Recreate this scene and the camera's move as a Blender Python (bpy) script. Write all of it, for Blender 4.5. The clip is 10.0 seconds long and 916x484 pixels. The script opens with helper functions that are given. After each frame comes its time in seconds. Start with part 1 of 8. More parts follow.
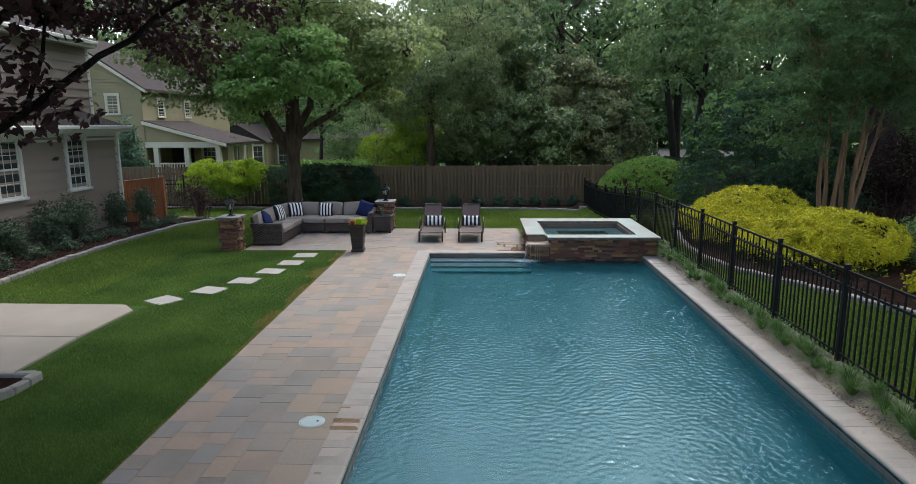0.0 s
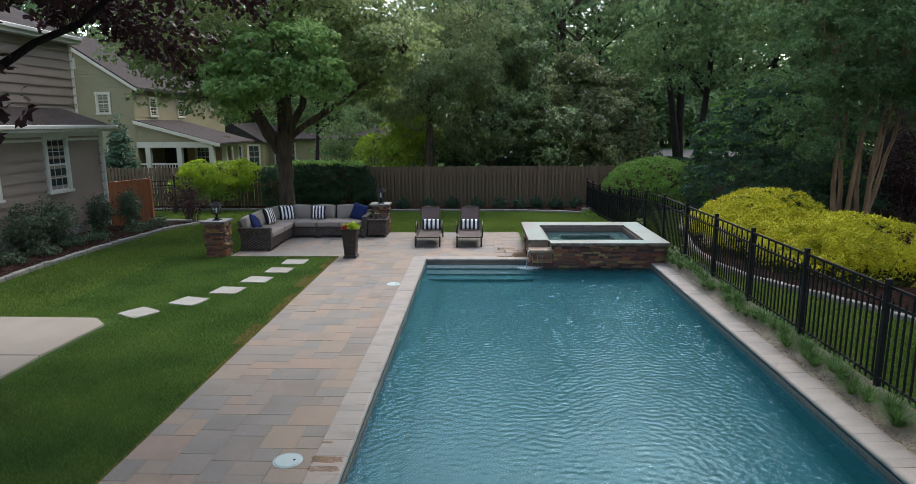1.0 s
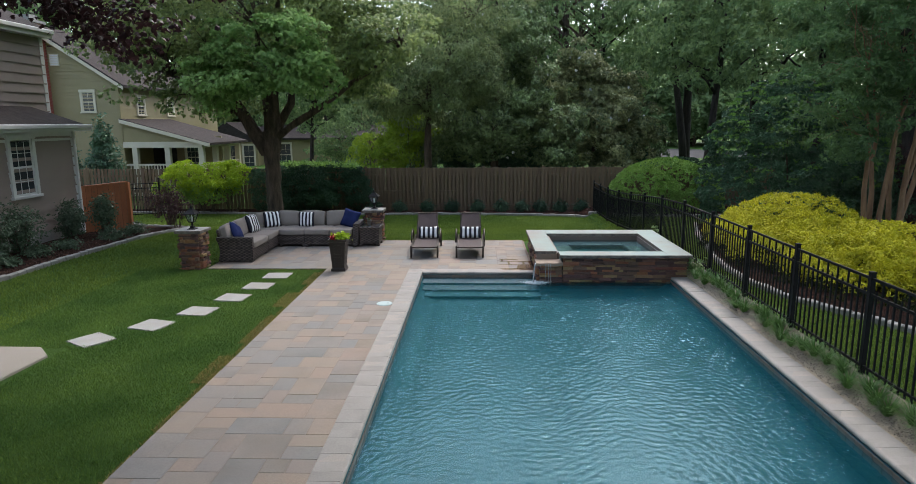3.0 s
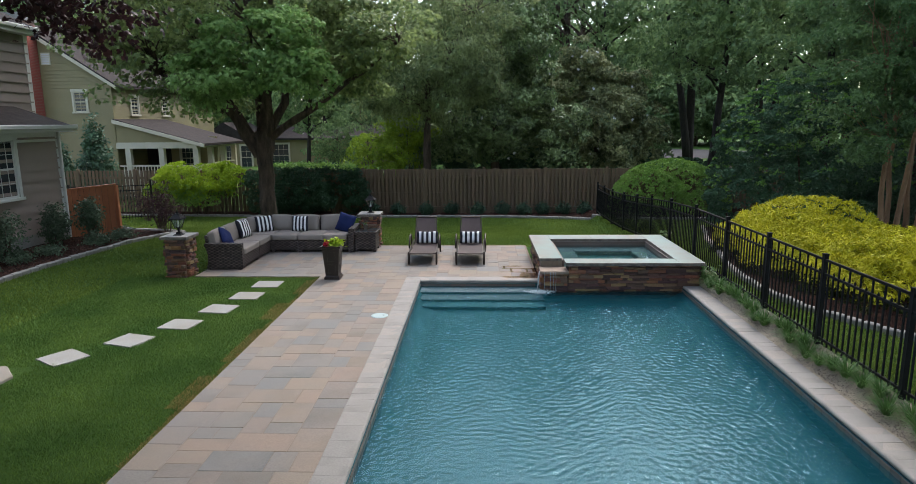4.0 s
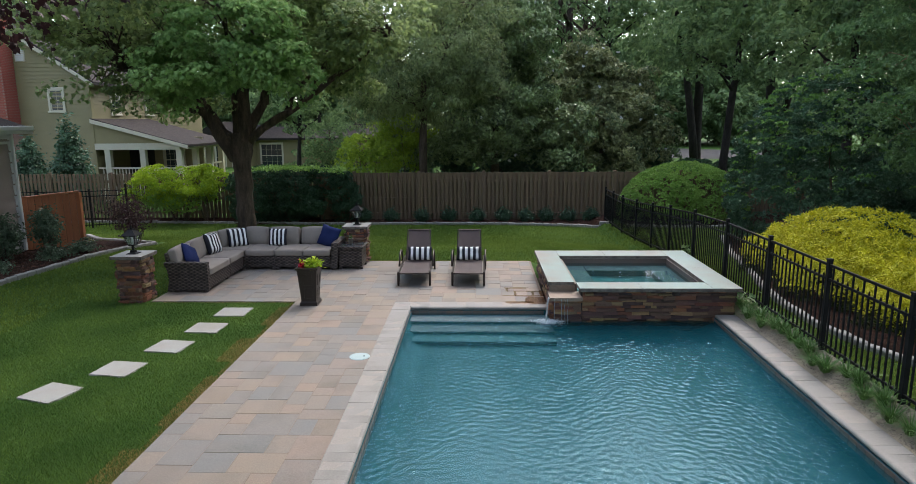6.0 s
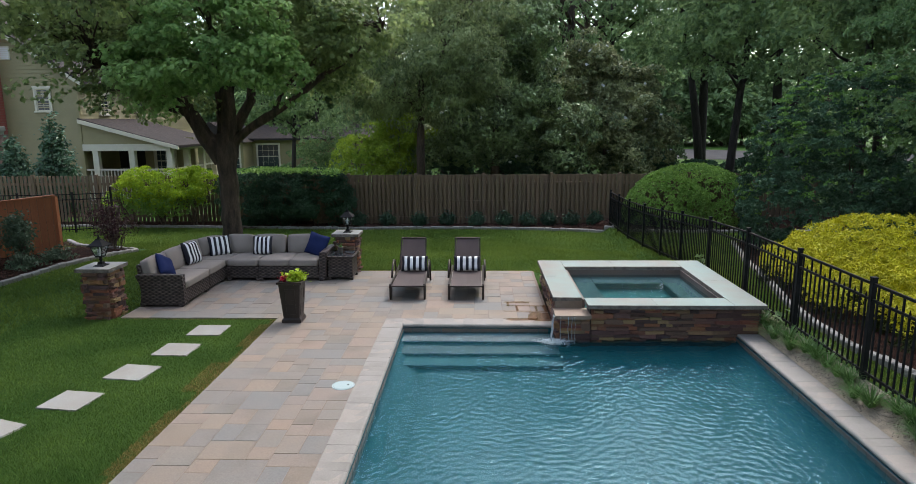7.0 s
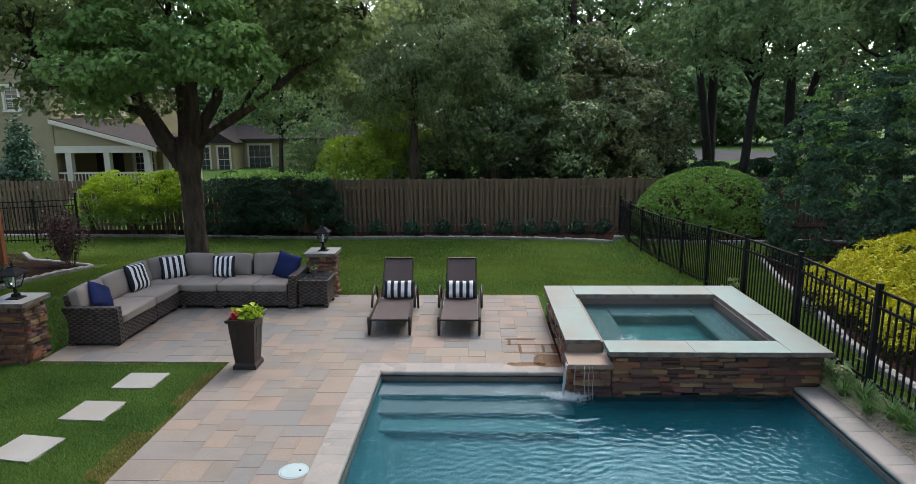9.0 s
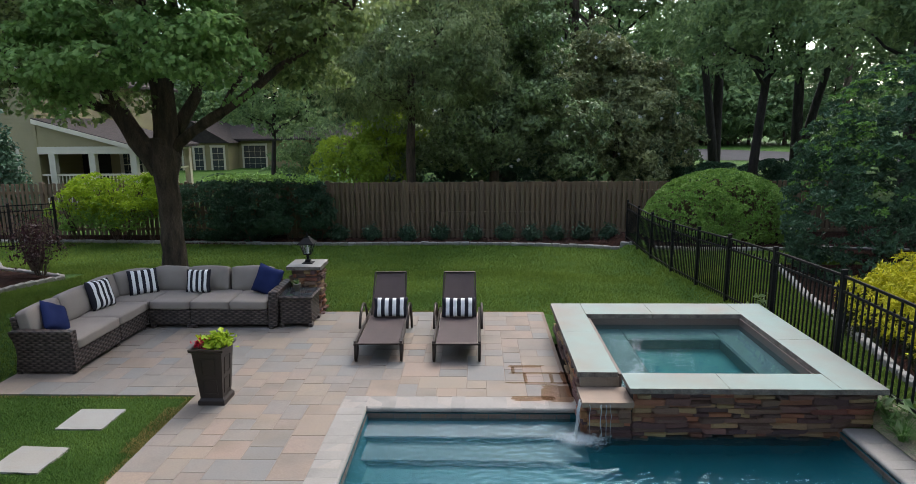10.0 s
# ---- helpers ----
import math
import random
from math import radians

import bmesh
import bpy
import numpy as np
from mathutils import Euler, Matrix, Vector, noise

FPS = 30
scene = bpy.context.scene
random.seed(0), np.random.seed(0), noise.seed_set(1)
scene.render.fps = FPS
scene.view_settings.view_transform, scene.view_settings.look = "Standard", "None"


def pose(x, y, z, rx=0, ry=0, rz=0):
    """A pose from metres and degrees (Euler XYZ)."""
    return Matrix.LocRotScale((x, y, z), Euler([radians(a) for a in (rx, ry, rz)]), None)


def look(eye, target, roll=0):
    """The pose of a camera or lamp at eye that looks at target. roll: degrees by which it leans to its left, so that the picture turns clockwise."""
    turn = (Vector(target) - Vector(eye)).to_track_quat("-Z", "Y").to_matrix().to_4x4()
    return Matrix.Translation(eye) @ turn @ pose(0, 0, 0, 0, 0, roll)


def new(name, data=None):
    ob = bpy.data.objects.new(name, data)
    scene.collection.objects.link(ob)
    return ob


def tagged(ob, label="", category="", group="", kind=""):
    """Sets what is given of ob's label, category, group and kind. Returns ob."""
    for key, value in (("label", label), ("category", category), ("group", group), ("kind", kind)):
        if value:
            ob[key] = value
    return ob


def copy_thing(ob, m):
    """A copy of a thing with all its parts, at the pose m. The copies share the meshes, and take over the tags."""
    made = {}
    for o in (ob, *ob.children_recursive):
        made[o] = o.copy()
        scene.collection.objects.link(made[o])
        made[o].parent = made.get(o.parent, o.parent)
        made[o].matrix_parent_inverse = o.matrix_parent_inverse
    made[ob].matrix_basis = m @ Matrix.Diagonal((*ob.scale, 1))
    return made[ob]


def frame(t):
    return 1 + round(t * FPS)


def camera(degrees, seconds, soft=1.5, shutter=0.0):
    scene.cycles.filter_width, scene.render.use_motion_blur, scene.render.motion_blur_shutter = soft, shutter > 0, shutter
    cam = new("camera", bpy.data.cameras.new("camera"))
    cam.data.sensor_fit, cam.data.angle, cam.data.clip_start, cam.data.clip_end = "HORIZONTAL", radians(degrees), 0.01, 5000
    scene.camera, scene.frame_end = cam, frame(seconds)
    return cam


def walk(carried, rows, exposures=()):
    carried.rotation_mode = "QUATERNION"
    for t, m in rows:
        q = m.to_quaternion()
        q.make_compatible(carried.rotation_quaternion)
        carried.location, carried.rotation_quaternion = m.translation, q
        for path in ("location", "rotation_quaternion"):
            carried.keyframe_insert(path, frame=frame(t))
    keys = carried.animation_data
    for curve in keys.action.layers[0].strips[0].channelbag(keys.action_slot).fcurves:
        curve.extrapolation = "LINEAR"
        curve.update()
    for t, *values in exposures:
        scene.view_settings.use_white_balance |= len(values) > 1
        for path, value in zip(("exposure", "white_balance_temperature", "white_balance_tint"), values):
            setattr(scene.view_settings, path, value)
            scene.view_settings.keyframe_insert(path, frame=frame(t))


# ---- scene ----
cam = camera(71.7, 10.0, soft=0.35)
PATH = [
    (0, (-0.012, 0.03, 3.02), (-0.081, 1.995, 2.655), -0.35),
    (0.5, (-0.008, 0.435, 3.016), (-0.077, 2.4, 2.65), -0.35),
    (1, (-0.002, 0.825, 3.01), (-0.07, 2.79, 2.644), -0.35),
    (1.5, (-0.001, 1.19, 3.008), (-0.069, 3.154, 2.641), -0.35),
    (2, (-0.008, 1.533, 3.01), (-0.076, 3.498, 2.643), -0.35),
    (2.5, (-0.022, 1.864, 3.018), (-0.09, 3.828, 2.649), -0.35),
    (4, (-0.056, 2.856, 3.031), (-0.124, 4.82, 2.661), -0.4),
    (4.5, (-0.062, 3.227, 3.046), (-0.13, 5.191, 2.675), -0.4),
    (5, (-0.064, 3.633, 3.065), (-0.131, 5.597, 2.692), -0.4),
    (5.5, (-0.064, 4.088, 3.082), (-0.129, 6.051, 2.708), -0.4),
    (7, (-0.034, 5.505, 3.088), (-0.1, 7.469, 2.714), -0.4),
    (7.5, (-0.01, 5.942, 3.086), (-0.076, 7.906, 2.711), -0.42),
    (8, (0.013, 6.386, 3.11), (-0.052, 8.35, 2.734), -0.44),
    (8.5, (0.028, 6.854, 3.128), (-0.037, 8.817, 2.751), -0.46),
    (9, (0.029, 7.355, 3.12), (-0.036, 9.318, 2.743), -0.46),
    (9.5, (0.024, 7.865, 3.121), (-0.04, 9.828, 2.743), -0.46),
    (10, (0.023, 8.38, 3.125), (-0.04, 10.343, 2.747), -0.46),
]
walk(cam, [(t, look(eye, target, roll)) for t, eye, target, roll in PATH])

# ---- light: bright overcast sky, very soft sun ----
scene.view_settings.exposure = 0.77
world = bpy.data.worlds.new("overcast_sky")
scene.world = world
world.use_nodes = True
wn = world.node_tree.nodes
sky = wn.new("ShaderNodeTexSky")
sky.sky_type, sky.sun_disc = "NISHITA", False
sky.sun_elevation, sky.sun_rotation = radians(54.7), radians(20.9)
sky.dust_density, sky.air_density = 3.0, 1.0
grey = wn.new("ShaderNodeHueSaturation")
grey.inputs["Saturation"].default_value = 0.76
world.node_tree.links.new(sky.outputs[0], grey.inputs["Color"])
world.node_tree.links.new(grey.outputs[0], wn["Background"].inputs[0])
wn["Background"].inputs[1].default_value = 0.32
sun = new("sun", bpy.data.lights.new("sun", "SUN"))
sun.data.energy, sun.data.angle, sun.data.color = 0.45, radians(26), (1.0, 0.97, 0.93)
sun.matrix_world = look((7.6, 19.9, 30), (0, 0, 0))

# ---- materials ----
def surf(name, a, b, scale=4.0, fine=50.0, rough=0.6, bump=0.3, metal=0.0, vary=0.0, fleck=0.25, stain=0.0, island=False, hue=0.0, dist=0.01, stretch=(1, 1, 1), spec=0.4):
    """Two colours mixed by a coarse noise, a fine grain in value and relief, and an own tone for each piece."""
    m = bpy.data.materials.new(name)
    m.use_nodes = True
    nt, n = m.node_tree, m.node_tree.nodes
    L = nt.links.new
    bsdf = n["Principled BSDF"]
    co = n.new("ShaderNodeTexCoord")
    mp = n.new("ShaderNodeMapping")
    mp.inputs["Scale"].default_value = stretch
    L(co.outputs["Object"], mp.inputs[0])
    vec = mp.outputs[0]
    if vary or hue:
        rnd = n.new("ShaderNodeNewGeometry").outputs["Random Per Island"] if island else n.new("ShaderNodeObjectInfo").outputs["Random"]
        off = n.new("ShaderNodeVectorMath")
        off.operation = "ADD"
        sc = n.new("ShaderNodeMath")
        sc.operation = "MULTIPLY"
        sc.inputs[1].default_value = 37.0
        L(rnd, sc.inputs[0])
        L(vec, off.inputs[0]), L(sc.outputs[0], off.inputs[1])
        vec = off.outputs[0]
    n1, n2 = n.new("ShaderNodeTexNoise"), n.new("ShaderNodeTexNoise")
    n1.inputs["Scale"].default_value, n1.inputs["Detail"].default_value = scale, 5
    n2.inputs["Scale"].default_value, n2.inputs["Detail"].default_value, n2.inputs["Roughness"].default_value = fine, 4, 0.65
    L(vec, n1.inputs["Vector"]), L(vec, n2.inputs["Vector"])
    ramp = n.new("ShaderNodeMapRange")
    ramp.inputs[1].default_value, ramp.inputs[2].default_value = 0.33, 0.67
    L(n1.outputs[0], ramp.inputs[0])
    mix = n.new("ShaderNodeMix")
    mix.data_type = "RGBA"
    mix.inputs[6].default_value, mix.inputs[7].default_value = (*a, 1), (*b, 1)
    fac = ramp.outputs[0]
    if vary:
        add = n.new("ShaderNodeMath")
        add.operation, add.use_clamp = "MULTIPLY_ADD", True
        add.inputs[1].default_value = vary
        half = n.new("ShaderNodeMath")
        half.operation = "MULTIPLY_ADD"
        half.inputs[1].default_value, half.inputs[2].default_value = 1 - vary, 0.0
        L(fac, half.inputs[0]), L(rnd, add.inputs[0]), L(half.outputs[0], add.inputs[2])
        fac = add.outputs[0]
    L(fac, mix.inputs[0])
    hsv = n.new("ShaderNodeHueSaturation")
    val = n.new("ShaderNodeMapRange")
    val.inputs[1].default_value, val.inputs[2].default_value = 0.25, 0.75
    val.inputs[3].default_value, val.inputs[4].default_value = 1 - fleck, 1 + fleck
    L(n2.outputs[0], val.inputs[0])
    L(val.outputs[0], hsv.inputs["Value"])
    L(mix.outputs[2], hsv.inputs["Color"])
    if hue:
        hm = n.new("ShaderNodeMath")
        hm.operation = "MULTIPLY_ADD"
        hm.inputs[1].default_value, hm.inputs[2].default_value = hue, 0.5 - hue / 2
        fr = n.new("ShaderNodeMath")
        fr.operation = "FRACT"
        m7 = n.new("ShaderNodeMath")
        m7.operation = "MULTIPLY"
        m7.inputs[1].default_value = 7.31
        L(rnd, m7.inputs[0]), L(m7.outputs[0], fr.inputs[0]), L(fr.outputs[0], hm.inputs[0])
        L(hm.outputs[0], hsv.inputs["Hue"])
    out = hsv.outputs[0]
    if stain:
        n3 = n.new("ShaderNodeTexNoise")
        n3.inputs["Scale"].default_value, n3.inputs["Detail"].default_value = scale * 0.35, 7
        L(vec, n3.inputs["Vector"])
        r3 = n.new("ShaderNodeMapRange")
        r3.inputs[1].default_value, r3.inputs[2].default_value = 0.5, 0.72
        r3.inputs[3].default_value, r3.inputs[4].default_value = 1.0, 1 - stain
        L(n3.outputs[0], r3.inputs[0])
        mm = n.new("ShaderNodeMix")
        mm.data_type, mm.blend_type = "RGBA", "MULTIPLY"
        mm.inputs[0].default_value = 1
        L(out, mm.inputs[6]), L(r3.outputs[0], mm.inputs[7])
        out = mm.outputs[2]
    L(out, bsdf.inputs["Base Color"])
    bsdf.inputs["Metallic"].default_value = metal
    bsdf.inputs["Specular IOR Level"].default_value = spec
    rr = n.new("ShaderNodeMapRange")
    rr.inputs[3].default_value, rr.inputs[4].default_value = max(rough - 0.1, 0.02), min(rough + 0.1, 1)
    L(n2.outputs[0], rr.inputs[0]), L(rr.outputs[0], bsdf.inputs["Roughness"])
    if bump:
        bp = n.new("ShaderNodeBump")
        bp.inputs["Strength"].default_value, bp.inputs["Distance"].default_value = bump, dist
        L(n2.outputs[0], bp.inputs["Height"]), L(bp.outputs[0], bsdf.inputs["Normal"])
    return m


def leafy(name, a, b, rough=0.45, glow=0.25, spec=0.3, world_scale=0.6):
    """Leaf: each blade has its own tone; a coarse noise drifts over the crown; some light passes through."""
    m = bpy.data.materials.new(name)
    m.use_nodes = True
    nt, n = m.node_tree, m.node_tree.nodes
    L = nt.links.new
    bsdf = n["Principled BSDF"]
    geo = n.new("ShaderNodeNewGeometry")
    co = n.new("ShaderNodeTexCoord")
    nz = n.new("ShaderNodeTexNoise")
    nz.inputs["Scale"].default_value, nz.inputs["Detail"].default_value = world_scale, 3
    L(co.outputs["Object"], nz.inputs["Vector"])
    f = n.new("ShaderNodeMath")
    f.operation, f.use_clamp = "MULTIPLY_ADD", True
    f.inputs[1].default_value = 0.6
    g = n.new("ShaderNodeMapRange")
    g.inputs[1].default_value, g.inputs[2].default_value, g.inputs[4].default_value = 0.35, 0.65, 0.5
    L(nz.outputs[0], g.inputs[0])
    L(geo.outputs["Random Per Island"], f.inputs[0]), L(g.outputs[0], f.inputs[2])
    mix = n.new("ShaderNodeMix")
    mix.data_type = "RGBA"
    mix.inputs[6].default_value, mix.inputs[7].default_value = (*a, 1), (*b, 1)
    L(f.outputs[0], mix.inputs[0])
    L(mix.outputs[2], bsdf.inputs["Base Color"])
    bsdf.inputs["Roughness"].default_value = rough
    bsdf.inputs["Specular IOR Level"].default_value = spec
    tr = n.new("ShaderNodeBsdfTranslucent")
    L(mix.outputs[2], tr.inputs[0])
    ms = n.new("ShaderNodeMixShader")
    ms.inputs[0].default_value = glow
    L(bsdf.outputs[0], ms.inputs[1]), L(tr.outputs[0], ms.inputs[2])
    L(ms.outputs[0], n["Material Output"].inputs[0])
    return m


def lap_siding(name, a, b, pitch=0.16):
    """Painted boards: fine dirt; the boards themselves are geometry."""
    return surf(name, a, b, 1.2, 40, 0.55, 0.15, fleck=0.06, stain=0.08)


def glassy(name, tint, rough=0.02):
    m = bpy.data.materials.new(name)
    m.use_nodes = True
    b = m.node_tree.nodes["Principled BSDF"]
    b.inputs["Base Color"].default_value = (*tint, 1)
    b.inputs["Roughness"].default_value = rough
    b.inputs["Specular IOR Level"].default_value = 0.6
    return m


def water_mat(name, tint, haze, share, ripple, scale, bend_by=1.12, gloss=1.33, mirror=(1.0, 1.0, 1.0)):
    """Water: clear tinted part and milky part, with a mirror film whose strength follows Fresnel."""
    m = bpy.data.materials.new(name)
    m.use_nodes = True
    nt, n = m.node_tree, m.node_tree.nodes
    L = nt.links.new
    n.remove(n["Principled BSDF"])
    co = n.new("ShaderNodeTexCoord")
    mp = n.new("ShaderNodeMapping")
    mp.inputs["Scale"].default_value = (0.55, 1.0, 1.0)
    L(co.outputs["Object"], mp.inputs[0])
    nz, n2 = n.new("ShaderNodeTexNoise"), n.new("ShaderNodeTexNoise")
    nz.inputs["Scale"].default_value, nz.inputs["Detail"].default_value, nz.inputs["Distortion"].default_value = scale, 2.5, 0.7
    n2.inputs["Scale"].default_value, n2.inputs["Detail"].default_value = scale * 0.22, 1.0
    L(mp.outputs[0], nz.inputs["Vector"]), L(mp.outputs[0], n2.inputs["Vector"])
    mu = n.new("ShaderNodeMath")
    mu.operation = "MULTIPLY"
    L(nz.outputs[0], mu.inputs[0]), L(n2.outputs[0], mu.inputs[1])
    bp = n.new("ShaderNodeBump")
    bp.inputs["Strength"].default_value, bp.inputs["Distance"].default_value = ripple, 0.03
    L(mu.outputs[0], bp.inputs["Height"])
    clear, milk, film, fr = n.new("ShaderNodeBsdfRefraction"), n.new("ShaderNodeBsdfDiffuse"), n.new("ShaderNodeBsdfGlossy"), n.new("ShaderNodeFresnel")
    clear.inputs[0].default_value, milk.inputs[0].default_value = (*tint, 1), (*haze, 1)
    film.inputs[0].default_value, film.inputs["Roughness"].default_value = (*mirror, 1), 0.015
    clear.inputs["IOR"].default_value, clear.inputs["Roughness"].default_value = bend_by, 0.0
    fr.inputs[0].default_value = gloss
    for s in (clear, milk, film, fr):
        L(bp.outputs[0], s.inputs["Normal"])
    m1, m2 = n.new("ShaderNodeMixShader"), n.new("ShaderNodeMixShader")
    m1.inputs[0].default_value = share
    L(clear.outputs[0], m1.inputs[1]), L(milk.outputs[0], m1.inputs[2])
    L(fr.outputs[0], m2.inputs[0]), L(m1.outputs[0], m2.inputs[1]), L(film.outputs[0], m2.inputs[2])
    L(m2.outputs[0], n["Material Output"].inputs[0])
    return m


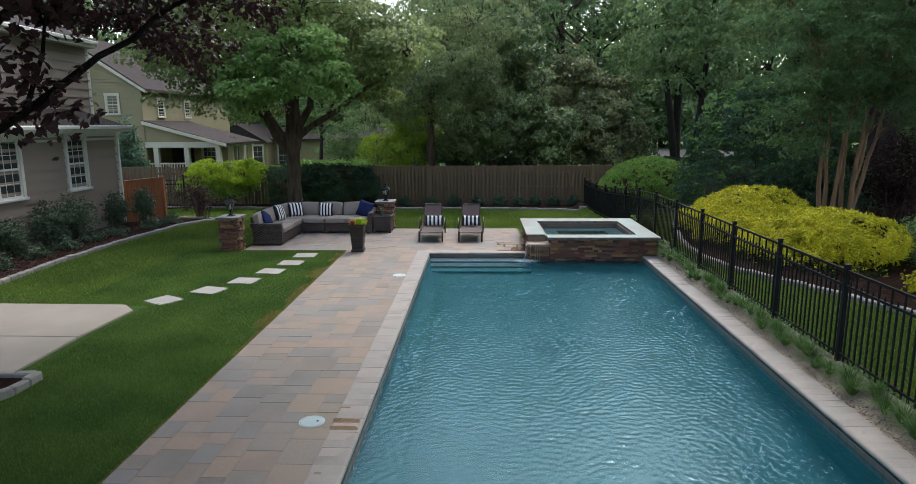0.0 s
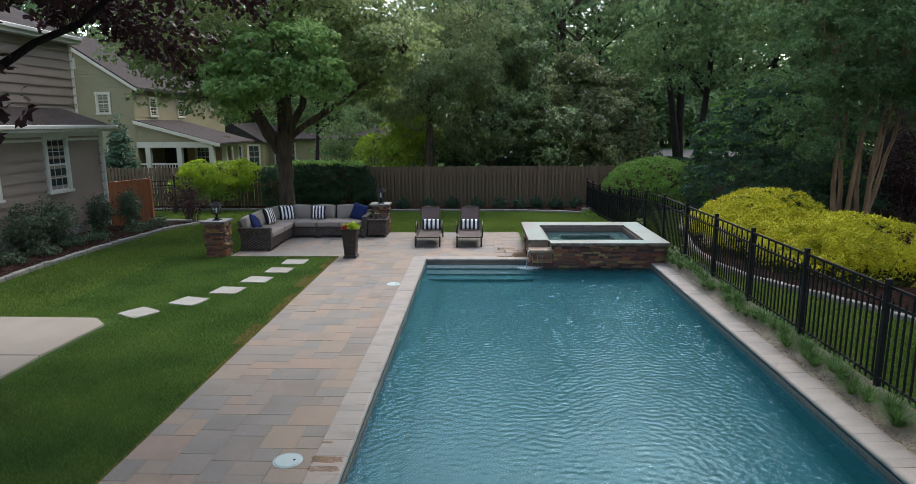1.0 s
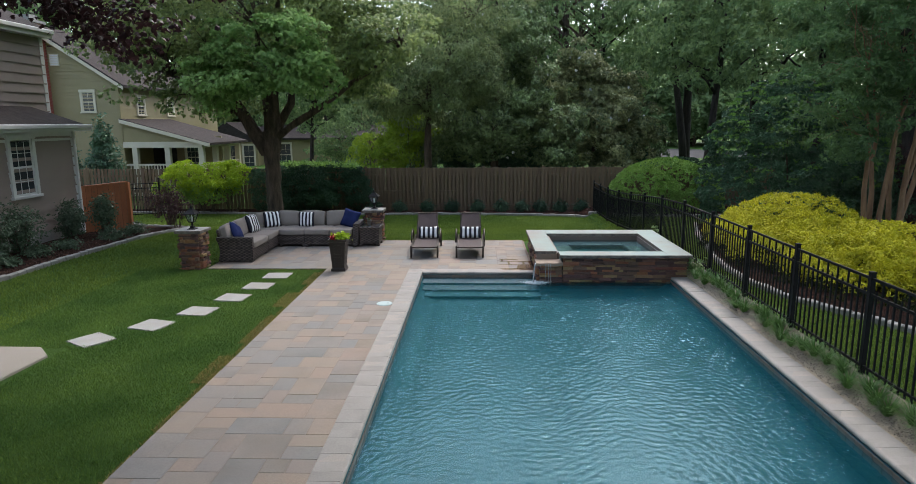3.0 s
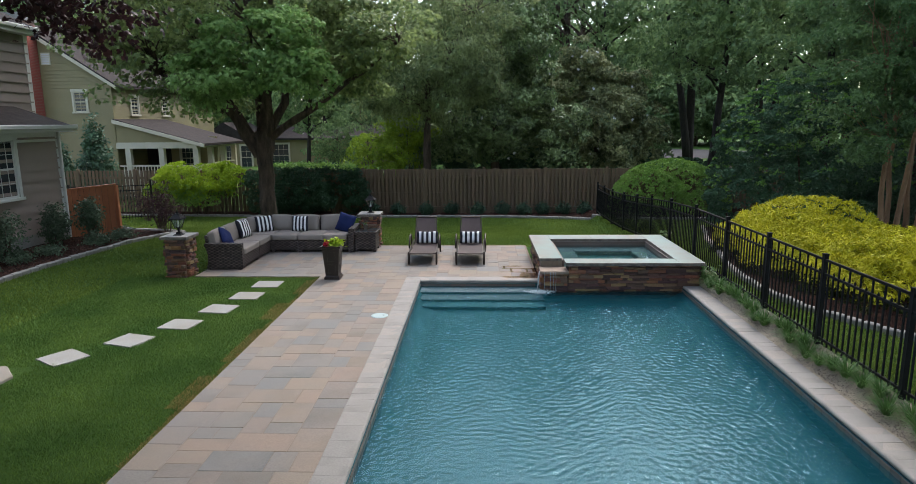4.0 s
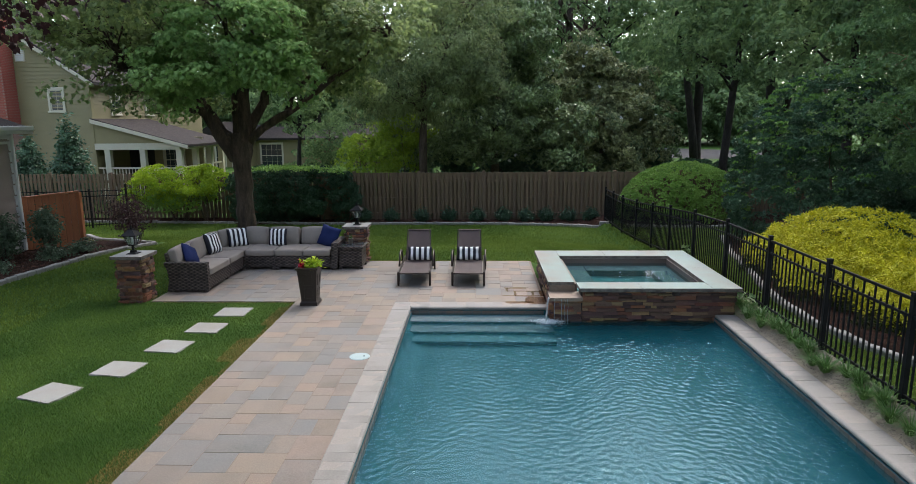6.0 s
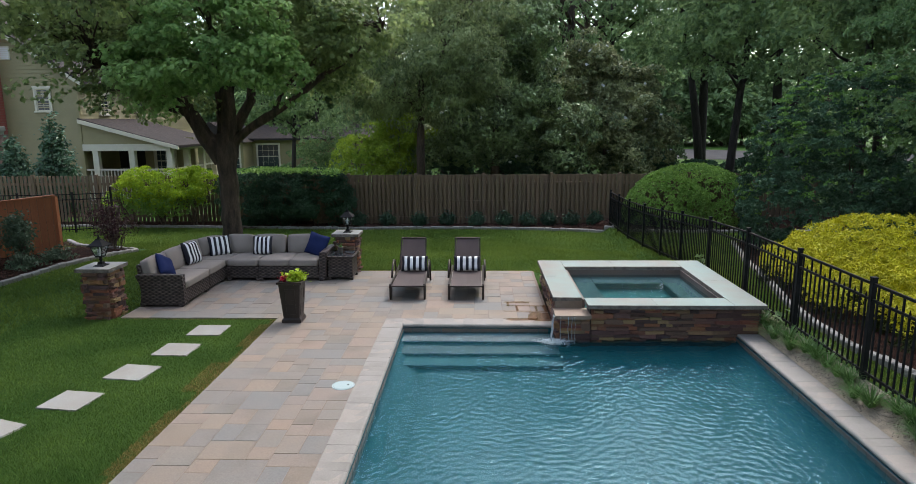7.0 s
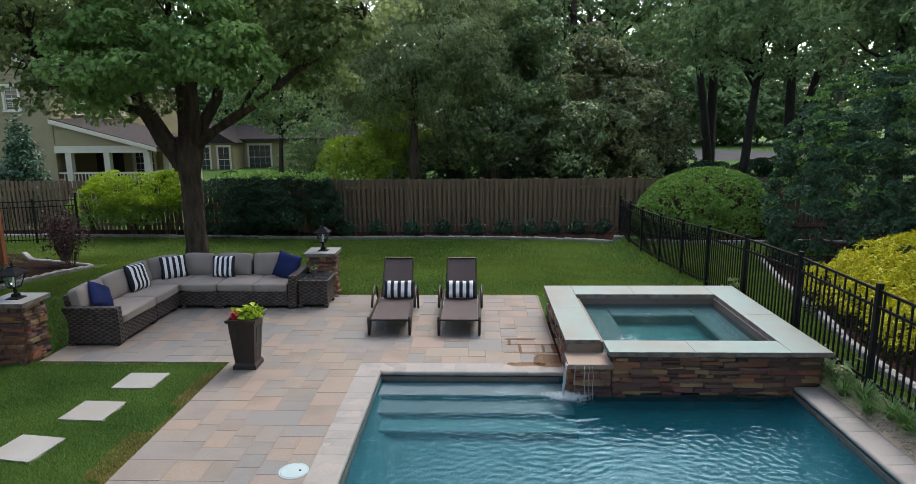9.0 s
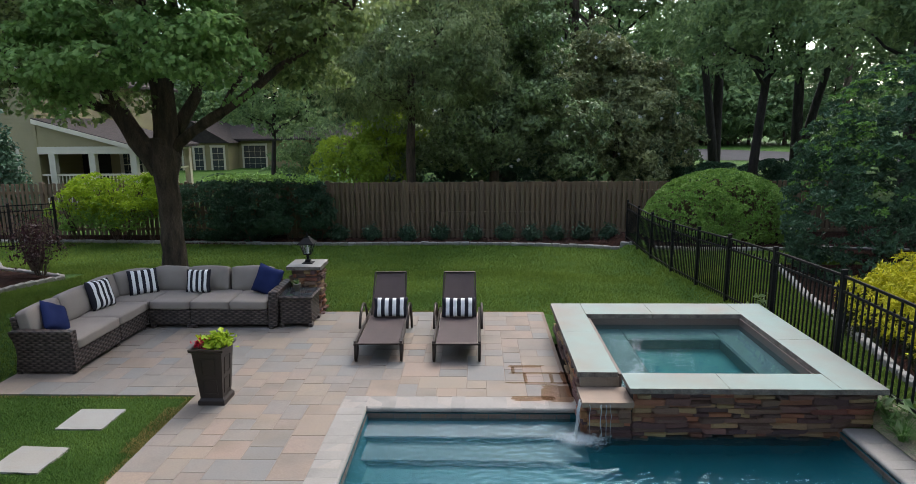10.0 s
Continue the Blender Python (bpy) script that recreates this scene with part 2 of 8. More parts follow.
M = {
    "lawn": surf("lawn_soil_and_grass", (0.030, 0.075, 0.012), (0.055, 0.11, 0.02), 0.9, 90, 0.9, 0.9, fleck=0.5, dist=0.03, spec=0.1),
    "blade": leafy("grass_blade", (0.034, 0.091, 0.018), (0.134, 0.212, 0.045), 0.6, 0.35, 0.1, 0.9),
    # paler copy of grass_blade, with the outer lawns' brighter light in its colour
    "litblade": leafy("sunlit_grass_blade", (0.062, 0.116, 0.020), (0.182, 0.251, 0.048), 0.6, 0.35, 0.1, 0.45),
    "straw": leafy("dry_grass_blade", (0.2, 0.17, 0.06), (0.42, 0.32, 0.13), 0.6, 0.2, 0.15, 3.0),
    "paver": surf("paver_stone", (0.242, 0.190, 0.146), (0.164, 0.168, 0.166), 3.0, 70, 0.75, 0.35, vary=0.8, fleck=0.2, stain=0.25, hue=0.02, dist=0.006),
    "joint": surf("joint_sand", (0.20, 0.155, 0.125), (0.17, 0.13, 0.105), 6, 120, 0.95, 0.4),
    "coping": surf("coping_brick", (0.262, 0.249, 0.232), (0.222, 0.214, 0.203), 4.0, 60, 0.7, 0.35, vary=0.5, fleck=0.15, stain=0.25, dist=0.006),
    "copingjoint": surf("pale_mortar", (0.30, 0.275, 0.25), (0.27, 0.248, 0.228), 6, 90, 0.95, 0.3),
    "plaster": surf("pool_plaster", (0.012, 0.086, 0.106), (0.015, 0.097, 0.120), 1.5, 40, 0.8, 0.2, fleck=0.1),
    # lower treads turn tealer and darker: the water's depth tint is in the colour
    "midstep": surf("depth_tinted_step_plaster", (0.109, 0.138, 0.154), (0.129, 0.156, 0.171), 1.5, 40, 0.8, 0.2, fleck=0.1),
    "lowstep": surf("depth_tinted_low_step_plaster", (0.032, 0.115, 0.136), (0.042, 0.130, 0.150), 1.5, 40, 0.8, 0.2, fleck=0.1),
    # near-black because the shade on the step fronts is in the colour
    "riser": surf("shaded_step_riser", (0.012, 0.040, 0.050), (0.018, 0.052, 0.062), 2, 40, 0.8, 0.2, fleck=0.1),
    "spafloor": surf("spa_floor_plaster", (0.025, 0.147, 0.162), (0.034, 0.167, 0.181), 1.5, 40, 0.8, 0.2, fleck=0.1),
    "spabench": surf("spa_bench_plaster", (0.093, 0.146, 0.155), (0.112, 0.164, 0.174), 1.5, 40, 0.8, 0.2, fleck=0.1),
    "hosta": leafy("hosta_leaf", (0.10, 0.19, 0.06), (0.32, 0.38, 0.22), 0.4, 0.3, 0.3, 3.0),
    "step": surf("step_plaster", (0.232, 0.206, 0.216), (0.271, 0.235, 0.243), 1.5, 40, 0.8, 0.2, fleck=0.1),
    "tile": surf("waterline_tile", (0.154, 0.098, 0.070), (0.091, 0.084, 0.081), 3, 60, 0.4, 0.2, vary=0.7, fleck=0.25),
    "stone": surf("ledge_stone", (0.209, 0.118, 0.088), (0.073, 0.044, 0.047), 2.2, 18, 0.85, 0.7, vary=0.9, fleck=0.4, hue=0.04, dist=0.02),
    "rust": surf("rusty_ledge_stone", (0.330, 0.145, 0.075), (0.160, 0.070, 0.052), 2.2, 18, 0.85, 0.7, vary=0.9, fleck=0.4, hue=0.03, dist=0.02),
    "tanstone": surf("tan_ledge_stone", (0.370, 0.235, 0.120), (0.200, 0.130, 0.085), 2.2, 18, 0.85, 0.7, vary=0.9, fleck=0.4, hue=0.03, dist=0.02),
    "mortar": surf("mortar_shadow", (0.035, 0.03, 0.027), (0.055, 0.045, 0.04), 8, 60, 0.95, 0.5),
    "slab": surf("pale_limestone", (0.19, 0.268, 0.25), (0.205, 0.19, 0.165), 1.1, 50, 0.6, 0.25, fleck=0.07, stain=0.10, dist=0.006),
    "slabedge": surf("split_stone_edge", (0.20, 0.175, 0.150), (0.105, 0.09, 0.08), 9, 60, 0.9, 0.8, fleck=0.4, dist=0.01),
    "maplelight": leafy("young_maple_leaf", (0.124, 0.243, 0.075), (0.341, 0.508, 0.175), 0.5, 0.45, 0.15, 0.5),
    "tanslab": surf("tan_sandstone", (0.25, 0.185, 0.14), (0.20, 0.155, 0.12), 2.5, 60, 0.7, 0.3, fleck=0.1, stain=0.2, dist=0.006),
    "flag": surf("stepping_flag", (0.3, 0.31, 0.3), (0.25, 0.238, 0.214), 2.5, 60, 0.8, 0.3, vary=0.4, fleck=0.1, dist=0.006),
    "concrete": surf("broom_concrete", (0.263, 0.241, 0.207), (0.224, 0.202, 0.174), 1.3, 90, 0.85, 0.25, fleck=0.08, stain=0.12, dist=0.004),
    "edging": surf("granite_block", (0.260, 0.254, 0.236), (0.192, 0.186, 0.174), 5, 60, 0.85, 0.5, vary=0.5, fleck=0.2),
    "mulch": surf("mulch", (0.018, 0.010, 0.008), (0.038, 0.018, 0.013), 9, 70, 0.95, 1.0, fleck=0.7, dist=0.05, spec=0.05),
    "gravel": surf("pea_gravel", (0.315, 0.265, 0.198), (0.215, 0.183, 0.140), 10, 120, 0.9, 0.35, fleck=0.6, dist=0.02),
    "cedar": surf("weathered_fence_board", (0.177, 0.123, 0.076), (0.118, 0.086, 0.058), 2.0, 30, 0.85, 0.4, vary=0.6, fleck=0.2, hue=0.015, stretch=(6, 6, 0.6)),
    "redcedar": surf("fresh_cedar_board", (0.36, 0.13, 0.055), (0.26, 0.09, 0.04), 2.0, 30, 0.7, 0.3, vary=0.5, fleck=0.2, stretch=(6, 6, 0.6)),
    "iron": surf("black_powder_coat", (0.008, 0.008, 0.009), (0.014, 0.014, 0.015), 6, 80, 0.5, 0.1, fleck=0.2, spec=0.12),
    "siding": lap_siding("taupe_siding", (0.255, 0.208, 0.184), (0.235, 0.19, 0.168)),
    "siding2": lap_siding("olive_siding", (0.247, 0.211, 0.105), (0.219, 0.187, 0.093)),
    "trim": surf("white_trim_paint", (0.592, 0.592, 0.576), (0.544, 0.544, 0.528), 3, 60, 0.5, 0.1, fleck=0.04),
    "cream": surf("cream_trim_paint", (0.54, 0.5, 0.385), (0.49, 0.455, 0.35), 3, 60, 0.5, 0.1, fleck=0.04),
    "shingle": surf("asphalt_shingle", (0.048, 0.04, 0.037), (0.031, 0.027, 0.026), 5, 90, 0.9, 0.6, fleck=0.35, spec=0.1),
    "pane": glassy("window_pane", (0.035, 0.042, 0.048)),
    # near-black: shade inside the porch and lid holes is put into the colour
    "dark": surf("interior_shade", (0.02, 0.018, 0.017), (0.03, 0.027, 0.024), 2, 20, 0.9, 0),
    "redbrick": surf("red_brick", (0.33, 0.085, 0.06), (0.25, 0.065, 0.05), 4, 60, 0.85, 0.4, vary=0.6, fleck=0.2),
    "brickmortar": surf("brick_mortar", (0.30, 0.19, 0.15), (0.24, 0.15, 0.12), 5, 60, 0.9, 0.3),
    "bark": surf("grey_brown_bark", (0.125, 0.088, 0.064), (0.044, 0.032, 0.025), 3, 22, 0.9, 1.0, fleck=0.5, stretch=(3, 3, 0.7), dist=0.05),
    "darkbark": surf("dark_wet_bark", (0.006, 0.005, 0.005), (0.013, 0.010, 0.010), 4, 30, 0.85, 0.8, fleck=0.4, stretch=(2, 2, 1), dist=0.03, spec=0.08),
    "darktrunk": surf("dark_forest_bark", (0.045, 0.036, 0.030), (0.020, 0.017, 0.015), 3, 22, 0.9, 0.8, fleck=0.4, stretch=(3, 3, 0.7), dist=0.04),
    "tanbark": surf("smooth_tan_bark", (0.274, 0.166, 0.094), (0.173, 0.101, 0.058), 3, 20, 0.7, 0.4, fleck=0.25, stretch=(3, 3, 0.6)),
    "maple": leafy("maple_leaf", (0.073, 0.126, 0.052), (0.365, 0.445, 0.174), 0.5, 0.42, 0.15, 0.5),
    "purple": leafy("purple_maple_leaf", (0.021, 0.011, 0.014), (0.062, 0.025, 0.028), 0.5, 0.25, 0.2, 0.6),
    "magnolia": leafy("magnolia_leaf", (0.028, 0.058, 0.027), (0.350, 0.454, 0.204), 0.34, 0.1, 0.35, 0.7),
    "bronze": leafy("bronze_magnolia_leaf", (0.044, 0.086, 0.040), (0.389, 0.402, 0.193), 0.42, 0.12, 0.22, 0.7),
    "holly": leafy("holly_leaf", (0.024, 0.066, 0.040), (0.083, 0.160, 0.084), 0.4, 0.12, 0.28, 0.8),
    "clipped": leafy("clipped_shrub_leaf", (0.111, 0.227, 0.046), (0.277, 0.438, 0.095), 0.5, 0.2, 0.25, 1.2),
    "gold": leafy("golden_cypress_leaf", (0.237, 0.266, 0.011), (0.627, 0.589, 0.028), 0.55, 0.25, 0.2, 1.6),
    "lime": leafy("lime_shrub_leaf", (0.145, 0.253, 0.015), (0.418, 0.540, 0.037), 0.5, 0.3, 0.25, 0.8),
    "airy": leafy("airy_shrub_leaf", (0.137, 0.234, 0.026), (0.377, 0.494, 0.058), 0.5, 0.3, 0.2, 0.6),
    "hollytip": leafy("bright_holly_leaf", (0.073, 0.171, 0.037), (0.178, 0.330, 0.076), 0.45, 0.25, 0.25, 0.8),
    "hedge": leafy("dark_hedge_leaf", (0.016, 0.045, 0.026), (0.054, 0.112, 0.057), 0.42, 0.15, 0.3, 0.8),
    "wood": leafy("woodland_leaf", (0.068, 0.127, 0.057), (0.280, 0.394, 0.170), 0.5, 0.42, 0.18, 0.35),
    "myrtle": leafy("crape_myrtle_leaf", (0.066, 0.138, 0.057), (0.171, 0.281, 0.112), 0.45, 0.35, 0.3, 0.5),
    # dark colour stands in for the shade on the footwell walls
    "footwell": surf("shaded_footwell", (0.030, 0.060, 0.066), (0.045, 0.075, 0.08), 4, 40, 0.5, 0.2),
    "greyshrub": leafy("grey_green_leaf", (0.04, 0.08, 0.045), (0.10, 0.145, 0.085), 0.45, 0.2, 0.3, 0.8),
    "willow": leafy("willow_oak_leaf", (0.086, 0.128, 0.056), (0.356, 0.422, 0.196), 0.5, 0.4, 0.18, 0.5),
    # near-black inner leaf: its own dull green plus the shade under the shrub
    "cypressshade": leafy("inner_shaded_cypress_leaf", (0.010, 0.016, 0.006), (0.034, 0.044, 0.010), 0.7, 0.05, 0.05, 1.5),
    "pine": leafy("pine_needle", (0.053, 0.095, 0.056), (0.133, 0.196, 0.104), 0.5, 0.3, 0.25, 0.4),
    "spike": leafy("strap_leaf", (0.050, 0.126, 0.028), (0.126, 0.238, 0.063), 0.4, 0.2, 0.35, 2.0),
    "cushion": surf("taupe_cushion_cloth", (0.262, 0.23, 0.206), (0.232, 0.204, 0.182), 3, 260, 0.9, 0.25, fleck=0.06, dist=0.003, spec=0.15),
    "navy": surf("navy_cloth", (0.012, 0.02, 0.075), (0.018, 0.028, 0.095), 4, 240, 0.9, 0.25, fleck=0.1, dist=0.003, spec=0.15),
    "white": surf("white_cloth", (0.72, 0.72, 0.72), (0.66, 0.66, 0.67), 4, 240, 0.9, 0.2, fleck=0.04, dist=0.003, spec=0.15),
    "black": surf("charcoal_cloth", (0.018, 0.018, 0.026), (0.026, 0.026, 0.034), 4, 240, 0.9, 0.2, fleck=0.1, dist=0.003, spec=0.15),
    "bronzemetal": surf("dark_bronze_metal", (0.028, 0.021, 0.018), (0.04, 0.03, 0.025), 6, 80, 0.4, 0.1, metal=0.5, fleck=0.15),
    "sling": surf("brown_mesh_sling", (0.06, 0.042, 0.042), (0.048, 0.034, 0.034), 3, 300, 0.75, 0.3, fleck=0.15, dist=0.003),
    "potmat": surf("espresso_planter", (0.022, 0.016, 0.014), (0.03, 0.022, 0.019), 5, 90, 0.4, 0.1, fleck=0.12),
    "lid": surf("pale_lid_plastic", (0.331, 0.432, 0.454), (0.302, 0.403, 0.425), 5, 80, 0.5, 0.15, fleck=0.05),
    "lampglass": water_mat("lantern_glass", (0.86, 0.9, 0.9), (0.5, 0.53, 0.53), 0.12, 0.0, 4.0, 1.0),
    "asphalt": surf("asphalt", (0.060, 0.060, 0.063), (0.048, 0.048, 0.050), 1.0, 60, 0.9, 0.3, fleck=0.15, spec=0.05),
    "red": surf("red_petal", (0.55, 0.012, 0.035), (0.40, 0.01, 0.03), 20, 90, 0.5, 0.1),
    "terracotta": surf("grey_clay", (0.22, 0.19, 0.16), (0.17, 0.145, 0.12), 6, 80, 0.8, 0.2),
    "water": water_mat("pool_water", (0.80, 0.96, 0.99), (0.005, 0.066, 0.090), 0.36, 0.20, 20.0, gloss=1.275, mirror=(0.62, 0.92, 1.0)),
    "spawater": water_mat("spa_water", (0.56, 0.74, 0.77), (0.03, 0.085, 0.10), 0.18, 0.12, 6.0),
    "foam": surf("falling_water", (0.75, 0.8, 0.82), (0.6, 0.68, 0.7), 12, 60, 0.3, 0.4, fleck=0.2),
}


# ---- mesh helpers ----
def mesh_arrays(name, verts, faces, material, smooth=False):
    """A mesh from arrays: verts N x 3, faces K x 3 or K x 4."""
    me = bpy.data.meshes.new(name)
    verts, faces = np.asarray(verts, np.float32), np.asarray(faces, np.int32)
    k = faces.shape[1]
    me.vertices.add(len(verts)), me.loops.add(faces.size), me.polygons.add(len(faces))
    me.vertices.foreach_set("co", verts.ravel())
    me.loops.foreach_set("vertex_index", faces.ravel())
    me.polygons.foreach_set("loop_start", np.arange(0, faces.size, k, dtype=np.int32))
    me.polygons.foreach_set("use_smooth", np.full(len(faces), smooth))
    me.update(calc_edges=True)
    me.materials.append(material)
    return me


def link(name, me, parent=None, label=""):
    ob = new(name, me)
    ob.parent = parent
    if label:
        ob["label"] = label
    return ob


def part(name, bm, material, parent=None, label="", smooth=False):
    me = bpy.data.meshes.new(name)
    bm.normal_update()
    bm.to_mesh(me)
    bm.free()
    me.materials.append(material)
    if smooth:
        me.polygons.foreach_set("use_smooth", np.full(len(me.polygons), True))
    return link(name, me, parent, label)


def thing(name, label, category, at=(0, 0, 0), group="", kind="", turn=0):
    ob = new(name)
    ob.empty_display_size = 0.2
    ob.matrix_world = pose(*at, 0, 0, turn)
    return tagged(ob, label, category, group, kind)


def box(x0, x1, y0, y1, z0, z1, bevel=0.0, seg=1, bm=None):
    b = bmesh.new() if bm is None else bm
    r = bmesh.ops.create_cube(b, size=1, matrix=Matrix.LocRotScale(((x0 + x1) / 2, (y0 + y1) / 2, (z0 + z1) / 2), None, (x1 - x0, y1 - y0, z1 - z0)))
    if bevel:
        es = list({e for v in r["verts"] for e in v.link_edges})
        bmesh.ops.bevel(b, geom=es, offset=bevel, segments=seg, profile=0.5, affect="EDGES")
    return b


def rod(p, q, r0, r1=None, sides=8, bm=None):
    """A round bar from p to q."""
    b = bmesh.new() if bm is None else bm
    p, q = Vector(p), Vector(q)
    m = Matrix.Translation((p + q) / 2) @ (q - p).to_track_quat("Z", "Y").to_matrix().to_4x4()
    bmesh.ops.create_cone(b, cap_ends=True, segments=sides, radius1=r0, radius2=r0 if r1 is None else r1, depth=(q - p).length, matrix=m)
    return b


def lathe(profile, sides=16, bm=None, at=(0, 0, 0)):
    """A turned body from (radius, height) pairs."""
    b = bmesh.new() if bm is None else bm
    rings = []
    for r, z in profile:
        rings.append([b.verts.new((at[0] + r * math.cos(2 * math.pi * i / sides), at[1] + r * math.sin(2 * math.pi * i / sides), at[2] + z)) for i in range(sides)])
    for lo, hi in zip(rings, rings[1:]):
        for i in range(sides):
            b.faces.new((lo[i], lo[(i + 1) % sides], hi[(i + 1) % sides], hi[i]))
    b.faces.new(rings[0][::-1]), b.faces.new(rings[-1])
    return b


def frustum(rects, bm=None):
    """A stack of rectangles (half x, half y, z), joined into one body."""
    b = bmesh.new() if bm is None else bm
    rings = [[b.verts.new((sx * hx, sy * hy, z)) for sx, sy in ((-1, -1), (1, -1), (1, 1), (-1, 1))] for hx, hy, z in rects]
    for lo, hi in zip(rings, rings[1:]):
        for i in range(4):
            b.faces.new((lo[i], lo[(i + 1) % 4], hi[(i + 1) % 4], hi[i]))
    b.faces.new(rings[0][::-1]), b.faces.new(rings[-1])
    return b


def tube(bm, pts, radii, sides=8):
    """A tapering limb along points; the rings are carried along without twisting."""
    pts = [Vector(p) for p in pts]
    rings = []
    ref = None
    for i, p in enumerate(pts):
        d = (pts[min(i + 1, len(pts) - 1)] - pts[max(i - 1, 0)]).normalized()
        if ref is None:
            ref = d.orthogonal().normalized()
        ref = (ref - d * ref.dot(d)).normalized()
        side = d.cross(ref)
        rings.append([bm.verts.new(p + (ref * math.cos(2 * math.pi * k / sides) + side * math.sin(2 * math.pi * k / sides)) * radii[i]) for k in range(sides)])
    for lo, hi in zip(rings, rings[1:]):
        for k in range(sides):
            bm.faces.new((lo[k], lo[(k + 1) % sides], hi[(k + 1) % sides], hi[k]))
    bm.faces.new(rings[0][::-1]), bm.faces.new(rings[-1])


def bend(p, q, sag, n, rng, wob=0.08):
    """Points from p to q that sag or arch and wander a little."""
    p, q = np.array(p, float), np.array(q, float)
    ln = np.linalg.norm(q - p)
    out = []
    for i in range(n + 1):
        t = i / n
        w = rng.normal(0, wob * ln / n, 3) if 0 < i < n else 0
        out.append(tuple(p + (q - p) * t + np.array((0, 0, sag)) * math.sin(math.pi * t) + w))
    return out


def leaves(name, c, size, material, rng, aspect=0.5, up=0.6, droop=None, fold=0.25, axis=None):
    """Single leaves, each a folded diamond of its own size and tilt. c: centres N x 3."""
    n = len(c)
    nor = rng.normal(0, 1, (n, 3))
    nor[:, 2] = np.abs(nor[:, 2]) * 0.7 + up
    if droop is not None:
        nor += droop
    nor /= np.linalg.norm(nor, axis=1)[:, None]
    t = rng.normal(0, 1, (n, 3)) if axis is None else axis + rng.normal(0, 0.35, (n, 3))
    t -= nor * (t * nor).sum(1)[:, None]
    t /= np.linalg.norm(t, axis=1)[:, None] + 1e-6
    b = np.cross(nor, t)
    s = (size * rng.uniform(0.6, 1.3, n))[:, None]
    v = np.empty((n, 4, 3))
    v[:, 0], v[:, 2] = c - t * s, c + t * s
    v[:, 1], v[:, 3] = c + b * s * aspect + nor * s * fold, c - b * s * aspect + nor * s * fold
    f = np.arange(4 * n).reshape(n, 4)
    return mesh_arrays(name, v.reshape(-1, 3), f, material)


def lobed(name, c, size, material, rng, up=0.4, droop=None, hang=0.0):
    """Maple leaves: three pointed lobes that share a base."""
    n = len(c)
    nor = rng.normal(0, 1, (n, 3))
    nor[:, 2] = np.abs(nor[:, 2]) * 0.7 + up
    if droop is not None:
        nor += droop
    nor /= np.linalg.norm(nor, axis=1)[:, None]
    t = rng.normal(0, 1, (n, 3)) - np.array((0, 0, hang))
    t -= nor * (t * nor).sum(1)[:, None]
    t /= np.linalg.norm(t, axis=1)[:, None] + 1e-6
    b = np.cross(nor, t)
    s = (size * rng.uniform(0.65, 1.25, n))[:, None]
    v = np.empty((n, 8, 3))
    spots = ((-0.55, 0, 0), (-0.25, -0.95, -0.12), (0.12, -0.38, 0.08), (0.45, -0.62, 0.0), (1.05, 0, -0.12), (0.45, 0.62, 0.0), (0.12, 0.38, 0.08), (-0.25, 0.95, -0.12))
    for k, (p, q, r) in enumerate(spots):
        v[:, k] = c + t * s * p + b * s * q + nor * s * r
    o = (np.arange(n) * 8)[:, None]
    f = np.concatenate([o + np.array(q) for q in ((0, 1, 2, 2), (0, 6, 7, 7), (0, 2, 6, 6), (2, 3, 4, 4), (2, 4, 6, 6), (4, 5, 6, 6))])[:, :3]
    return mesh_arrays(name, v.reshape(-1, 3), f, material)


def blob_points(blobs, n, rng, shell=0.55, rough=0.22, freq=0.9, floor=None):
    """Clump centres inside ellipsoids (x, y, z, rx, ry, rz), mostly near the skin, whose radius is uneven."""
    blobs = np.array(blobs, float)
    w = (blobs[:, 3] * blobs[:, 4] * blobs[:, 5]) ** (2 / 3)
    pick = rng.choice(len(blobs), n, p=w / w.sum())
    d = rng.normal(0, 1, (n, 3))
    d /= np.linalg.norm(d, axis=1)[:, None]
    rad = rng.uniform(shell ** 2, 1, n) ** 0.5
    seed = rng.uniform(0, 50)
    wob = np.array([noise.noise(Vector((x * freq * 2 + seed, y * freq * 2, z * freq * 2 + k * 7))) for (x, y, z), k in zip(d, pick)])
    p = blobs[pick, :3] + d * blobs[pick, 3:] * (rad * (1 + rough * 2 * wob))[:, None]
    nrm = d / blobs[pick, 3:]
    nrm /= np.linalg.norm(nrm, axis=1)[:, None]
    if floor is not None:
        keep = p[:, 2] > floor
        p, nrm = p[keep], nrm[keep]
    return p, nrm


def clumped(p, nrm, per, r, flat, rng):
    """Leaf centres scattered round each clump centre."""
    c = np.repeat(p, per, 0)
    o = rng.normal(0, 1, c.shape) * r
    o[:, 2] *= flat
    return c + o, np.repeat(nrm, per, 0)


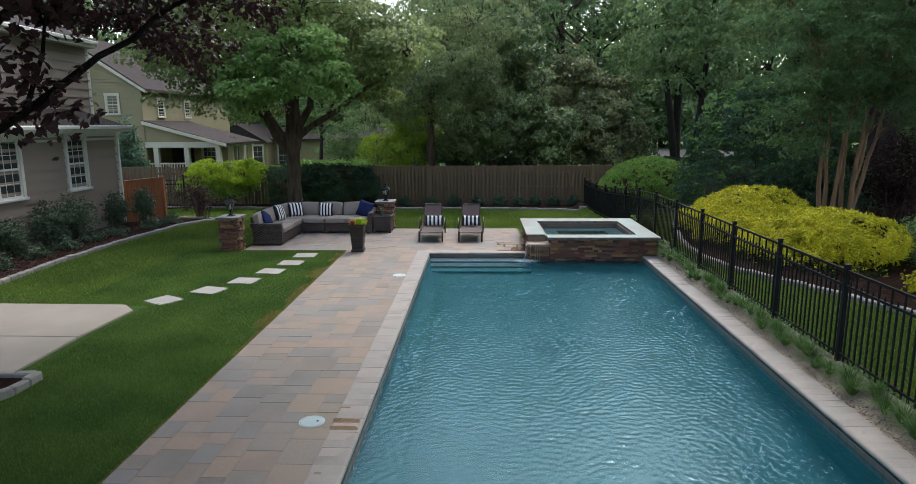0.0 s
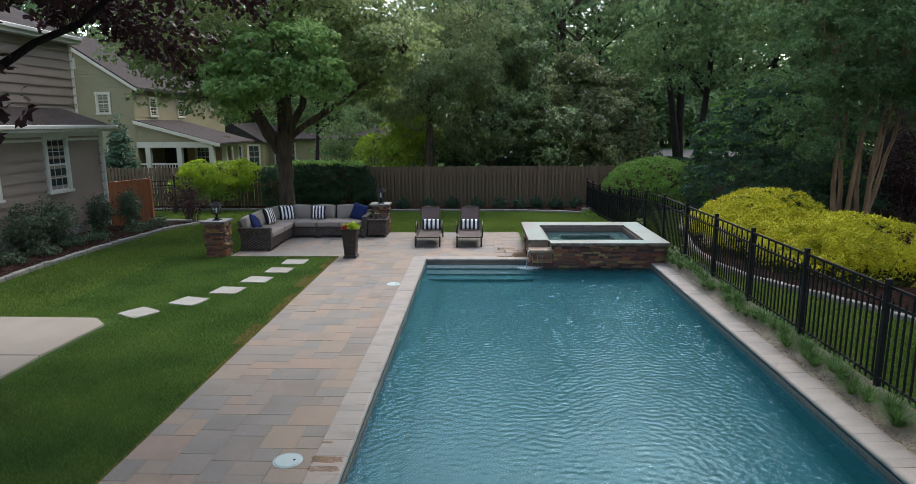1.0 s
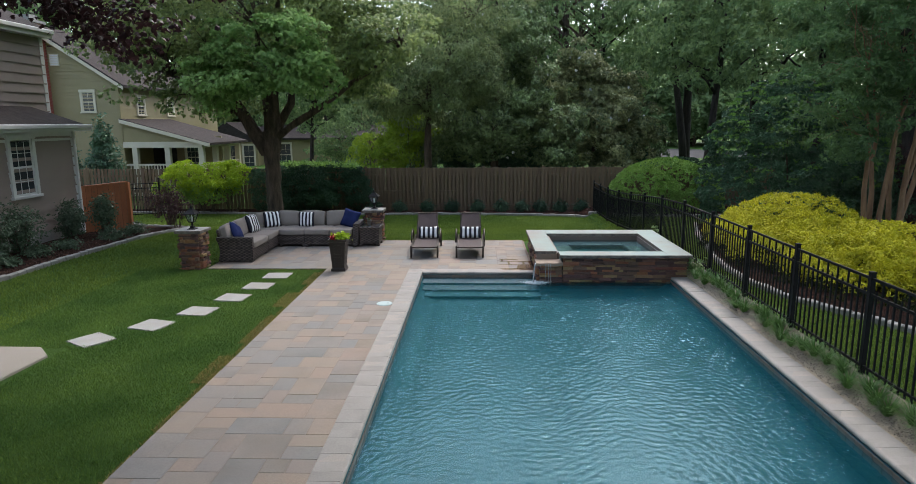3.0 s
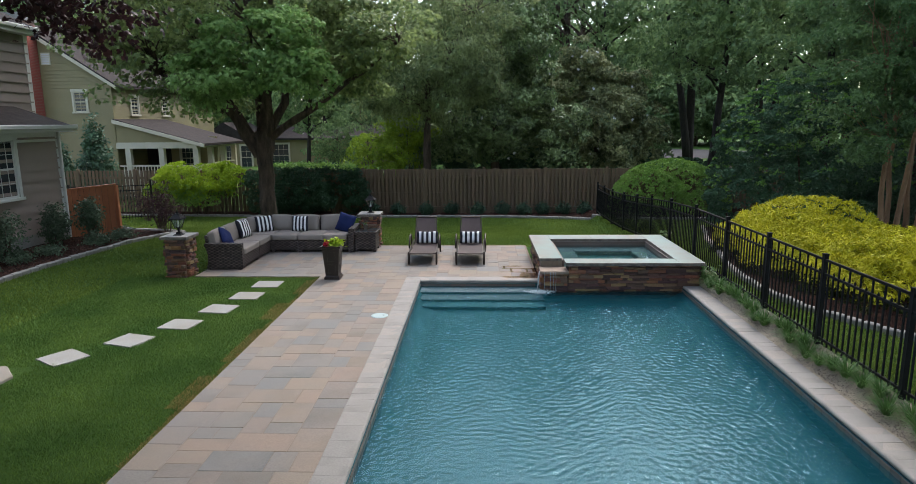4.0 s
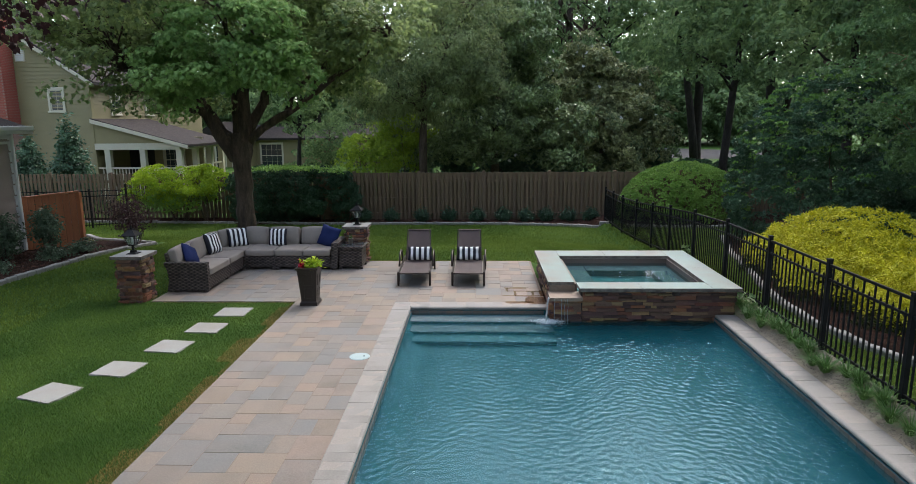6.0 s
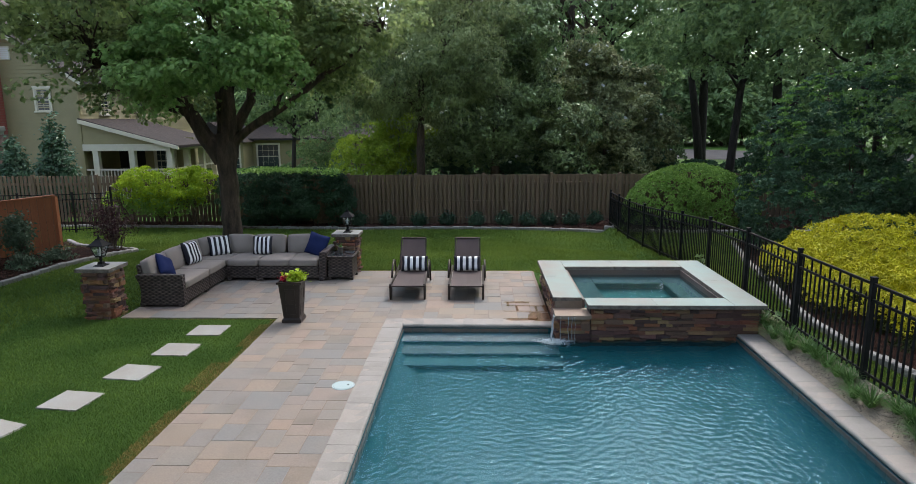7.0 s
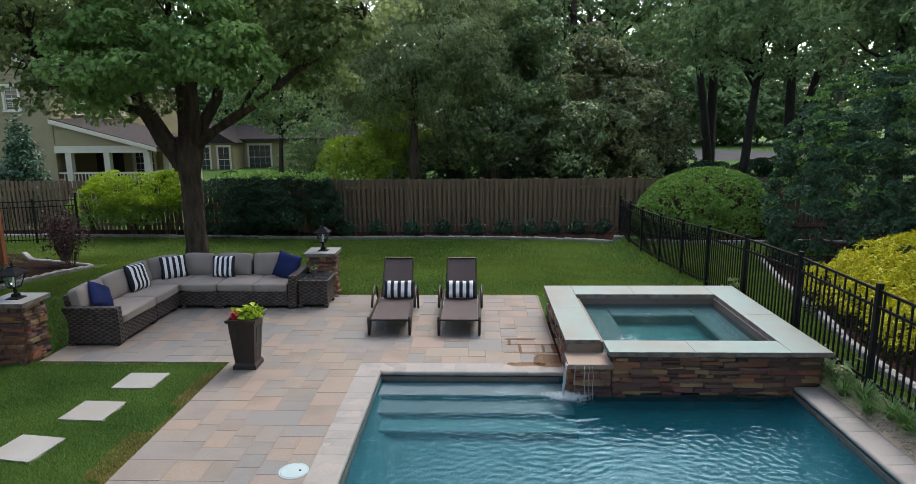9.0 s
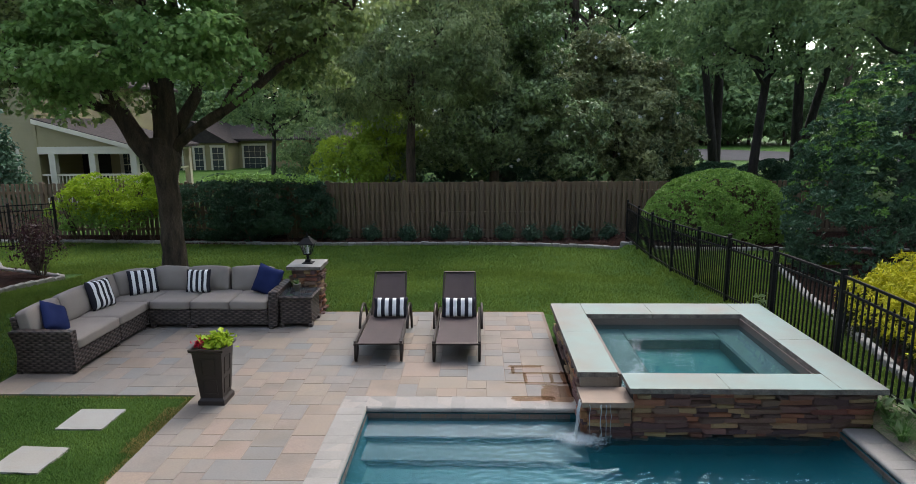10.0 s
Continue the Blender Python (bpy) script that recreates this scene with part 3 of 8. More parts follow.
def lump_cloud(blobs, lumps, r, per, rng, squash=0.5, skin=0.6, rough=0.25, upper=0.45, floor=None):
    """Crown made of many small flattened lumps: points on their outer and upper sides, with directions."""
    p, nrm = blob_points(blobs, lumps, rng, skin, rough)
    rad = np.repeat(r * rng.uniform(0.55, 1.35, len(p)), per)[:, None]
    p, nrm = np.repeat(p, per, 0), np.repeat(nrm, per, 0)
    d = rng.normal(0, 1, p.shape)
    d /= np.linalg.norm(d, axis=1)[:, None]
    d += nrm * 0.55 + np.array((0, 0, upper))
    d /= np.linalg.norm(d, axis=1)[:, None]
    q = p + d * np.array((1, 1, squash)) * rad * rng.uniform(0.7, 1.05, len(p))[:, None]
    n = d + nrm * 0.4
    n /= np.linalg.norm(n, axis=1)[:, None]
    if floor is not None:
        k = q[:, 2] > floor
        q, n = q[k], n[k]
    return q, n


def sprays(name, q, n, per, length, width, material, rng, spread=1.0, droop=0.0, fold=0.2, out=0.5):
    """Rosettes: at each point a few leaves that start together and spread round its direction."""
    q, n = np.repeat(q, per, 0), np.repeat(n, per, 0)
    k = len(q)
    side = np.cross(n, rng.normal(0, 1, (k, 3)))
    side /= np.linalg.norm(side, axis=1)[:, None] + 1e-6
    d = n * (out * rng.uniform(0.3, 1.6, k))[:, None] + side * spread - np.array((0, 0, droop))
    d /= np.linalg.norm(d, axis=1)[:, None]
    w = np.cross(d, n + rng.normal(0, 0.35, (k, 3)))
    w /= np.linalg.norm(w, axis=1)[:, None] + 1e-6
    up = np.cross(w, d)
    s = (length * rng.uniform(0.65, 1.3, k))[:, None]
    v = np.empty((k, 4, 3))
    v[:, 0], v[:, 2] = q, q + d * s - np.array((0, 0, 1)) * s * droop * 0.3
    m = q + d * s * 0.52
    v[:, 1], v[:, 3] = m + w * s * width + up * s * fold, m - w * s * width + up * s * fold
    return mesh_arrays(name, v.reshape(-1, 3), np.arange(4 * k).reshape(k, 4), material)


# ---- ground ----
def smooth(t):
    t = min(max(t, 0.0), 1.0)
    return t * t * (3 - 2 * t)


def lie(x, y):
    """Height of the ground: level round the pool, then falling towards the back fence."""
    k = smooth((x - 0.5) / 4.0)
    y0, y1 = 18.4 + (15.0 - 18.4) * k, 26.4 + (25.0 - 26.4) * k
    return -0.58 * smooth((y - y0) / (y1 - y0)) - 0.02 + 0.17 * smooth((x - 4.0) / 0.30)


POOL = (-1.215, 3.745, 2.6, 14.9)


def make_ground():
    xs = sorted({-1500, -600, -250, -120, -70, -45, 45, 70, 120, 250, 600, 1500, -1.3, 3.8, 4.05, 4.12, 4.18, 4.25, 4.32, *np.arange(-30, 31, 1.0).tolist()})
    ys = sorted({-1500, -500, -150, -60, -25, -10, 2.4, 15.0, 60, 90, 140, 250, 600, 1500, *np.arange(-4, 42, 1.0).tolist()})
    bm = bmesh.new()
    vs = {(i, j): bm.verts.new((x, y, lie(x, y))) for i, x in enumerate(xs) for j, y in enumerate(ys)}
    for i in range(len(xs) - 1):
        for j in range(len(ys) - 1):
            mx, my = (xs[i] + xs[i + 1]) / 2, (ys[j] + ys[j + 1]) / 2
            if -1.3 < mx < 3.8 and 2.4 < my < 15.0 or 1 < mx < 3.8 and 15 < my < 17:
                continue
            bm.faces.new((vs[i, j], vs[i + 1, j], vs[i + 1, j + 1], vs[i, j + 1]))
    tagged(part("ground", bm, M["lawn"], smooth=True), "mown green lawn sloping gently to the back fence", "ground", kind="structure")


make_ground()


def ribbon(name, a, b, dz, material, label, category, n=40, m=6, rough=0.0, seed=1):
    """A sheet between two lines of (x, y) points, lying dz above the ground."""
    rng = np.random.default_rng(seed)

    def along(pts, t):
        pts = np.array(pts, float)
        d = np.r_[0, np.cumsum(np.linalg.norm(np.diff(pts, axis=0), axis=1))]
        return np.array([np.interp(t * d[-1], d, pts[:, k]) for k in (0, 1)])
    v, f = [], []
    for i in range(n + 1):
        pa, pb = along(a, i / n), along(b, i / n)
        for j in range(m + 1):
            p = pa + (pb - pa) * j / m
            v.append((p[0], p[1], lie(*p) + dz + (rng.uniform(-rough, rough) if 0 < j < m else -0.0)))
    for i in range(n):
        for j in range(m):
            k = i * (m + 1) + j
            f.append((k, k + 1, k + m + 2, k + m + 1))
    ob = link(name, mesh_arrays(name, v, f, material, True))
    return tagged(ob, label, category, kind="structure")


BED_W = [(-9.36, 8.6), (-9.42, 11.7), (-9.55, 13.8), (-9.5, 16.0), (-9.3, 18.2), (-9.1, 20.3), (-8.95, 21.5)]
ribbon("house_bed", BED_W, [(-11.5, 8.6), (-11.5, 11), (-11.5, 13), (-11.5, 15), (-11.5, 17), (-11.5, 19.5), (-11.5, 22.3)], 0.035, M["mulch"], "dark mulch bed beside the house wall", "plant bed", 40, 10, 0.02)
ribbon("gate_bed", [(-8.95, 21.5), (-9.8, 22.0), (-11.5, 22.9), (-12.9, 24.5)], [(-11.5, 21.0), (-11.8, 21.4), (-12.2, 22.2), (-13.5, 24.4)], 0.04, M["mulch"], "dark mulch bed by the cedar screen", "plant bed", 12, 6, 0.015)
BED_N = [(-17.5, 27.7), (-13.0, 27.75), (-9.0, 27.5), (-4.6, 27.2), (-1.5, 27.25), (0.5, 27.2), (2.0, 27.0), (3.3, 26.75), (4.6, 26.3)]
ribbon("fence_bed", BED_N, [(-17.5, 28.9), (-13, 28.9), (-9, 28.9), (-4.6, 28.9), (-1.5, 28.9), (0.5, 28.9), (2, 28.9), (3.3, 28.9), (4.7, 28.9)], 0.04, M["mulch"], "red-brown mulch bed along the timber fence", "plant bed", 60, 6, 0.015)
BED_E = [(8.0, 7.2), (6.85, 8.6), (6.3, 9.7), (5.75, 10.9), (5.25, 11.8), (4.95, 12.5), (4.78, 13.5), (4.80, 14.6), (4.95, 15.6), (5.25, 16.8), (5.55, 17.9), (6.0, 19.7), (6.6, 21.5), (7.2, 23.5)]
ribbon("shrub_bed", BED_E, [(16, y) for _, y in BED_E], 0.035, M["mulch"], "dark mulch bed under the golden shrubs", "plant bed", 40, 20, 0.02)
ribbon("mound_bed", [(4.9, 25.7), (6.1, 25.5), (7.7, 25.5), (9.5, 25.6), (12, 25.2)], [(4.9, 29.5), (6.1, 29.5), (7.7, 29.5), (9.5, 29.5), (12, 29.5)], 0.035, M["mulch"], "dark mulch bed under the clipped shrub", "plant bed", 16, 8, 0.02)
ribbon("gravel_strip", [(3.91, 2.2), (3.975, 8), (4.05, 14.5)], [(4.36, 2.2), (4.36, 8), (4.36, 15.0)], 0.02, M["gravel"], "strip of pale pea gravel beside the pool coping", "gravel", 40, 6, 0.008)
ribbon("spa_gravel", [(4.06, 14.5), (4.06, 17.6)], [(4.36, 14.5), (4.38, 17.6)], 0.025, M["gravel"], "pea gravel beside the raised spa", "gravel", 10, 4, 0.008)

# far street beyond the trees
ribbon("road", [(0, 70), (14, 66), (24, 62), (45, 56), (90, 48)], [(0, 92), (14, 90), (24, 86), (34, 74), (90, 60)], 0.03, M["asphalt"], "grey residential street seen through the trees", "road", 20, 3)


# ---- concrete walk ----
def slab_poly(name, pts, z0, z1, material, parent=None, label=""):
    bm = bmesh.new()
    lo = [bm.verts.new((x, y, z0)) for x, y in pts]
    hi = [bm.verts.new((x, y, z1)) for x, y in pts]
    n = len(pts)
    bm.faces.new(hi), bm.faces.new(lo[::-1])
    for i in range(n):
        bm.faces.new((lo[i], lo[(i + 1) % n], hi[(i + 1) % n], hi[i]))
    bmesh.ops.recalc_face_normals(bm, faces=bm.faces)
    bmesh.ops.bevel(bm, geom=[e for e in bm.edges if all(v.co.z > z1 - 1e-5 for v in e.verts)], offset=0.012, segments=1, affect="EDGES")
    return part(name, bm, material, parent, label)


walkway = thing("concrete_walkway", "pale broom-finished concrete walkway with scored joints", "walkway", (0, 0, 0), kind="structure")
slab_poly("slab", [(-11.4, 8.66), (-5.86, 8.66), (-5.79, 10.02), (-6.08, 10.32), (-11.4, 10.42)], -0.08, 0.02, M["concrete"], walkway)
slab_poly("slab", [(-11.4, 7.25), (-5.83, 7.25), (-5.86, 8.645), (-11.4, 8.645)], -0.08, 0.02, M["concrete"], walkway)

# ---- pool ----
x0, x1, y0, y1 = POOL
WATER = -0.115
pool = thing("swimming_pool", "long rectangular pool with dark plaster and steps at the far end", "pool", (0, 0, 0), kind="structure")
part("pool_shell", box(x0 - 0.02, x1 + 0.02, y0 - 0.02, y1, -1.6, -1.45), M["plaster"], pool)
part("pool_wall", box(x0 - 0.2, x0, y0 - 0.2, y1 + 0.25, -1.6, -0.062), M["plaster"], pool)
SKEW = 0.012   # the long side past the spa runs slightly askew


def skewed(ob):
    for v in ob.data.vertices:
        v.co.x += SKEW * (v.co.y - 14.5)
    return ob


skewed(part("pool_wall", box(x1, x1 + 0.2, y0 - 0.2, 14.55, -1.6, -0.062), M["plaster"], pool))
# sloping floor, rounded into the side walls
half = [(0.003 + 0.4 * (1 - math.cos(k)), 0.4 * (1 - math.sin(k))) for k in np.linspace(0.05, math.pi / 2, 8)]
sect = [(x0 + dx, dz) for dx, dz in half] + [(x1 - dx, dz) for dx, dz in half[::-1]]
fl = [(x, y, dz + float(np.interp(y, (y0, y1), (-0.86, -0.44)))) for y in np.linspace(y0, y1, 9) for x, dz in sect]
ns = len(sect)
link("pool_floor", mesh_arrays("pool_floor", fl, [(j * ns + i, j * ns + i + 1, (j + 1) * ns + i + 1, (j + 1) * ns + i) for j in range(8) for i in range(ns - 1)], M["plaster"], True), pool)
part("pool_wall", box(x0, x1, y0 - 0.2, y0, -1.6, -0.062), M["plaster"], pool)
part("pool_wall", box(x0, x1 + 0.2, y1, y1 + 0.25, -1.6, -0.062), M["plaster"], pool)
part("pool_wall", box(1.14, x1 + 0.2, 14.58, y1, -1.6, -0.25), M["plaster"], pool)
# each tread has its own depth tint; risers are painted as shaded
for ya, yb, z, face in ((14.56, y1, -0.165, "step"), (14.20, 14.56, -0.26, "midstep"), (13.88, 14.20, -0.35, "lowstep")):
    part("pool_step", box(x0, 1.135, ya, yb, -1.5, z - 0.03), M["riser"], pool, "step riser with its shade painted in")
    part("step_tread", box(x0, 1.135, ya - 0.015, yb, z - 0.03, z, 0.012, 2), M[face], pool, "plaster tread coloured for its depth")
# waterline tiles
tm = bpy.data.meshes.new("tile")
tb = box(-0.073, 0.073, -0.004, 0.004, -0.073, 0.073, 0.003)
tb.to_mesh(tm), tb.free()
tm.materials.append(M["tile"])
band = thing("waterline_tile_band", "brown slate waterline tiles under the coping", "tile band", (0, 0, 0), kind="structure")
for i in range(15):
    t = link("tile", tm, band)
    t.matrix_basis = pose(x0 + 0.075 + 0.15 * i, y1 - 0.004, -0.138)
for i in range(66):
    t = link("tile", tm, band)
    t.matrix_basis = pose(x1 - 0.004 - SKEW * (0.03 + 0.15 * i), 14.47 - 0.15 * i, -0.138, 0, 0, 90)
    if i < 66:
        t = link("tile", tm, band)
        t.matrix_basis = pose(x0 + 0.004, y1 - 0.08 - 0.15 * i, -0.138, 0, 0, 90)


def water_sheet(name, xa, xb, ya, yb, z, step, amp, material, seed, cut=None, source=None):
    rng = np.random.default_rng(seed)
    nx, ny = int((xb - xa) / step), int((yb - ya) / step)
    gx, gy = np.meshgrid(np.linspace(xa, xb, nx + 1), np.linspace(ya, yb, ny + 1))
    h = np.zeros_like(gx)
    for _ in range(64):
        lam = rng.uniform(0.058, 0.12)
        th = rng.uniform(0, math.pi) if rng.random() < 0.8 else rng.normal(math.pi / 2, 0.8)
        k = 2 * math.pi / lam
        h += amp * lam ** 1.05 * rng.uniform(0.4, 1) * np.sin(k * (gx * math.cos(th) + gy * math.sin(th)) + rng.uniform(0, 6.28) + 1.1 * np.sin(1.3 * gx + 0.7 * gy + rng.uniform(0, 6)))
    h += 40 * h * np.abs(h)
    if source:
        h *= np.interp(gy, (ya, 9.0, 14.2, 15.0), (1.0, 1.0, 0.75, 0.8))
        r = np.hypot(gx - source[0], gy - source[1])
        h += 0.005 * np.sin(r * 30 + 2 * np.sin(3 * gx + 2 * gy)) * np.exp(-r * 1.3) + rng.normal(0, 0.02, gx.shape) * np.exp(-(r / 0.16) ** 2)
    v = np.stack([gx, gy, z + h], -1).reshape(-1, 3)
    i = (np.arange(ny)[:, None] * (nx + 1) + np.arange(nx)[None]).ravel()
    f = np.stack([i, i + 1, i + nx + 2, i + nx + 1], 1)
    if cut:
        c = v[f].mean(1)
        f = f[~((c[:, 0] > cut[0]) & (c[:, 1] > cut[1]))]
    return link(name, mesh_arrays(name, v, f, material, True))


pool_water = tagged(water_sheet("water", x0 - 0.01, x1 + 0.01, y0, y1 + 0.01, WATER, 0.0205, 0.0052, M["water"], 5, (1.14, 14.60), (1.22, 14.36)), "rippled teal pool water reflecting the sky", "water", kind="structure")
pool_water.visible_shadow = False

# ---- coping ----
cm = []
for k in range(3):
    # square at the back, a rounded nose towards the water
    nose = [(0.154 - 0.028 + 0.028 * math.cos(a), -0.028 + 0.028 * math.sin(a)) for a in np.linspace(-math.pi / 2, math.pi / 2, 7)]
    section = [(-0.154, -0.056), *nose, (-0.151, 0.0), (-0.154, -0.003)]
    b = bmesh.new()
    ends = [[b.verts.new((x, y, z)) for y, z in section] for x in (-0.0767, 0.0767)]
    for i in range(len(section)):
        j = (i + 1) % len(section)
        b.faces.new((ends[0][i], ends[1][i], ends[1][j], ends[0][j]))
    b.faces.new(ends[0]), b.faces.new(ends[1][::-1])
    bmesh.ops.recalc_face_normals(b, faces=b.faces)
    for v in b.verts:
        v.co += Vector(noise.noise_vector(v.co * 9 + Vector((k * 5, 0, 0)))) * 0.0025
    me = bpy.data.meshes.new("coping_brick")
    b.to_mesh(me), b.free()
    me.materials.append(M["coping"])
    cm.append(me)
coping = thing("pool_coping", "pinkish-grey bullnose brick coping round the pool", "coping", (0, 0, 0), kind="structure")
rr = random.Random(4)


def lay_coping(x, y, turn, long=1.0):
    t = link("coping_brick", rr.choice(cm), coping)
    t.matrix_basis = pose(x, y, rr.uniform(-0.002, 0.002), 0, 0, turn) @ Matrix.Diagonal((1, long, 1, 1))


n = 80
for i in range(n):
    lay_coping(-1.367, y1 + 0.305 - 0.08 - 0.1555 * i, -90)
    yy = 14.50 - 0.08 - 0.1555 * i
    lay_coping(x1 + 0.158 + SKEW * (yy - 14.5), yy, 90, 1.04)
for i in range(15):
    lay_coping(-1.215 + 0.08 + 0.1555 * i, y1 + 0.15, 180)
part("coping_bed", box(-1.51, -1.26, y0, y1 + 0.295, -0.10, -0.0012), M["copingjoint"], coping)
skewed(part("coping_bed", box(3.78, 4.045, y0, 14.48, -0.10, -0.0012), M["copingjoint"], coping))
part("coping_bed", box(-1.26, 1.1, y1 + 0.04, y1 + 0.295, -0.10, -0.0012), M["copingjoint"], coping)


# ---- spa ----
rock = []
for k in range(7):
    b = bmesh.new()
    bmesh.ops.create_cube(b, size=1)
    bmesh.ops.bevel(b, geom=b.edges[:], offset=0.09, segments=1, affect="EDGES")
    for v in b.verts:
        d = Vector(noise.noise_vector(v.co * 2.3 + Vector((k * 11.3, 0, 0))))
        v.co += Vector((d.x * 0.12, d.y * 0.35, d.z * 0.22))
    me = bpy.data.meshes.new("ledge_stone")
    b.to_mesh(me), b.free()
    me.materials.append(M[("stone", "rust", "stone", "stone", "tanstone", "rust", "stone")[k]])
    rock.append(me)


def ledge_wall(parent, p, q, z0, z1, seed, lo=0.12, hi=0.38, rows=(0.038, 0.082)):
    """Thin ledge stones in uneven courses over the face from p to q, whose outside lies to the right of p -> q."""
    r = random.Random(seed)
    p, q = Vector((*p, 0)), Vector((*q, 0))
    d = (q - p)
    ln = d.length
    d.normalize()
    out = Vector((d.y, -d.x, 0))
    ang = math.degrees(math.atan2(d.y, d.x))
    z = z0
    while z < z1 - 0.012:
        h = min(r.uniform(*rows), z1 - z)
        if z1 - z - h < 0.03:
            h = z1 - z
        s = -r.uniform(0, 0.06)
        while s < ln - 0.01:
            w = r.uniform(lo, hi) * (0.7 if h < 0.05 else 1)
            a, b = max(s, 0), min(s + w, ln)
            if ln - b < 0.06:
                b = ln
            cut = r.uniform(0.35, 0.65) * h
            for zo, hh in ((z, cut), (z + cut, h - cut)) if h > 0.062 and r.random() < 0.4 else ((z, h),):
                if b - a < 0.02:
                    continue
                t = link("ledge_stone", r.choice(rock), parent)
                dep = r.uniform(0.04, 0.105)
                c = p + d * (a + b) / 2 + out * (dep / 2 - 0.022)
                t.matrix_basis = Matrix.Translation((c.x, c.y, zo + hh / 2 + r.uniform(-0.003, 0.003))) @ Euler((radians(r.uniform(-1.5, 1.5)), radians(r.uniform(-1.2, 1.2)), radians(ang + r.choice((0, 180)) + r.uniform(-1.5, 1.5)))).to_matrix().to_4x4() @ Matrix.Diagonal((b - a - 0.005, dep, hh - 0.003, 1))
            s = b
        z += h


TOP = 0.45
spa = thing("spa", "raised square spa with ledge stone walls and pale stone coping", "spa", (0, 0, 0))
part("spa_wall", box(1.20, 1.56, 14.95, 17.38, -0.3, TOP - 0.06), M["mortar"], spa)
part("spa_wall", box(3.66, 4.04, 14.57, 17.38, -0.3, TOP - 0.06), M["mortar"], spa)
part("spa_wall", box(1.56, 3.66, 16.94, 17.38, -0.3, TOP - 0.06), M["mortar"], spa)
part("spa_wall", box(1.60, 3.66, 14.57, 14.78, -0.3, TOP - 0.06), M["mortar"], spa)
part("spillway_wall", box(1.16, 1.60, 14.55, 14.95, -0.3, 0.225), M["mortar"], spa)
# inner basin
part("basin_wall", box(1.56, 1.59, 14.95, 16.92, -0.6, TOP - 0.06), M["tile"], spa)
part("basin_wall", box(3.64, 3.66, 14.80, 16.92, -0.6, TOP - 0.06), M["tile"], spa)
part("basin_wall", box(1.56, 3.66, 16.92, 16.94, -0.6, TOP - 0.06), M["tile"], spa)
part("basin_wall", box(1.60, 3.66, 14.78, 14.80, -0.6, TOP - 0.06), M["tile"], spa)
part("basin_floor", box(1.56, 3.66, 14.78, 16.94, -0.62, -0.06), M["spafloor"], spa)
part("bench", box(1.59, 2.0, 14.80, 16.92, -0.55, 0.19, 0.02), M["spabench"], spa, "teal plaster bench")
part("bench", box(3.24, 3.64, 14.80, 16.92, -0.55, 0.19, 0.02), M["spabench"], spa, "teal plaster bench")
part("bench", box(2.0, 3.24, 16.50, 16.92, -0.55, 0.19, 0.02), M["spabench"], spa, "teal plaster bench")
part("bench", box(2.0, 3.24, 14.80, 15.15, -0.55, 0.19, 0.02), M["spabench"], spa, "teal plaster bench")
# thin panels that paint the footwell's shaded sides
for xa, xb, ya, yb in ((2.0, 2.012, 15.15, 16.5), (3.228, 3.24, 15.15, 16.5), (2.012, 3.228, 16.488, 16.5)):
    part("footwell_wall", box(xa, xb, ya, yb, -0.06, 0.17), M["footwell"], spa, "footwell wall with its shade painted dark")


def ring_mesh(x, y, z, r):
    """A thin flat ring with a raised lip."""
    b = bmesh.new()
    rows = [[b.verts.new((x + q * math.cos(a), y + q * math.sin(a), z + h)) for a in np.linspace(0, 2 * math.pi, 25)[:-1]] for q, h in ((r, -0.006), (r, 0.004), (r - 0.008, 0.006), (r - 0.014, 0.0))]
    for lo, hi in zip(rows, rows[1:]):
        for k in range(24):
            b.faces.new((lo[k], lo[(k + 1) % 24], hi[(k + 1) % 24], hi[k]))
    return b


def rough_slab(xa, xb, ya, yb, z0, z1, seed, chip=0.012):
    """A flagstone slab with a split, uneven edge."""
    b = box(xa, xb, ya, yb, z0, z1)
    flat = [e for e in b.edges if abs(e.verts[0].co.z - e.verts[1].co.z) < 1e-6]
    bmesh.ops.subdivide_edges(b, edges=flat, cuts=18, use_grid_fill=True)
    up = [e for e in b.edges if abs(e.verts[0].co.z - e.verts[1].co.z) > 1e-4]
    bmesh.ops.subdivide_edges(b, edges=up, cuts=2, use_grid_fill=True)
    for f in b.faces:
        f.material_index = 0 if abs(f.normal.z) > 0.5 else 1
    for v in b.verts:
        if v.co.z < z1 - 1e-4:
            d = Vector(noise.noise_vector(v.co * 19 + Vector((seed, 0, 0))))
            v.co += Vector((d.x, d.y, d.z * 0.4)) * chip
        else:
            d = Vector(noise.noise_vector(v.co * 11 + Vector((seed, 3, 0)))) * 0.3
            v.co += Vector((d.x, d.y, 0)) * chip
    bmesh.ops.recalc_face_normals(b, faces=b.faces)
    return b


def cap(parent, name, xa, xb, ya, yb, z1, th, seed, material="slab"):
    o = part(name, rough_slab(xa, xb, ya, yb, z1 - th, z1, seed), M[material], parent)
    o.data.materials.append(M["slabedge" if material == "slab" else material])
    return o


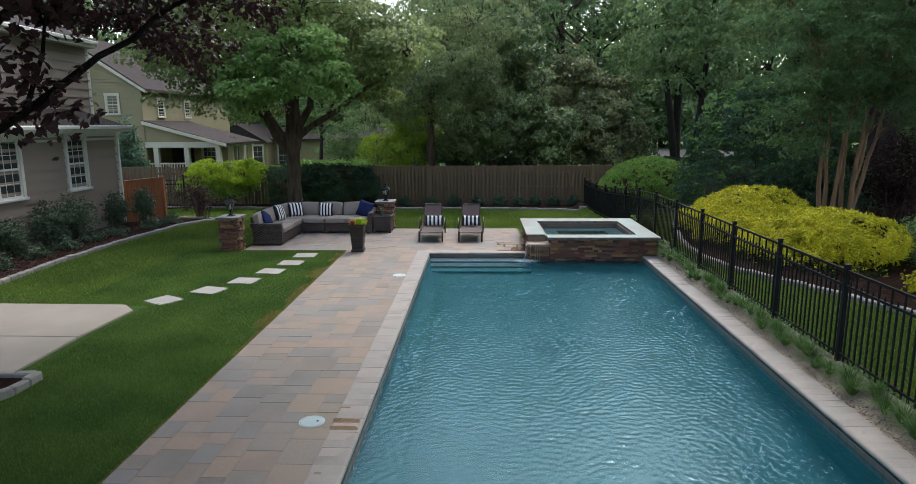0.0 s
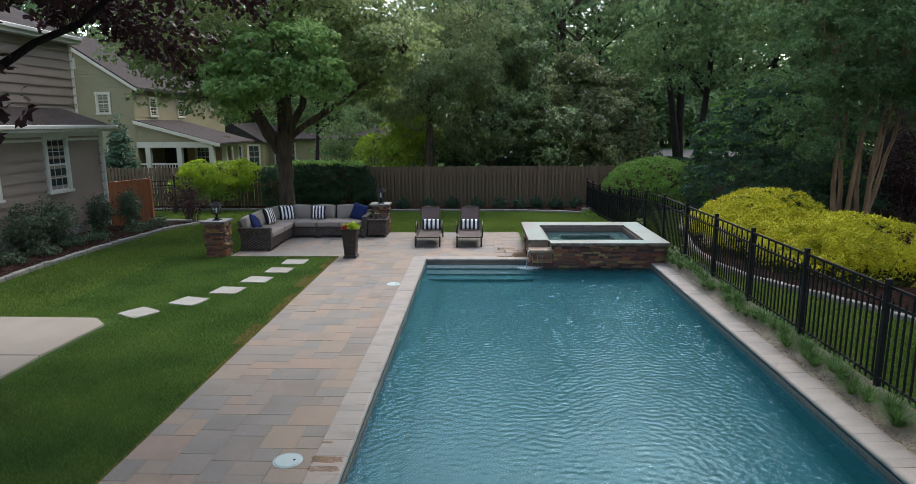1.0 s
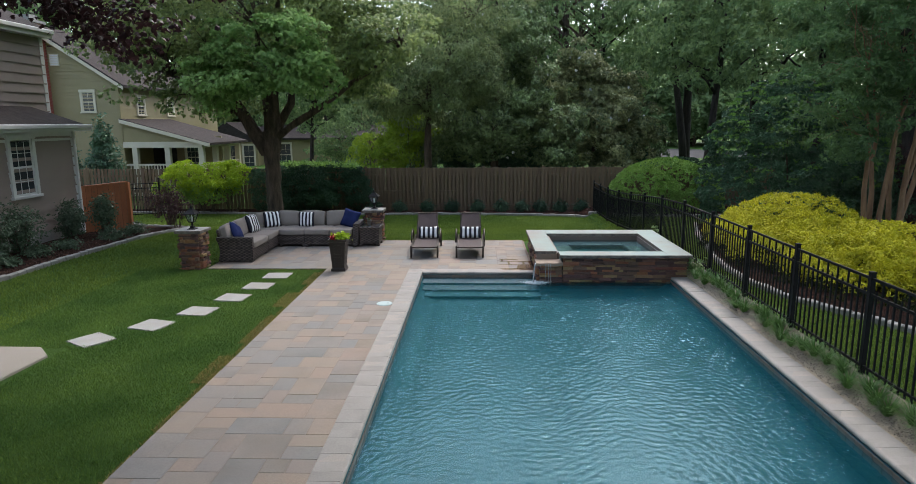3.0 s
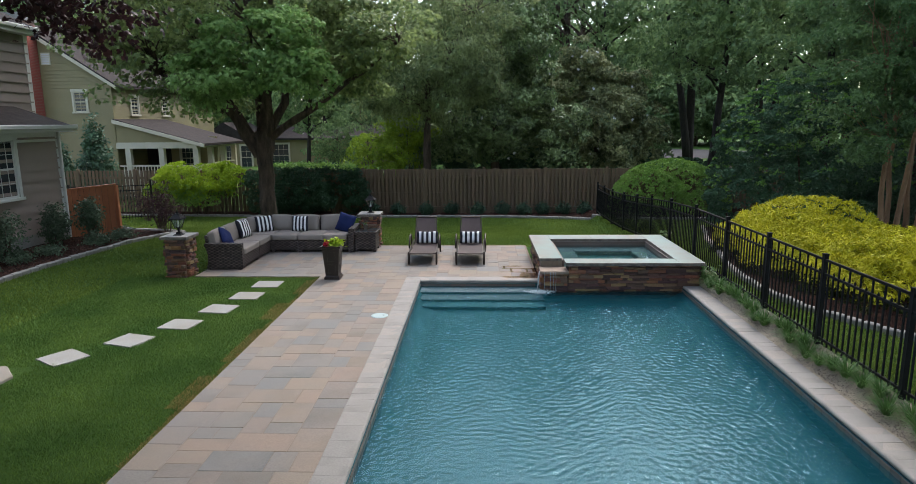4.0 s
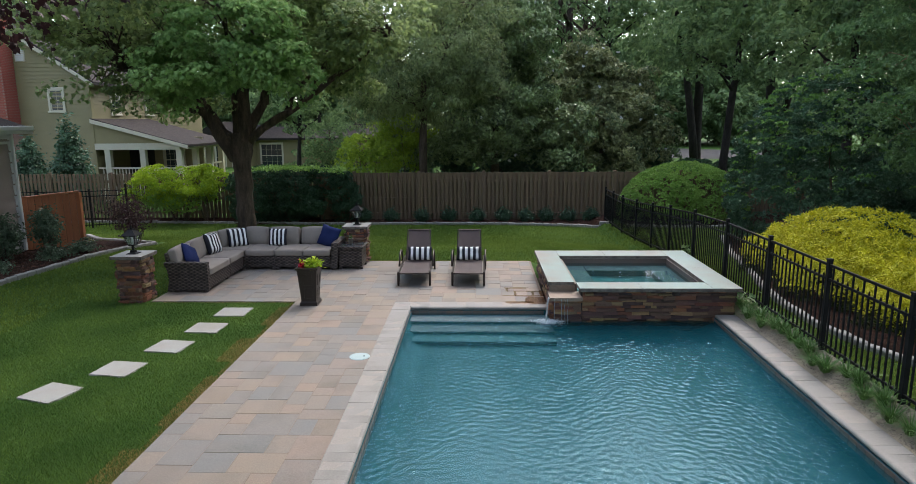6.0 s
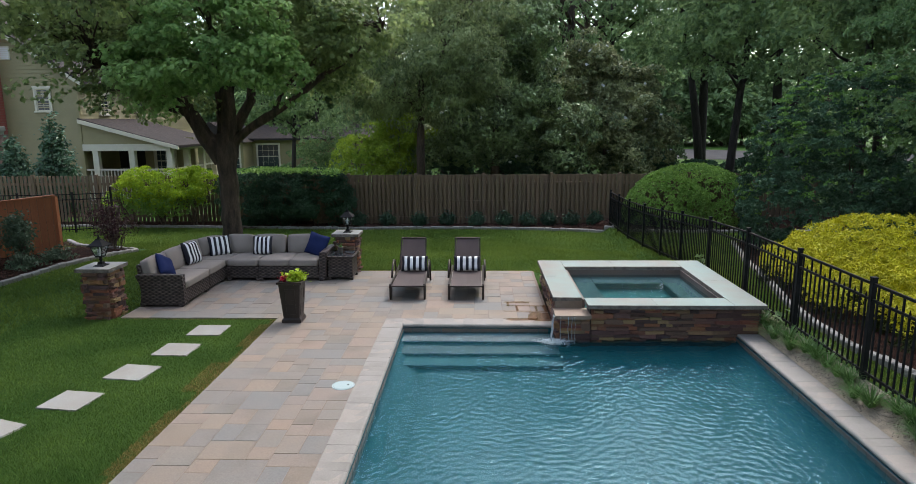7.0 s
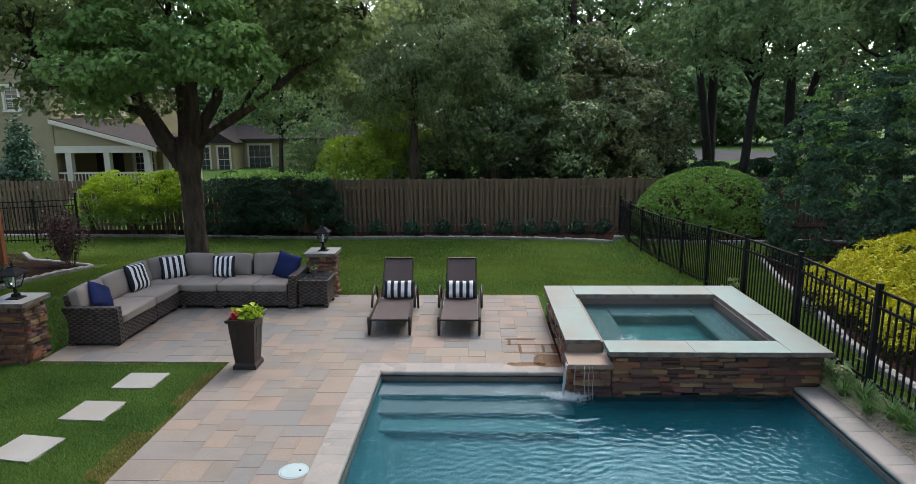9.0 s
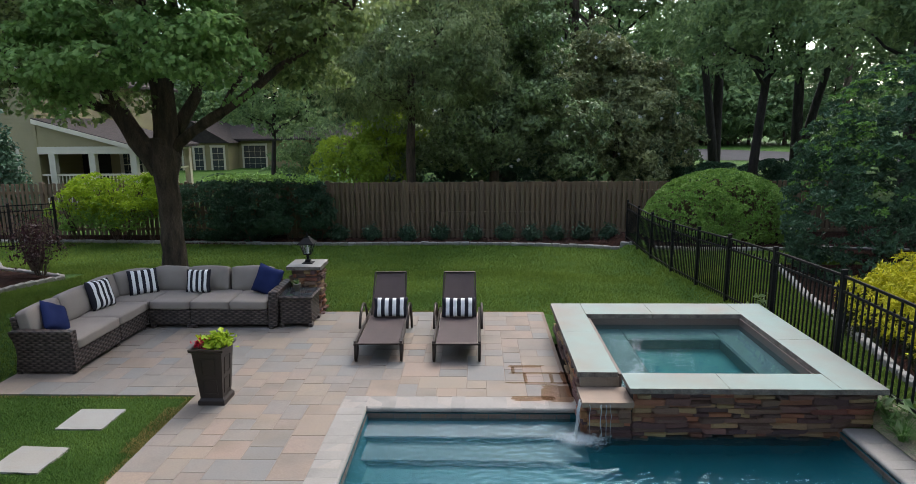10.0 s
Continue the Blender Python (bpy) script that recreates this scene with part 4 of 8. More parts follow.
for i, (a, b) in enumerate(((14.85, 16.2), (16.205, 17.455))):
    cap(spa, "coping_slab", 1.095, 1.525, a, b, TOP, 0.058, i)
for i, (a, b) in enumerate(((1.53, 2.45), (2.455, 3.66))):
    cap(spa, "coping_slab", a, b, 16.93, 17.455, TOP, 0.058, 3 + i)
for i, (a, b) in enumerate(((14.435, 15.9), (15.905, 17.455))):
    cap(spa, "coping_slab", 3.665, 4.125, a, b, TOP, 0.058, 6 + i)
for i, (a, b) in enumerate(((1.555, 2.55), (2.555, 3.66))):
    cap(spa, "coping_slab", a, b, 14.43, 14.83, TOP, 0.058, 9 + i)
part("riser", rough_slab(1.13, 1.54, 14.862, 14.96, 0.28, 0.392, 14, 0.008), M["tanslab"], spa, "tan stone riser above the spillway").data.materials.append(M["tanslab"])
cap(spa, "spillway_slab", 1.085, 1.61, 14.45, 14.85, 0.285, 0.055, 12, "tanslab")
ledge_wall(spa, (1.62, 14.57), (4.06, 14.57), -0.16, TOP - 0.06, 21)
ledge_wall(spa, (1.16, 14.55), (1.60, 14.55), -0.16, 0.225, 22)
ledge_wall(spa, (1.20, 17.40), (1.20, 14.95), -0.02, TOP - 0.06, 23, 0.16, 0.45)
ledge_wall(spa, (1.16, 14.95), (1.16, 14.55), -0.16, 0.225, 24)
ledge_wall(spa, (4.04, 14.57), (4.04, 17.38), -0.05, TOP - 0.06, 25, 0.3, 0.7, (0.08, 0.12))
link("spa_water", water_sheet("spa_water", 1.58, 3.65, 14.79, 16.93, 0.30, 0.05, 0.0012, M["spawater"], 9).data, spa, "calm clear teal spa water")
bpy.data.objects.remove([o for o in bpy.data.objects if o.name == "spa_water" and o.parent is None][0])


for o in spa.children:
    if o.name.startswith("spa_water"):
        o.visible_shadow = False
for x in (2.3, 2.86):
    part("drain_ring", ring_mesh(x, 15.5, -0.052, 0.075), M["trim"], spa, "white drain ring")


# ---- patio ----
def lay_pavers(cells_x, cells_y, unit, inside, seed):
    """Ashlar pattern: rectangles of a few sizes on a square grid."""
    r = random.Random(seed)
    used, out, owner = set(), [], {}
    sizes = [(4, 3), (5, 3), (3, 3), (4, 2), (3, 2), (4, 4), (2, 2), (3, 4), (5, 3), (2, 3), (4, 3)]
    free = lambda i, j: (i, j) not in used and inside(i, j)
    for j in range(cells_y):
        for i in range(cells_x):
            if not free(i, j):
                continue
            r.shuffle(sizes)
            fits = [s for s in sizes if all(free(i + a, j + b) for a in range(s[0]) for b in range(s[1]))]
            run = next(k for k in range(1, 60) if not free(i + k, j))
            even = [s for s in fits if run - s[0] == 0 or run - s[0] >= 2]
            fits = even or fits
            broken = [s for s in fits if owner.get((i + s[0] - 1, j - 1)) == owner.get((i + s[0], j - 1))]
            w, h = (broken or fits or [s for s in ((2, 1), (1, 2), (1, 1)) if all(free(i + a, j + b) for a in range(s[0]) for b in range(s[1]))])[0]
            cell = [(i + a, j + b) for a in range(w) for b in range(h)]
            used.update(cell)
            owner.update((q, len(out)) for q in cell)
            out.append((i, j, w, h))
    return out


U = 0.117
PX, PY = -3.275 - 22 * U, 15.2 - 111 * U
patio = thing("patio", "ashlar terrace of tan, pink and grey concrete pavers", "patio", (0, 0, 0), kind="structure")
pool_walk = thing("pool_walk", "ashlar strip of tan, pink and grey pavers beside the pool", "patio", (0, 0, 0), kind="structure")
part("joint_bed", box(-3.25, -1.50, 1.9, 15.2, -0.10, -0.0035), M["joint"], pool_walk)
part("joint_bed", box(-5.82, 1.1, 15.205, 18.49, -0.10, -0.0035), M["joint"], patio)


def on_patio(i, j):
    x, y = PX + (i + 0.5) * U, PY + (j + 0.5) * U
    return (-3.28 < x < -1.53 and y < 15.2) or (15.2 < y < 18.5 and x < 1.06)


paver_me = {}
for i, j, w, h in lay_pavers(60, 140, U, on_patio, 8):
    key = (w, h)
    if key not in paver_me:
        b = box(0.002, w * U - 0.002, 0.002, h * U - 0.002, -0.05, 0.0, 0.003)
        me = bpy.data.meshes.new("paver")
        b.to_mesh(me), b.free()
        me.materials.append(M["paver"])
        paver_me[key] = me
    t = link("paver", paver_me[key], patio if PY + j * U > 15.1 else pool_walk)
    t.matrix_basis = pose(PX + i * U, PY + j * U, random.uniform(-0.002, 0.002))

# ---- stepping stones ----
STONES = [(-4.14, 14.6, 0), (-4.24, 13.77, -3), (-4.42, 12.95, -8), (-4.68, 12.12, -8), (-5.08, 11.38, -18), (-5.6, 10.69, -32)]
for i, (x, y, a) in enumerate(STONES):
    s = part("stepping_stone", rough_slab(-0.25, 0.25, -0.23, 0.23, -0.06, -0.002, 30 + i, 0.02), M["flag"])
    s.data.materials.append(M["flag"])
    s.matrix_world = pose(x, y, 0, 0, 0, a)
    tagged(s, "square pale grey flagstone set in the lawn", "stepping stone", "stepping stones across the lawn")

# ---- edging blocks ----
em = []
for k in range(4):
    b = box(-0.12, 0.12, -0.055, 0.055, -0.08, 0.10, 0.018, 1)
    for v in b.verts:
        v.co += Vector(noise.noise_vector(v.co * 7 + Vector((k * 9, 0, 0)))) * 0.012
    me = bpy.data.meshes.new("granite_block")
    b.to_mesh(me), b.free()
    me.materials.append(M["edging"])
    em.append(me)


def edging(name, pts, label, seed):
    r = random.Random(seed)
    par = thing(name, label, "edging", (0, 0, 0), kind="structure")
    pts = np.array(pts, float)
    d = np.r_[0, np.cumsum(np.linalg.norm(np.diff(pts, axis=0), axis=1))]
    s = 0.12
    while s < d[-1]:
        p, q = [np.array([np.interp(t, d, pts[:, k]) for k in (0, 1)]) for t in (s - 0.1, s + 0.1)]
        c = (p + q) / 2
        t = link("granite_block", r.choice(em), par)
        t.matrix_basis = pose(c[0], c[1], lie(*c) + r.uniform(-0.012, 0.008), r.uniform(-2, 2), r.uniform(-2, 2), math.degrees(math.atan2(q[1] - p[1], q[0] - p[0])) + r.uniform(-2, 2))
        s += 0.247


edging("house_bed_edging", [*BED_W, (-9.9, 22.05), (-11.5, 22.95), (-12.8, 24.5)], "grey granite block edging round the house bed", 1)
edging("fence_bed_edging", BED_N, "grey granite block edging along the fence bed", 2)
edging("shrub_bed_edging", BED_E, "pale granite block edging round the shrub bed", 3)
edging("mound_bed_edging", [(4.9, 25.7), (6.1, 25.5), (7.7, 25.5), (9.5, 25.6), (12, 25.2)], "pale granite block edging below the clipped shrub", 4)
edging("walk_planter_edging", [(-8.4, 7.17), (-5.40, 7.17), (-5.42, 6.6), (-5.9, 6.2), (-8.4, 4.6)], "pale stone edging of a small bed by the walkway", 5)
ribbon("walk_bed", [(-8.4, 7.15), (-7, 7.15), (-5.45, 7.15)], [(-8.4, 4.6), (-7.0, 5.5), (-5.5, 6.55)], 0.04, M["mulch"], "small mulch bed beside the concrete walkway", "plant bed", 10, 4, 0.01)


# ---- timber fence ----
FY = 28.3


def timber_fence(name, xa, xb, y, z0, z1, label, material="cedar", seed=1, step=0.158, back=True):
    """Board-on-board fence: boards on both faces of three rails, with posts."""
    r = random.Random(seed)
    f = thing(name, label, "fence", (0, 0, 0))
    me = []
    for k in range(3):
        b = box(-0.05, 0.05, -0.009, 0.009, z0, z1, 0.004)
        m = bpy.data.meshes.new("board")
        b.to_mesh(m), b.free()
        m.materials.append(M[material])
        me.append(m)
    n = int((xb - xa) / step)
    for i in range(n + 1):
        x = xa + i * step
        t = link("board", r.choice(me), f)
        t.matrix_basis = pose(x + r.uniform(-0.006, 0.006), y - 0.055, r.uniform(-0.015, 0.012), 0, r.uniform(-0.35, 0.35), 0)
        if back:
            t = link("board", r.choice(me), f)
            t.matrix_basis = pose(x + step / 2, y + 0.055, r.uniform(-0.015, 0.01), 0, r.uniform(-0.35, 0.35), 0)
    for z in (0.14, 0.46, 0.83):
        zz = z0 + (z1 - z0) * z
        part("rail", box(xa, xb, y - 0.045, y + 0.045, zz - 0.045, zz + 0.045), M[material], f)
    return f


def fence_posts(f, xs, y, z0, z1, material):
    for x in xs:
        b = box(x - 0.055, x + 0.055, y - 0.085, y + 0.03, z0 - 0.2, z1 + 0.06, 0.008)
        part("post", b, M[material], f)


tf = timber_fence("timber_fence", -6.0, 12.0, FY, -0.60, 1.21, "weathered brown shadow-box timber fence", seed=2)
fence_posts(tf, [0.13 + 2.43 * k for k in range(-2, 5)], FY, -0.6, 1.21, "cedar")
tf = timber_fence("timber_fence", -22.0, -6.1, 28.9, -0.60, 1.16, "weathered brown shadow-box timber fence", seed=3)
fence_posts(tf, [-7.1 - 2.43 * k for k in range(0, 7)], 28.9, -0.6, 1.16, "cedar")


# ---- aluminium fence ----
def rail_between(p, q, w, h):
    p, q = Vector(p), Vector(q)
    b = bmesh.new()
    d = q - p
    m = Matrix.Translation((p + q) / 2) @ d.to_track_quat("X", "Z").to_matrix().to_4x4() @ Matrix.Diagonal((d.length, w, h, 1))
    bmesh.ops.create_cube(b, size=1, matrix=m)
    return b


def picket_fence(name, line, label, height=1.16, gap=0.105, single=260, tall=()):
    """Black fence: posts at the points of line, three rails, pickets whose spear tips end under the top rail by turns."""
    f = thing(name, label, "fence", (0, 0, 0))
    pk = []
    for hh in (height - 0.03, height - 0.17):
        b = box(-0.009, 0.009, -0.009, 0.009, 0.05, hh)
        if hh < height - 0.1:
            frustum([(0.009, 0.009, hh), (0.001, 0.001, hh + 0.04)], b)
        m = bpy.data.meshes.new("picket")
        b.to_mesh(m), b.free()
        m.materials.append(M["iron"])
        pk.append(m)
    for i, (x, y) in enumerate(line):
        z = lie(x, y)
        up = 0.14 if i in tall else 0.0
        b = box(x - 0.027, x + 0.027, y - 0.027, y + 0.027, z - 0.2, z + height + 0.04 + up)
        box(x - 0.033, x + 0.033, y - 0.033, y + 0.033, z + height + 0.04 + up, z + height + 0.06 + up, 0.004, 1, b)
        part("post", b, M["iron"], f)
        if i + 1 < len(line):
            u, w = line[i + 1]
            z2 = lie(u, w)
            for h in (height - 0.02, height - 0.2, 0.12):
                part("rail", rail_between((x, y, z + h), (u, w, z2 + h), 0.026, 0.03), M["iron"], f)
            ln = math.hypot(u - x, w - y)
            k = int(ln / gap)
            for j in range(1, k):
                t = j / k
                o = link("picket", pk[j % 2], f)
                o.matrix_basis = pose(x + (u - x) * t, y + (w - y) * t, z + (z2 - z) * t, 0, 0, math.degrees(math.atan2(w - y, u - x)))
    return f


line = [(4.33, y) for y in (2.36, 4.08, 5.79, 7.49, 9.19, 10.87, 12.45, 14.08)]
line += [(4.35, 15.8), (4.38, 17.6), (4.42, 19.4), (4.44, 21.0), (4.45, 22.7), (4.44, 24.4), (4.42, 25.7), (4.42, 27.0)]
picket_fence("pool_fence", line, "black powder-coated metal picket fence beside the pool")
picket_fence("side_fence", [(11.0, 14.2), (12.6, 14.9), (14.2, 15.6), (15.8, 16.3)], "black metal picket fence behind the golden shrubs", 1.2)
picket_fence("gate_fence", [(-17.5, 26.0), (-15.6, 26.3), (-13.9, 26.6), (-12.85, 27.1)], "black metal picket fence with a gate post near the house", 1.35, tall=(3,))

# ---- cedar screen ----
cs = thing("cedar_screen", "orange cedar board screen with a cap rail by the house", "fence", (0, 0, 0))
sb = bpy.data.meshes.new("board")
b = box(-0.07, 0.07, -0.01, 0.01, 0.0, 1.0, 0.004)
b.to_mesh(sb), b.free()
sb.materials.append(M["redcedar"])
PA, PB = Vector((-11.42, 19.95, 0)), Vector((-10.65, 20.95, 0))
for i in range(9):
    t = i / 8
    p = PA.lerp(PB, t)
    o = link("board", sb, cs)
    o.matrix_basis = pose(p.x, p.y, -0.15, 0, 0, 52.4) @ Matrix.Diagonal((1.08, 1, 1.45, 1))
part("cap_rail", rail_between((PA.x, PA.y, 1.29), (PB.x, PB.y, 1.34), 0.11, 0.035), M["redcedar"], cs)
part("post", box(PB.x - 0.05, PB.x + 0.05, PB.y - 0.05, PB.y + 0.05, -0.3, 1.32, 0.006), M["redcedar"], cs)


# ---- siding ----
def boards(parent, p, q, z0, z1, material, pitch=0.165, holes=(), base=0.0, top=None):
    """Lap boards over the wall from p to q (outside to the right of p -> q). holes: (s0, s1, z0, z1) along the wall. top: function of s for a sloping top."""
    p, q = Vector((*p, 0)), Vector((*q, 0))
    d = q - p
    ln = d.length
    d.normalize()
    out = Vector((d.y, -d.x, 0))
    bm = bmesh.new()
    z = z0
    while z < z1 - 0.01:
        zt = min(z + pitch, z1)
        cuts = sorted({0.0, ln, *[c for h in holes if h[2] < zt - 0.01 and h[3] > z + 0.01 for c in h[:2]]})
        for a, c in zip(cuts, cuts[1:]):
            mid = (a + c) / 2
            if any(h[0] < mid < h[1] and h[2] < zt - 0.01 and h[3] > z + 0.01 for h in holes):
                continue
            if top:
                ss = np.linspace(a, c, 60)
                ok = [s for s in ss if top(s) > (z + zt) / 2]
                if len(ok) < 2:
                    continue
                a, c = ok[0], ok[-1]
            pts = []
            for s in (a, c):
                o = p + d * s
                for zz, off in ((z, 0.034), (zt + 0.01, 0.004), (zt + 0.01, -0.02), (z, -0.02)):
                    pts.append(bm.verts.new((o.x + out.x * off, o.y + out.y * off, zz)))
            A, B = pts[:4], pts[4:]
            for k in range(4):
                bm.faces.new((A[k], B[k], B[(k + 1) % 4], A[(k + 1) % 4]))
            bm.faces.new(A[::-1]), bm.faces.new(B)
        z = zt
    bmesh.ops.recalc_face_normals(bm, faces=bm.faces)
    return part("siding", bm, material, parent)


def sash_window(parent, w, h, m, trim, cols=3, rows=2, shutters=False):
    """A double-hung window, width along x, face towards -y; m: its pose in the parent at the middle of its sill."""
    win = new("window")
    win.parent = parent
    win.matrix_basis = m
    b = box(-w / 2 - 0.10, -w / 2, -0.035, 0.05, 0, h)
    box(w / 2, w / 2 + 0.10, -0.035, 0.05, 0, h, bm=b)
    box(-w / 2 - 0.12, w / 2 + 0.12, -0.05, 0.05, h, h + 0.13, bm=b)
    part("frame", b, trim, win)
    part("sill", box(-w / 2 - 0.14, w / 2 + 0.14, -0.07, 0.05, -0.07, 0, 0.008), trim, win)
    part("pane", box(-w / 2, w / 2, 0.02, 0.03, 0, h), M["pane"], win)
    b = box(-w / 2, w / 2, -0.012, 0.018, h / 2 - 0.025, h / 2 + 0.025)
    for a, c in ((-w / 2, -w / 2 + 0.04), (w / 2 - 0.04, w / 2)):
        box(a, c, -0.005, 0.018, 0, h, bm=b)
    box(-w / 2, w / 2, -0.005, 0.018, 0, 0.05, bm=b), box(-w / 2, w / 2, -0.005, 0.018, h - 0.04, h, bm=b)
    part("sash", b, trim, win)
    b = bmesh.new()
    for i in range(1, cols):
        x = -w / 2 + w * i / cols
        box(x - 0.007, x + 0.007, 0.008, 0.018, 0, h, bm=b)
    for z in [h / 2 + (h / 2) * j / rows for j in range(1, rows)] + [h / 2 * j / rows for j in range(1, rows)]:
        box(-w / 2, w / 2, 0.009, 0.0175, z - 0.007, z + 0.007, bm=b)
    part("glazing_bar", b, trim, win)
    return win


def prism(poly, y0, y1):
    """A solid from an outline in x, z pulled along y."""
    b = bmesh.new()
    A = [b.verts.new((x, y0, z)) for x, z in poly]
    B = [b.verts.new((x, y1, z)) for x, z in poly]
    n = len(poly)
    b.faces.new(A), b.faces.new(B[::-1])
    for i in range(n):
        b.faces.new((A[i], B[i], B[(i + 1) % n], A[(i + 1) % n]))
    bmesh.ops.recalc_face_normals(b, faces=b.faces)
    return b


# ---- own house: low wing in front of a two-storey block ----
house = thing("house", "taupe lap-sided house with white trim and a low shingled wing", "house", (-14.5, 12, 0))
hx = Matrix.Translation((14.5, -12, 0))


def H(ob):
    ob.matrix_basis = hx @ ob.matrix_basis
    return ob


WX, WY = -11.42, 19.75
H(part("wall_core", box(-20, WX - 0.025, 4, WY, -0.3, 2.95), M["siding"], house))
H(boards(house, (WX, 4.0), (WX, WY), 0.30, 2.86, M["siding"], 0.265))
H(part("foundation", box(-20, WX + 0.01, 4, WY + 0.01, -0.3, 0.30), M["edging"], house, "grey parged foundation"))
for c in (12.3, 15.0, 17.65):
    w = sash_window(house, 0.76, 1.40, Matrix.Translation((WX + 0.045, c, 1.30)) @ pose(0, 0, 0, 0, 0, 90), M["trim"], 3, 2)
    w.matrix_basis = hx @ w.matrix_basis
H(part("corner_board", box(WX - 0.1, WX + 0.03, WY - 0.10, WY + 0.03, 0.2, 2.86), M["trim"], house))
H(part("downspout", box(WX + 0.03, WX + 0.10, WY - 0.05, WY + 0.02, 0.0, 2.9, 0.01), M["trim"], house))
H(part("frieze_board", box(WX, WX + 0.025, 4, WY + 0.02, 2.62, 2.86), M["trim"], house))
H(part("soffit", box(WX - 0.1, WX + 0.36, 4, WY + 0.35, 2.86, 2.93), M["trim"], house))
H(part("gutter", box(WX + 0.30, WX + 0.42, 4, WY + 0.35, 2.93, 3.05, 0.02), M["trim"], house))
UX, UY = -12.75, 20.9
H(part("wing_roof", prism([(WX + 0.34, 2.94), (WX + 0.34, 3.0), (UX - 0.2, 3.62), (UX - 0.2, 2.94)], 4, WY + 0.36), M["shingle"], house, "brown asphalt shingles"))
H(part("upper_core", box(-20, UX - 0.025, 4, UY - 0.02, -0.3, 5.5), M["siding"], house))
H(boards(house, (UX, 4.0), (UX, UY), 3.4, 5.5, M["siding"], 0.265))
H(part("corner_board", box(UX - 0.1, UX + 0.03, UY - 0.12, UY + 0.03, 2.9, 5.5), M["trim"], house))
H(part("upper_soffit", box(UX - 0.1, UX + 0.30, 4, UY + 0.1, 5.5, 5.6), M["trim"], house))
H(part("upper_gutter", box(UX + 0.26, UX + 0.38, 4, UY + 0.1, 5.6, 5.72, 0.02), M["trim"], house))
H(part("upper_roof", prism([(UX + 0.32, 5.61), (UX + 0.32, 5.69), (-17.0, 7.9), (-20.4, 6.2), (-20.4, 5.61)], 4, UY + 0.1), M["shingle"], house, "brown asphalt shingles"))

# ---- neighbour's two-storey house with a porch ----
NX, NY = -18.3, 34.5
G = -0.6
nb = thing("neighbour_house", "olive lap-sided two-storey house with a cream porch", "house", (NX - 4, NY + 6, G))
nm = Matrix.Translation((-(NX - 4), -(NY + 6), -G))


def N(ob):
    ob.matrix_basis = nm @ ob.matrix_basis
    return ob


GW = 8.4
N(part("wall_core", box(NX - GW, NX - 0.03, NY + 0.03, NY + 12, G, 5.0), M["siding2"], nb))
peak = lambda s: 5.05 + 2.75 * (1 - abs(s - GW / 2) / (GW / 2))
N(boards(nb, (NX - GW, NY), (NX, NY), G, 7.8, M["siding2"], 0.17, top=peak))
N(boards(nb, (NX, NY), (NX, NY + 12), G, 5.0, M["siding2"], 0.17))
N(part("gable_core", prism([(NX - GW, 5.0), (NX, 5.0), (NX - GW / 2, 7.78)], NY + 0.03, NY + 12), M["siding2"], nb))
for sx in (1, -1):
    ex = NX + 0.4 if sx > 0 else NX - GW - 0.4
    N(part("roof_slope", prism([(ex, 4.86), (ex, 5.0), (NX - GW / 2, 8.03), (NX - GW / 2, 7.84)], NY - 0.25, NY + 12.3), M["shingle"], nb, "grey asphalt shingles"))
    N(part("rake_board", prism([(ex, 4.76), (ex, 4.92), (NX - GW / 2, 7.93), (NX - GW / 2, 7.73)], NY - 0.29, NY - 0.255), M["cream"], nb))
N(part("corner_board", box(NX - 0.12, NX + 0.03, NY - 0.03, NY + 0.12, G, 5.0), M["siding2"], nb))
for x, z, w, h in ((-19.88, 3.68, 0.60, 0.98), (-19.5, 0.9, 0.62, 1.15)):
    N(sash_window(nb, w, h, Matrix.Translation((x, NY - 0.045, z)), M["cream"], 2, 2))
N(part("gable_vent", box(-21.62, -21.15, NY - 0.06, NY, 5.96, 6.54), M["cream"], nb))
for k in range(6):
    N(part("vent_slat", box(-21.57, -21.20, NY - 0.075, NY - 0.058, 6.0 + 0.085 * k, 6.055 + 0.085 * k), M["trim"], nb))
for y, z in ((35.6 + 0.9, 3.55), (38.9 + 0.9, 3.55)):
    N(sash_window(nb, 0.66, 0.92, Matrix.Translation((NX + 0.045, y, z)) @ pose(0, 0, 0, 0, 0, 90), M["cream"], 2, 2))
# porch
PXE = -14.2
N(part("porch_floor", box(NX, PXE, NY, NY + 5, G, 0.0), M["cream"], nb))
N(part("porch_gable", prism([(NX, 2.12), (PXE, 2.0), (PXE, 2.05), (NX, 3.2)], NY, NY + 0.08), M["siding2"], nb))
N(part("porch_beam", box(NX, PXE, NY - 0.05, NY + 0.15, 1.86, 2.16), M["cream"], nb))
N(part("porch_beam", box(PXE - 0.15, PXE + 0.05, NY + 0.15, NY + 5, 1.86, 2.16), M["cream"], nb))
N(part("porch_roof", prism([(NX, 3.22), (NX, 3.34), (PXE + 0.45, 2.10), (PXE + 0.45, 1.98)], NY - 0.2, NY + 5.2), M["shingle"], nb, "grey asphalt shingles"))
N(part("porch_rake", prism([(NX, 3.12), (NX, 3.30), (PXE + 0.47, 2.07), (PXE + 0.47, 1.90)], NY - 0.24, NY - 0.205), M["cream"], nb))
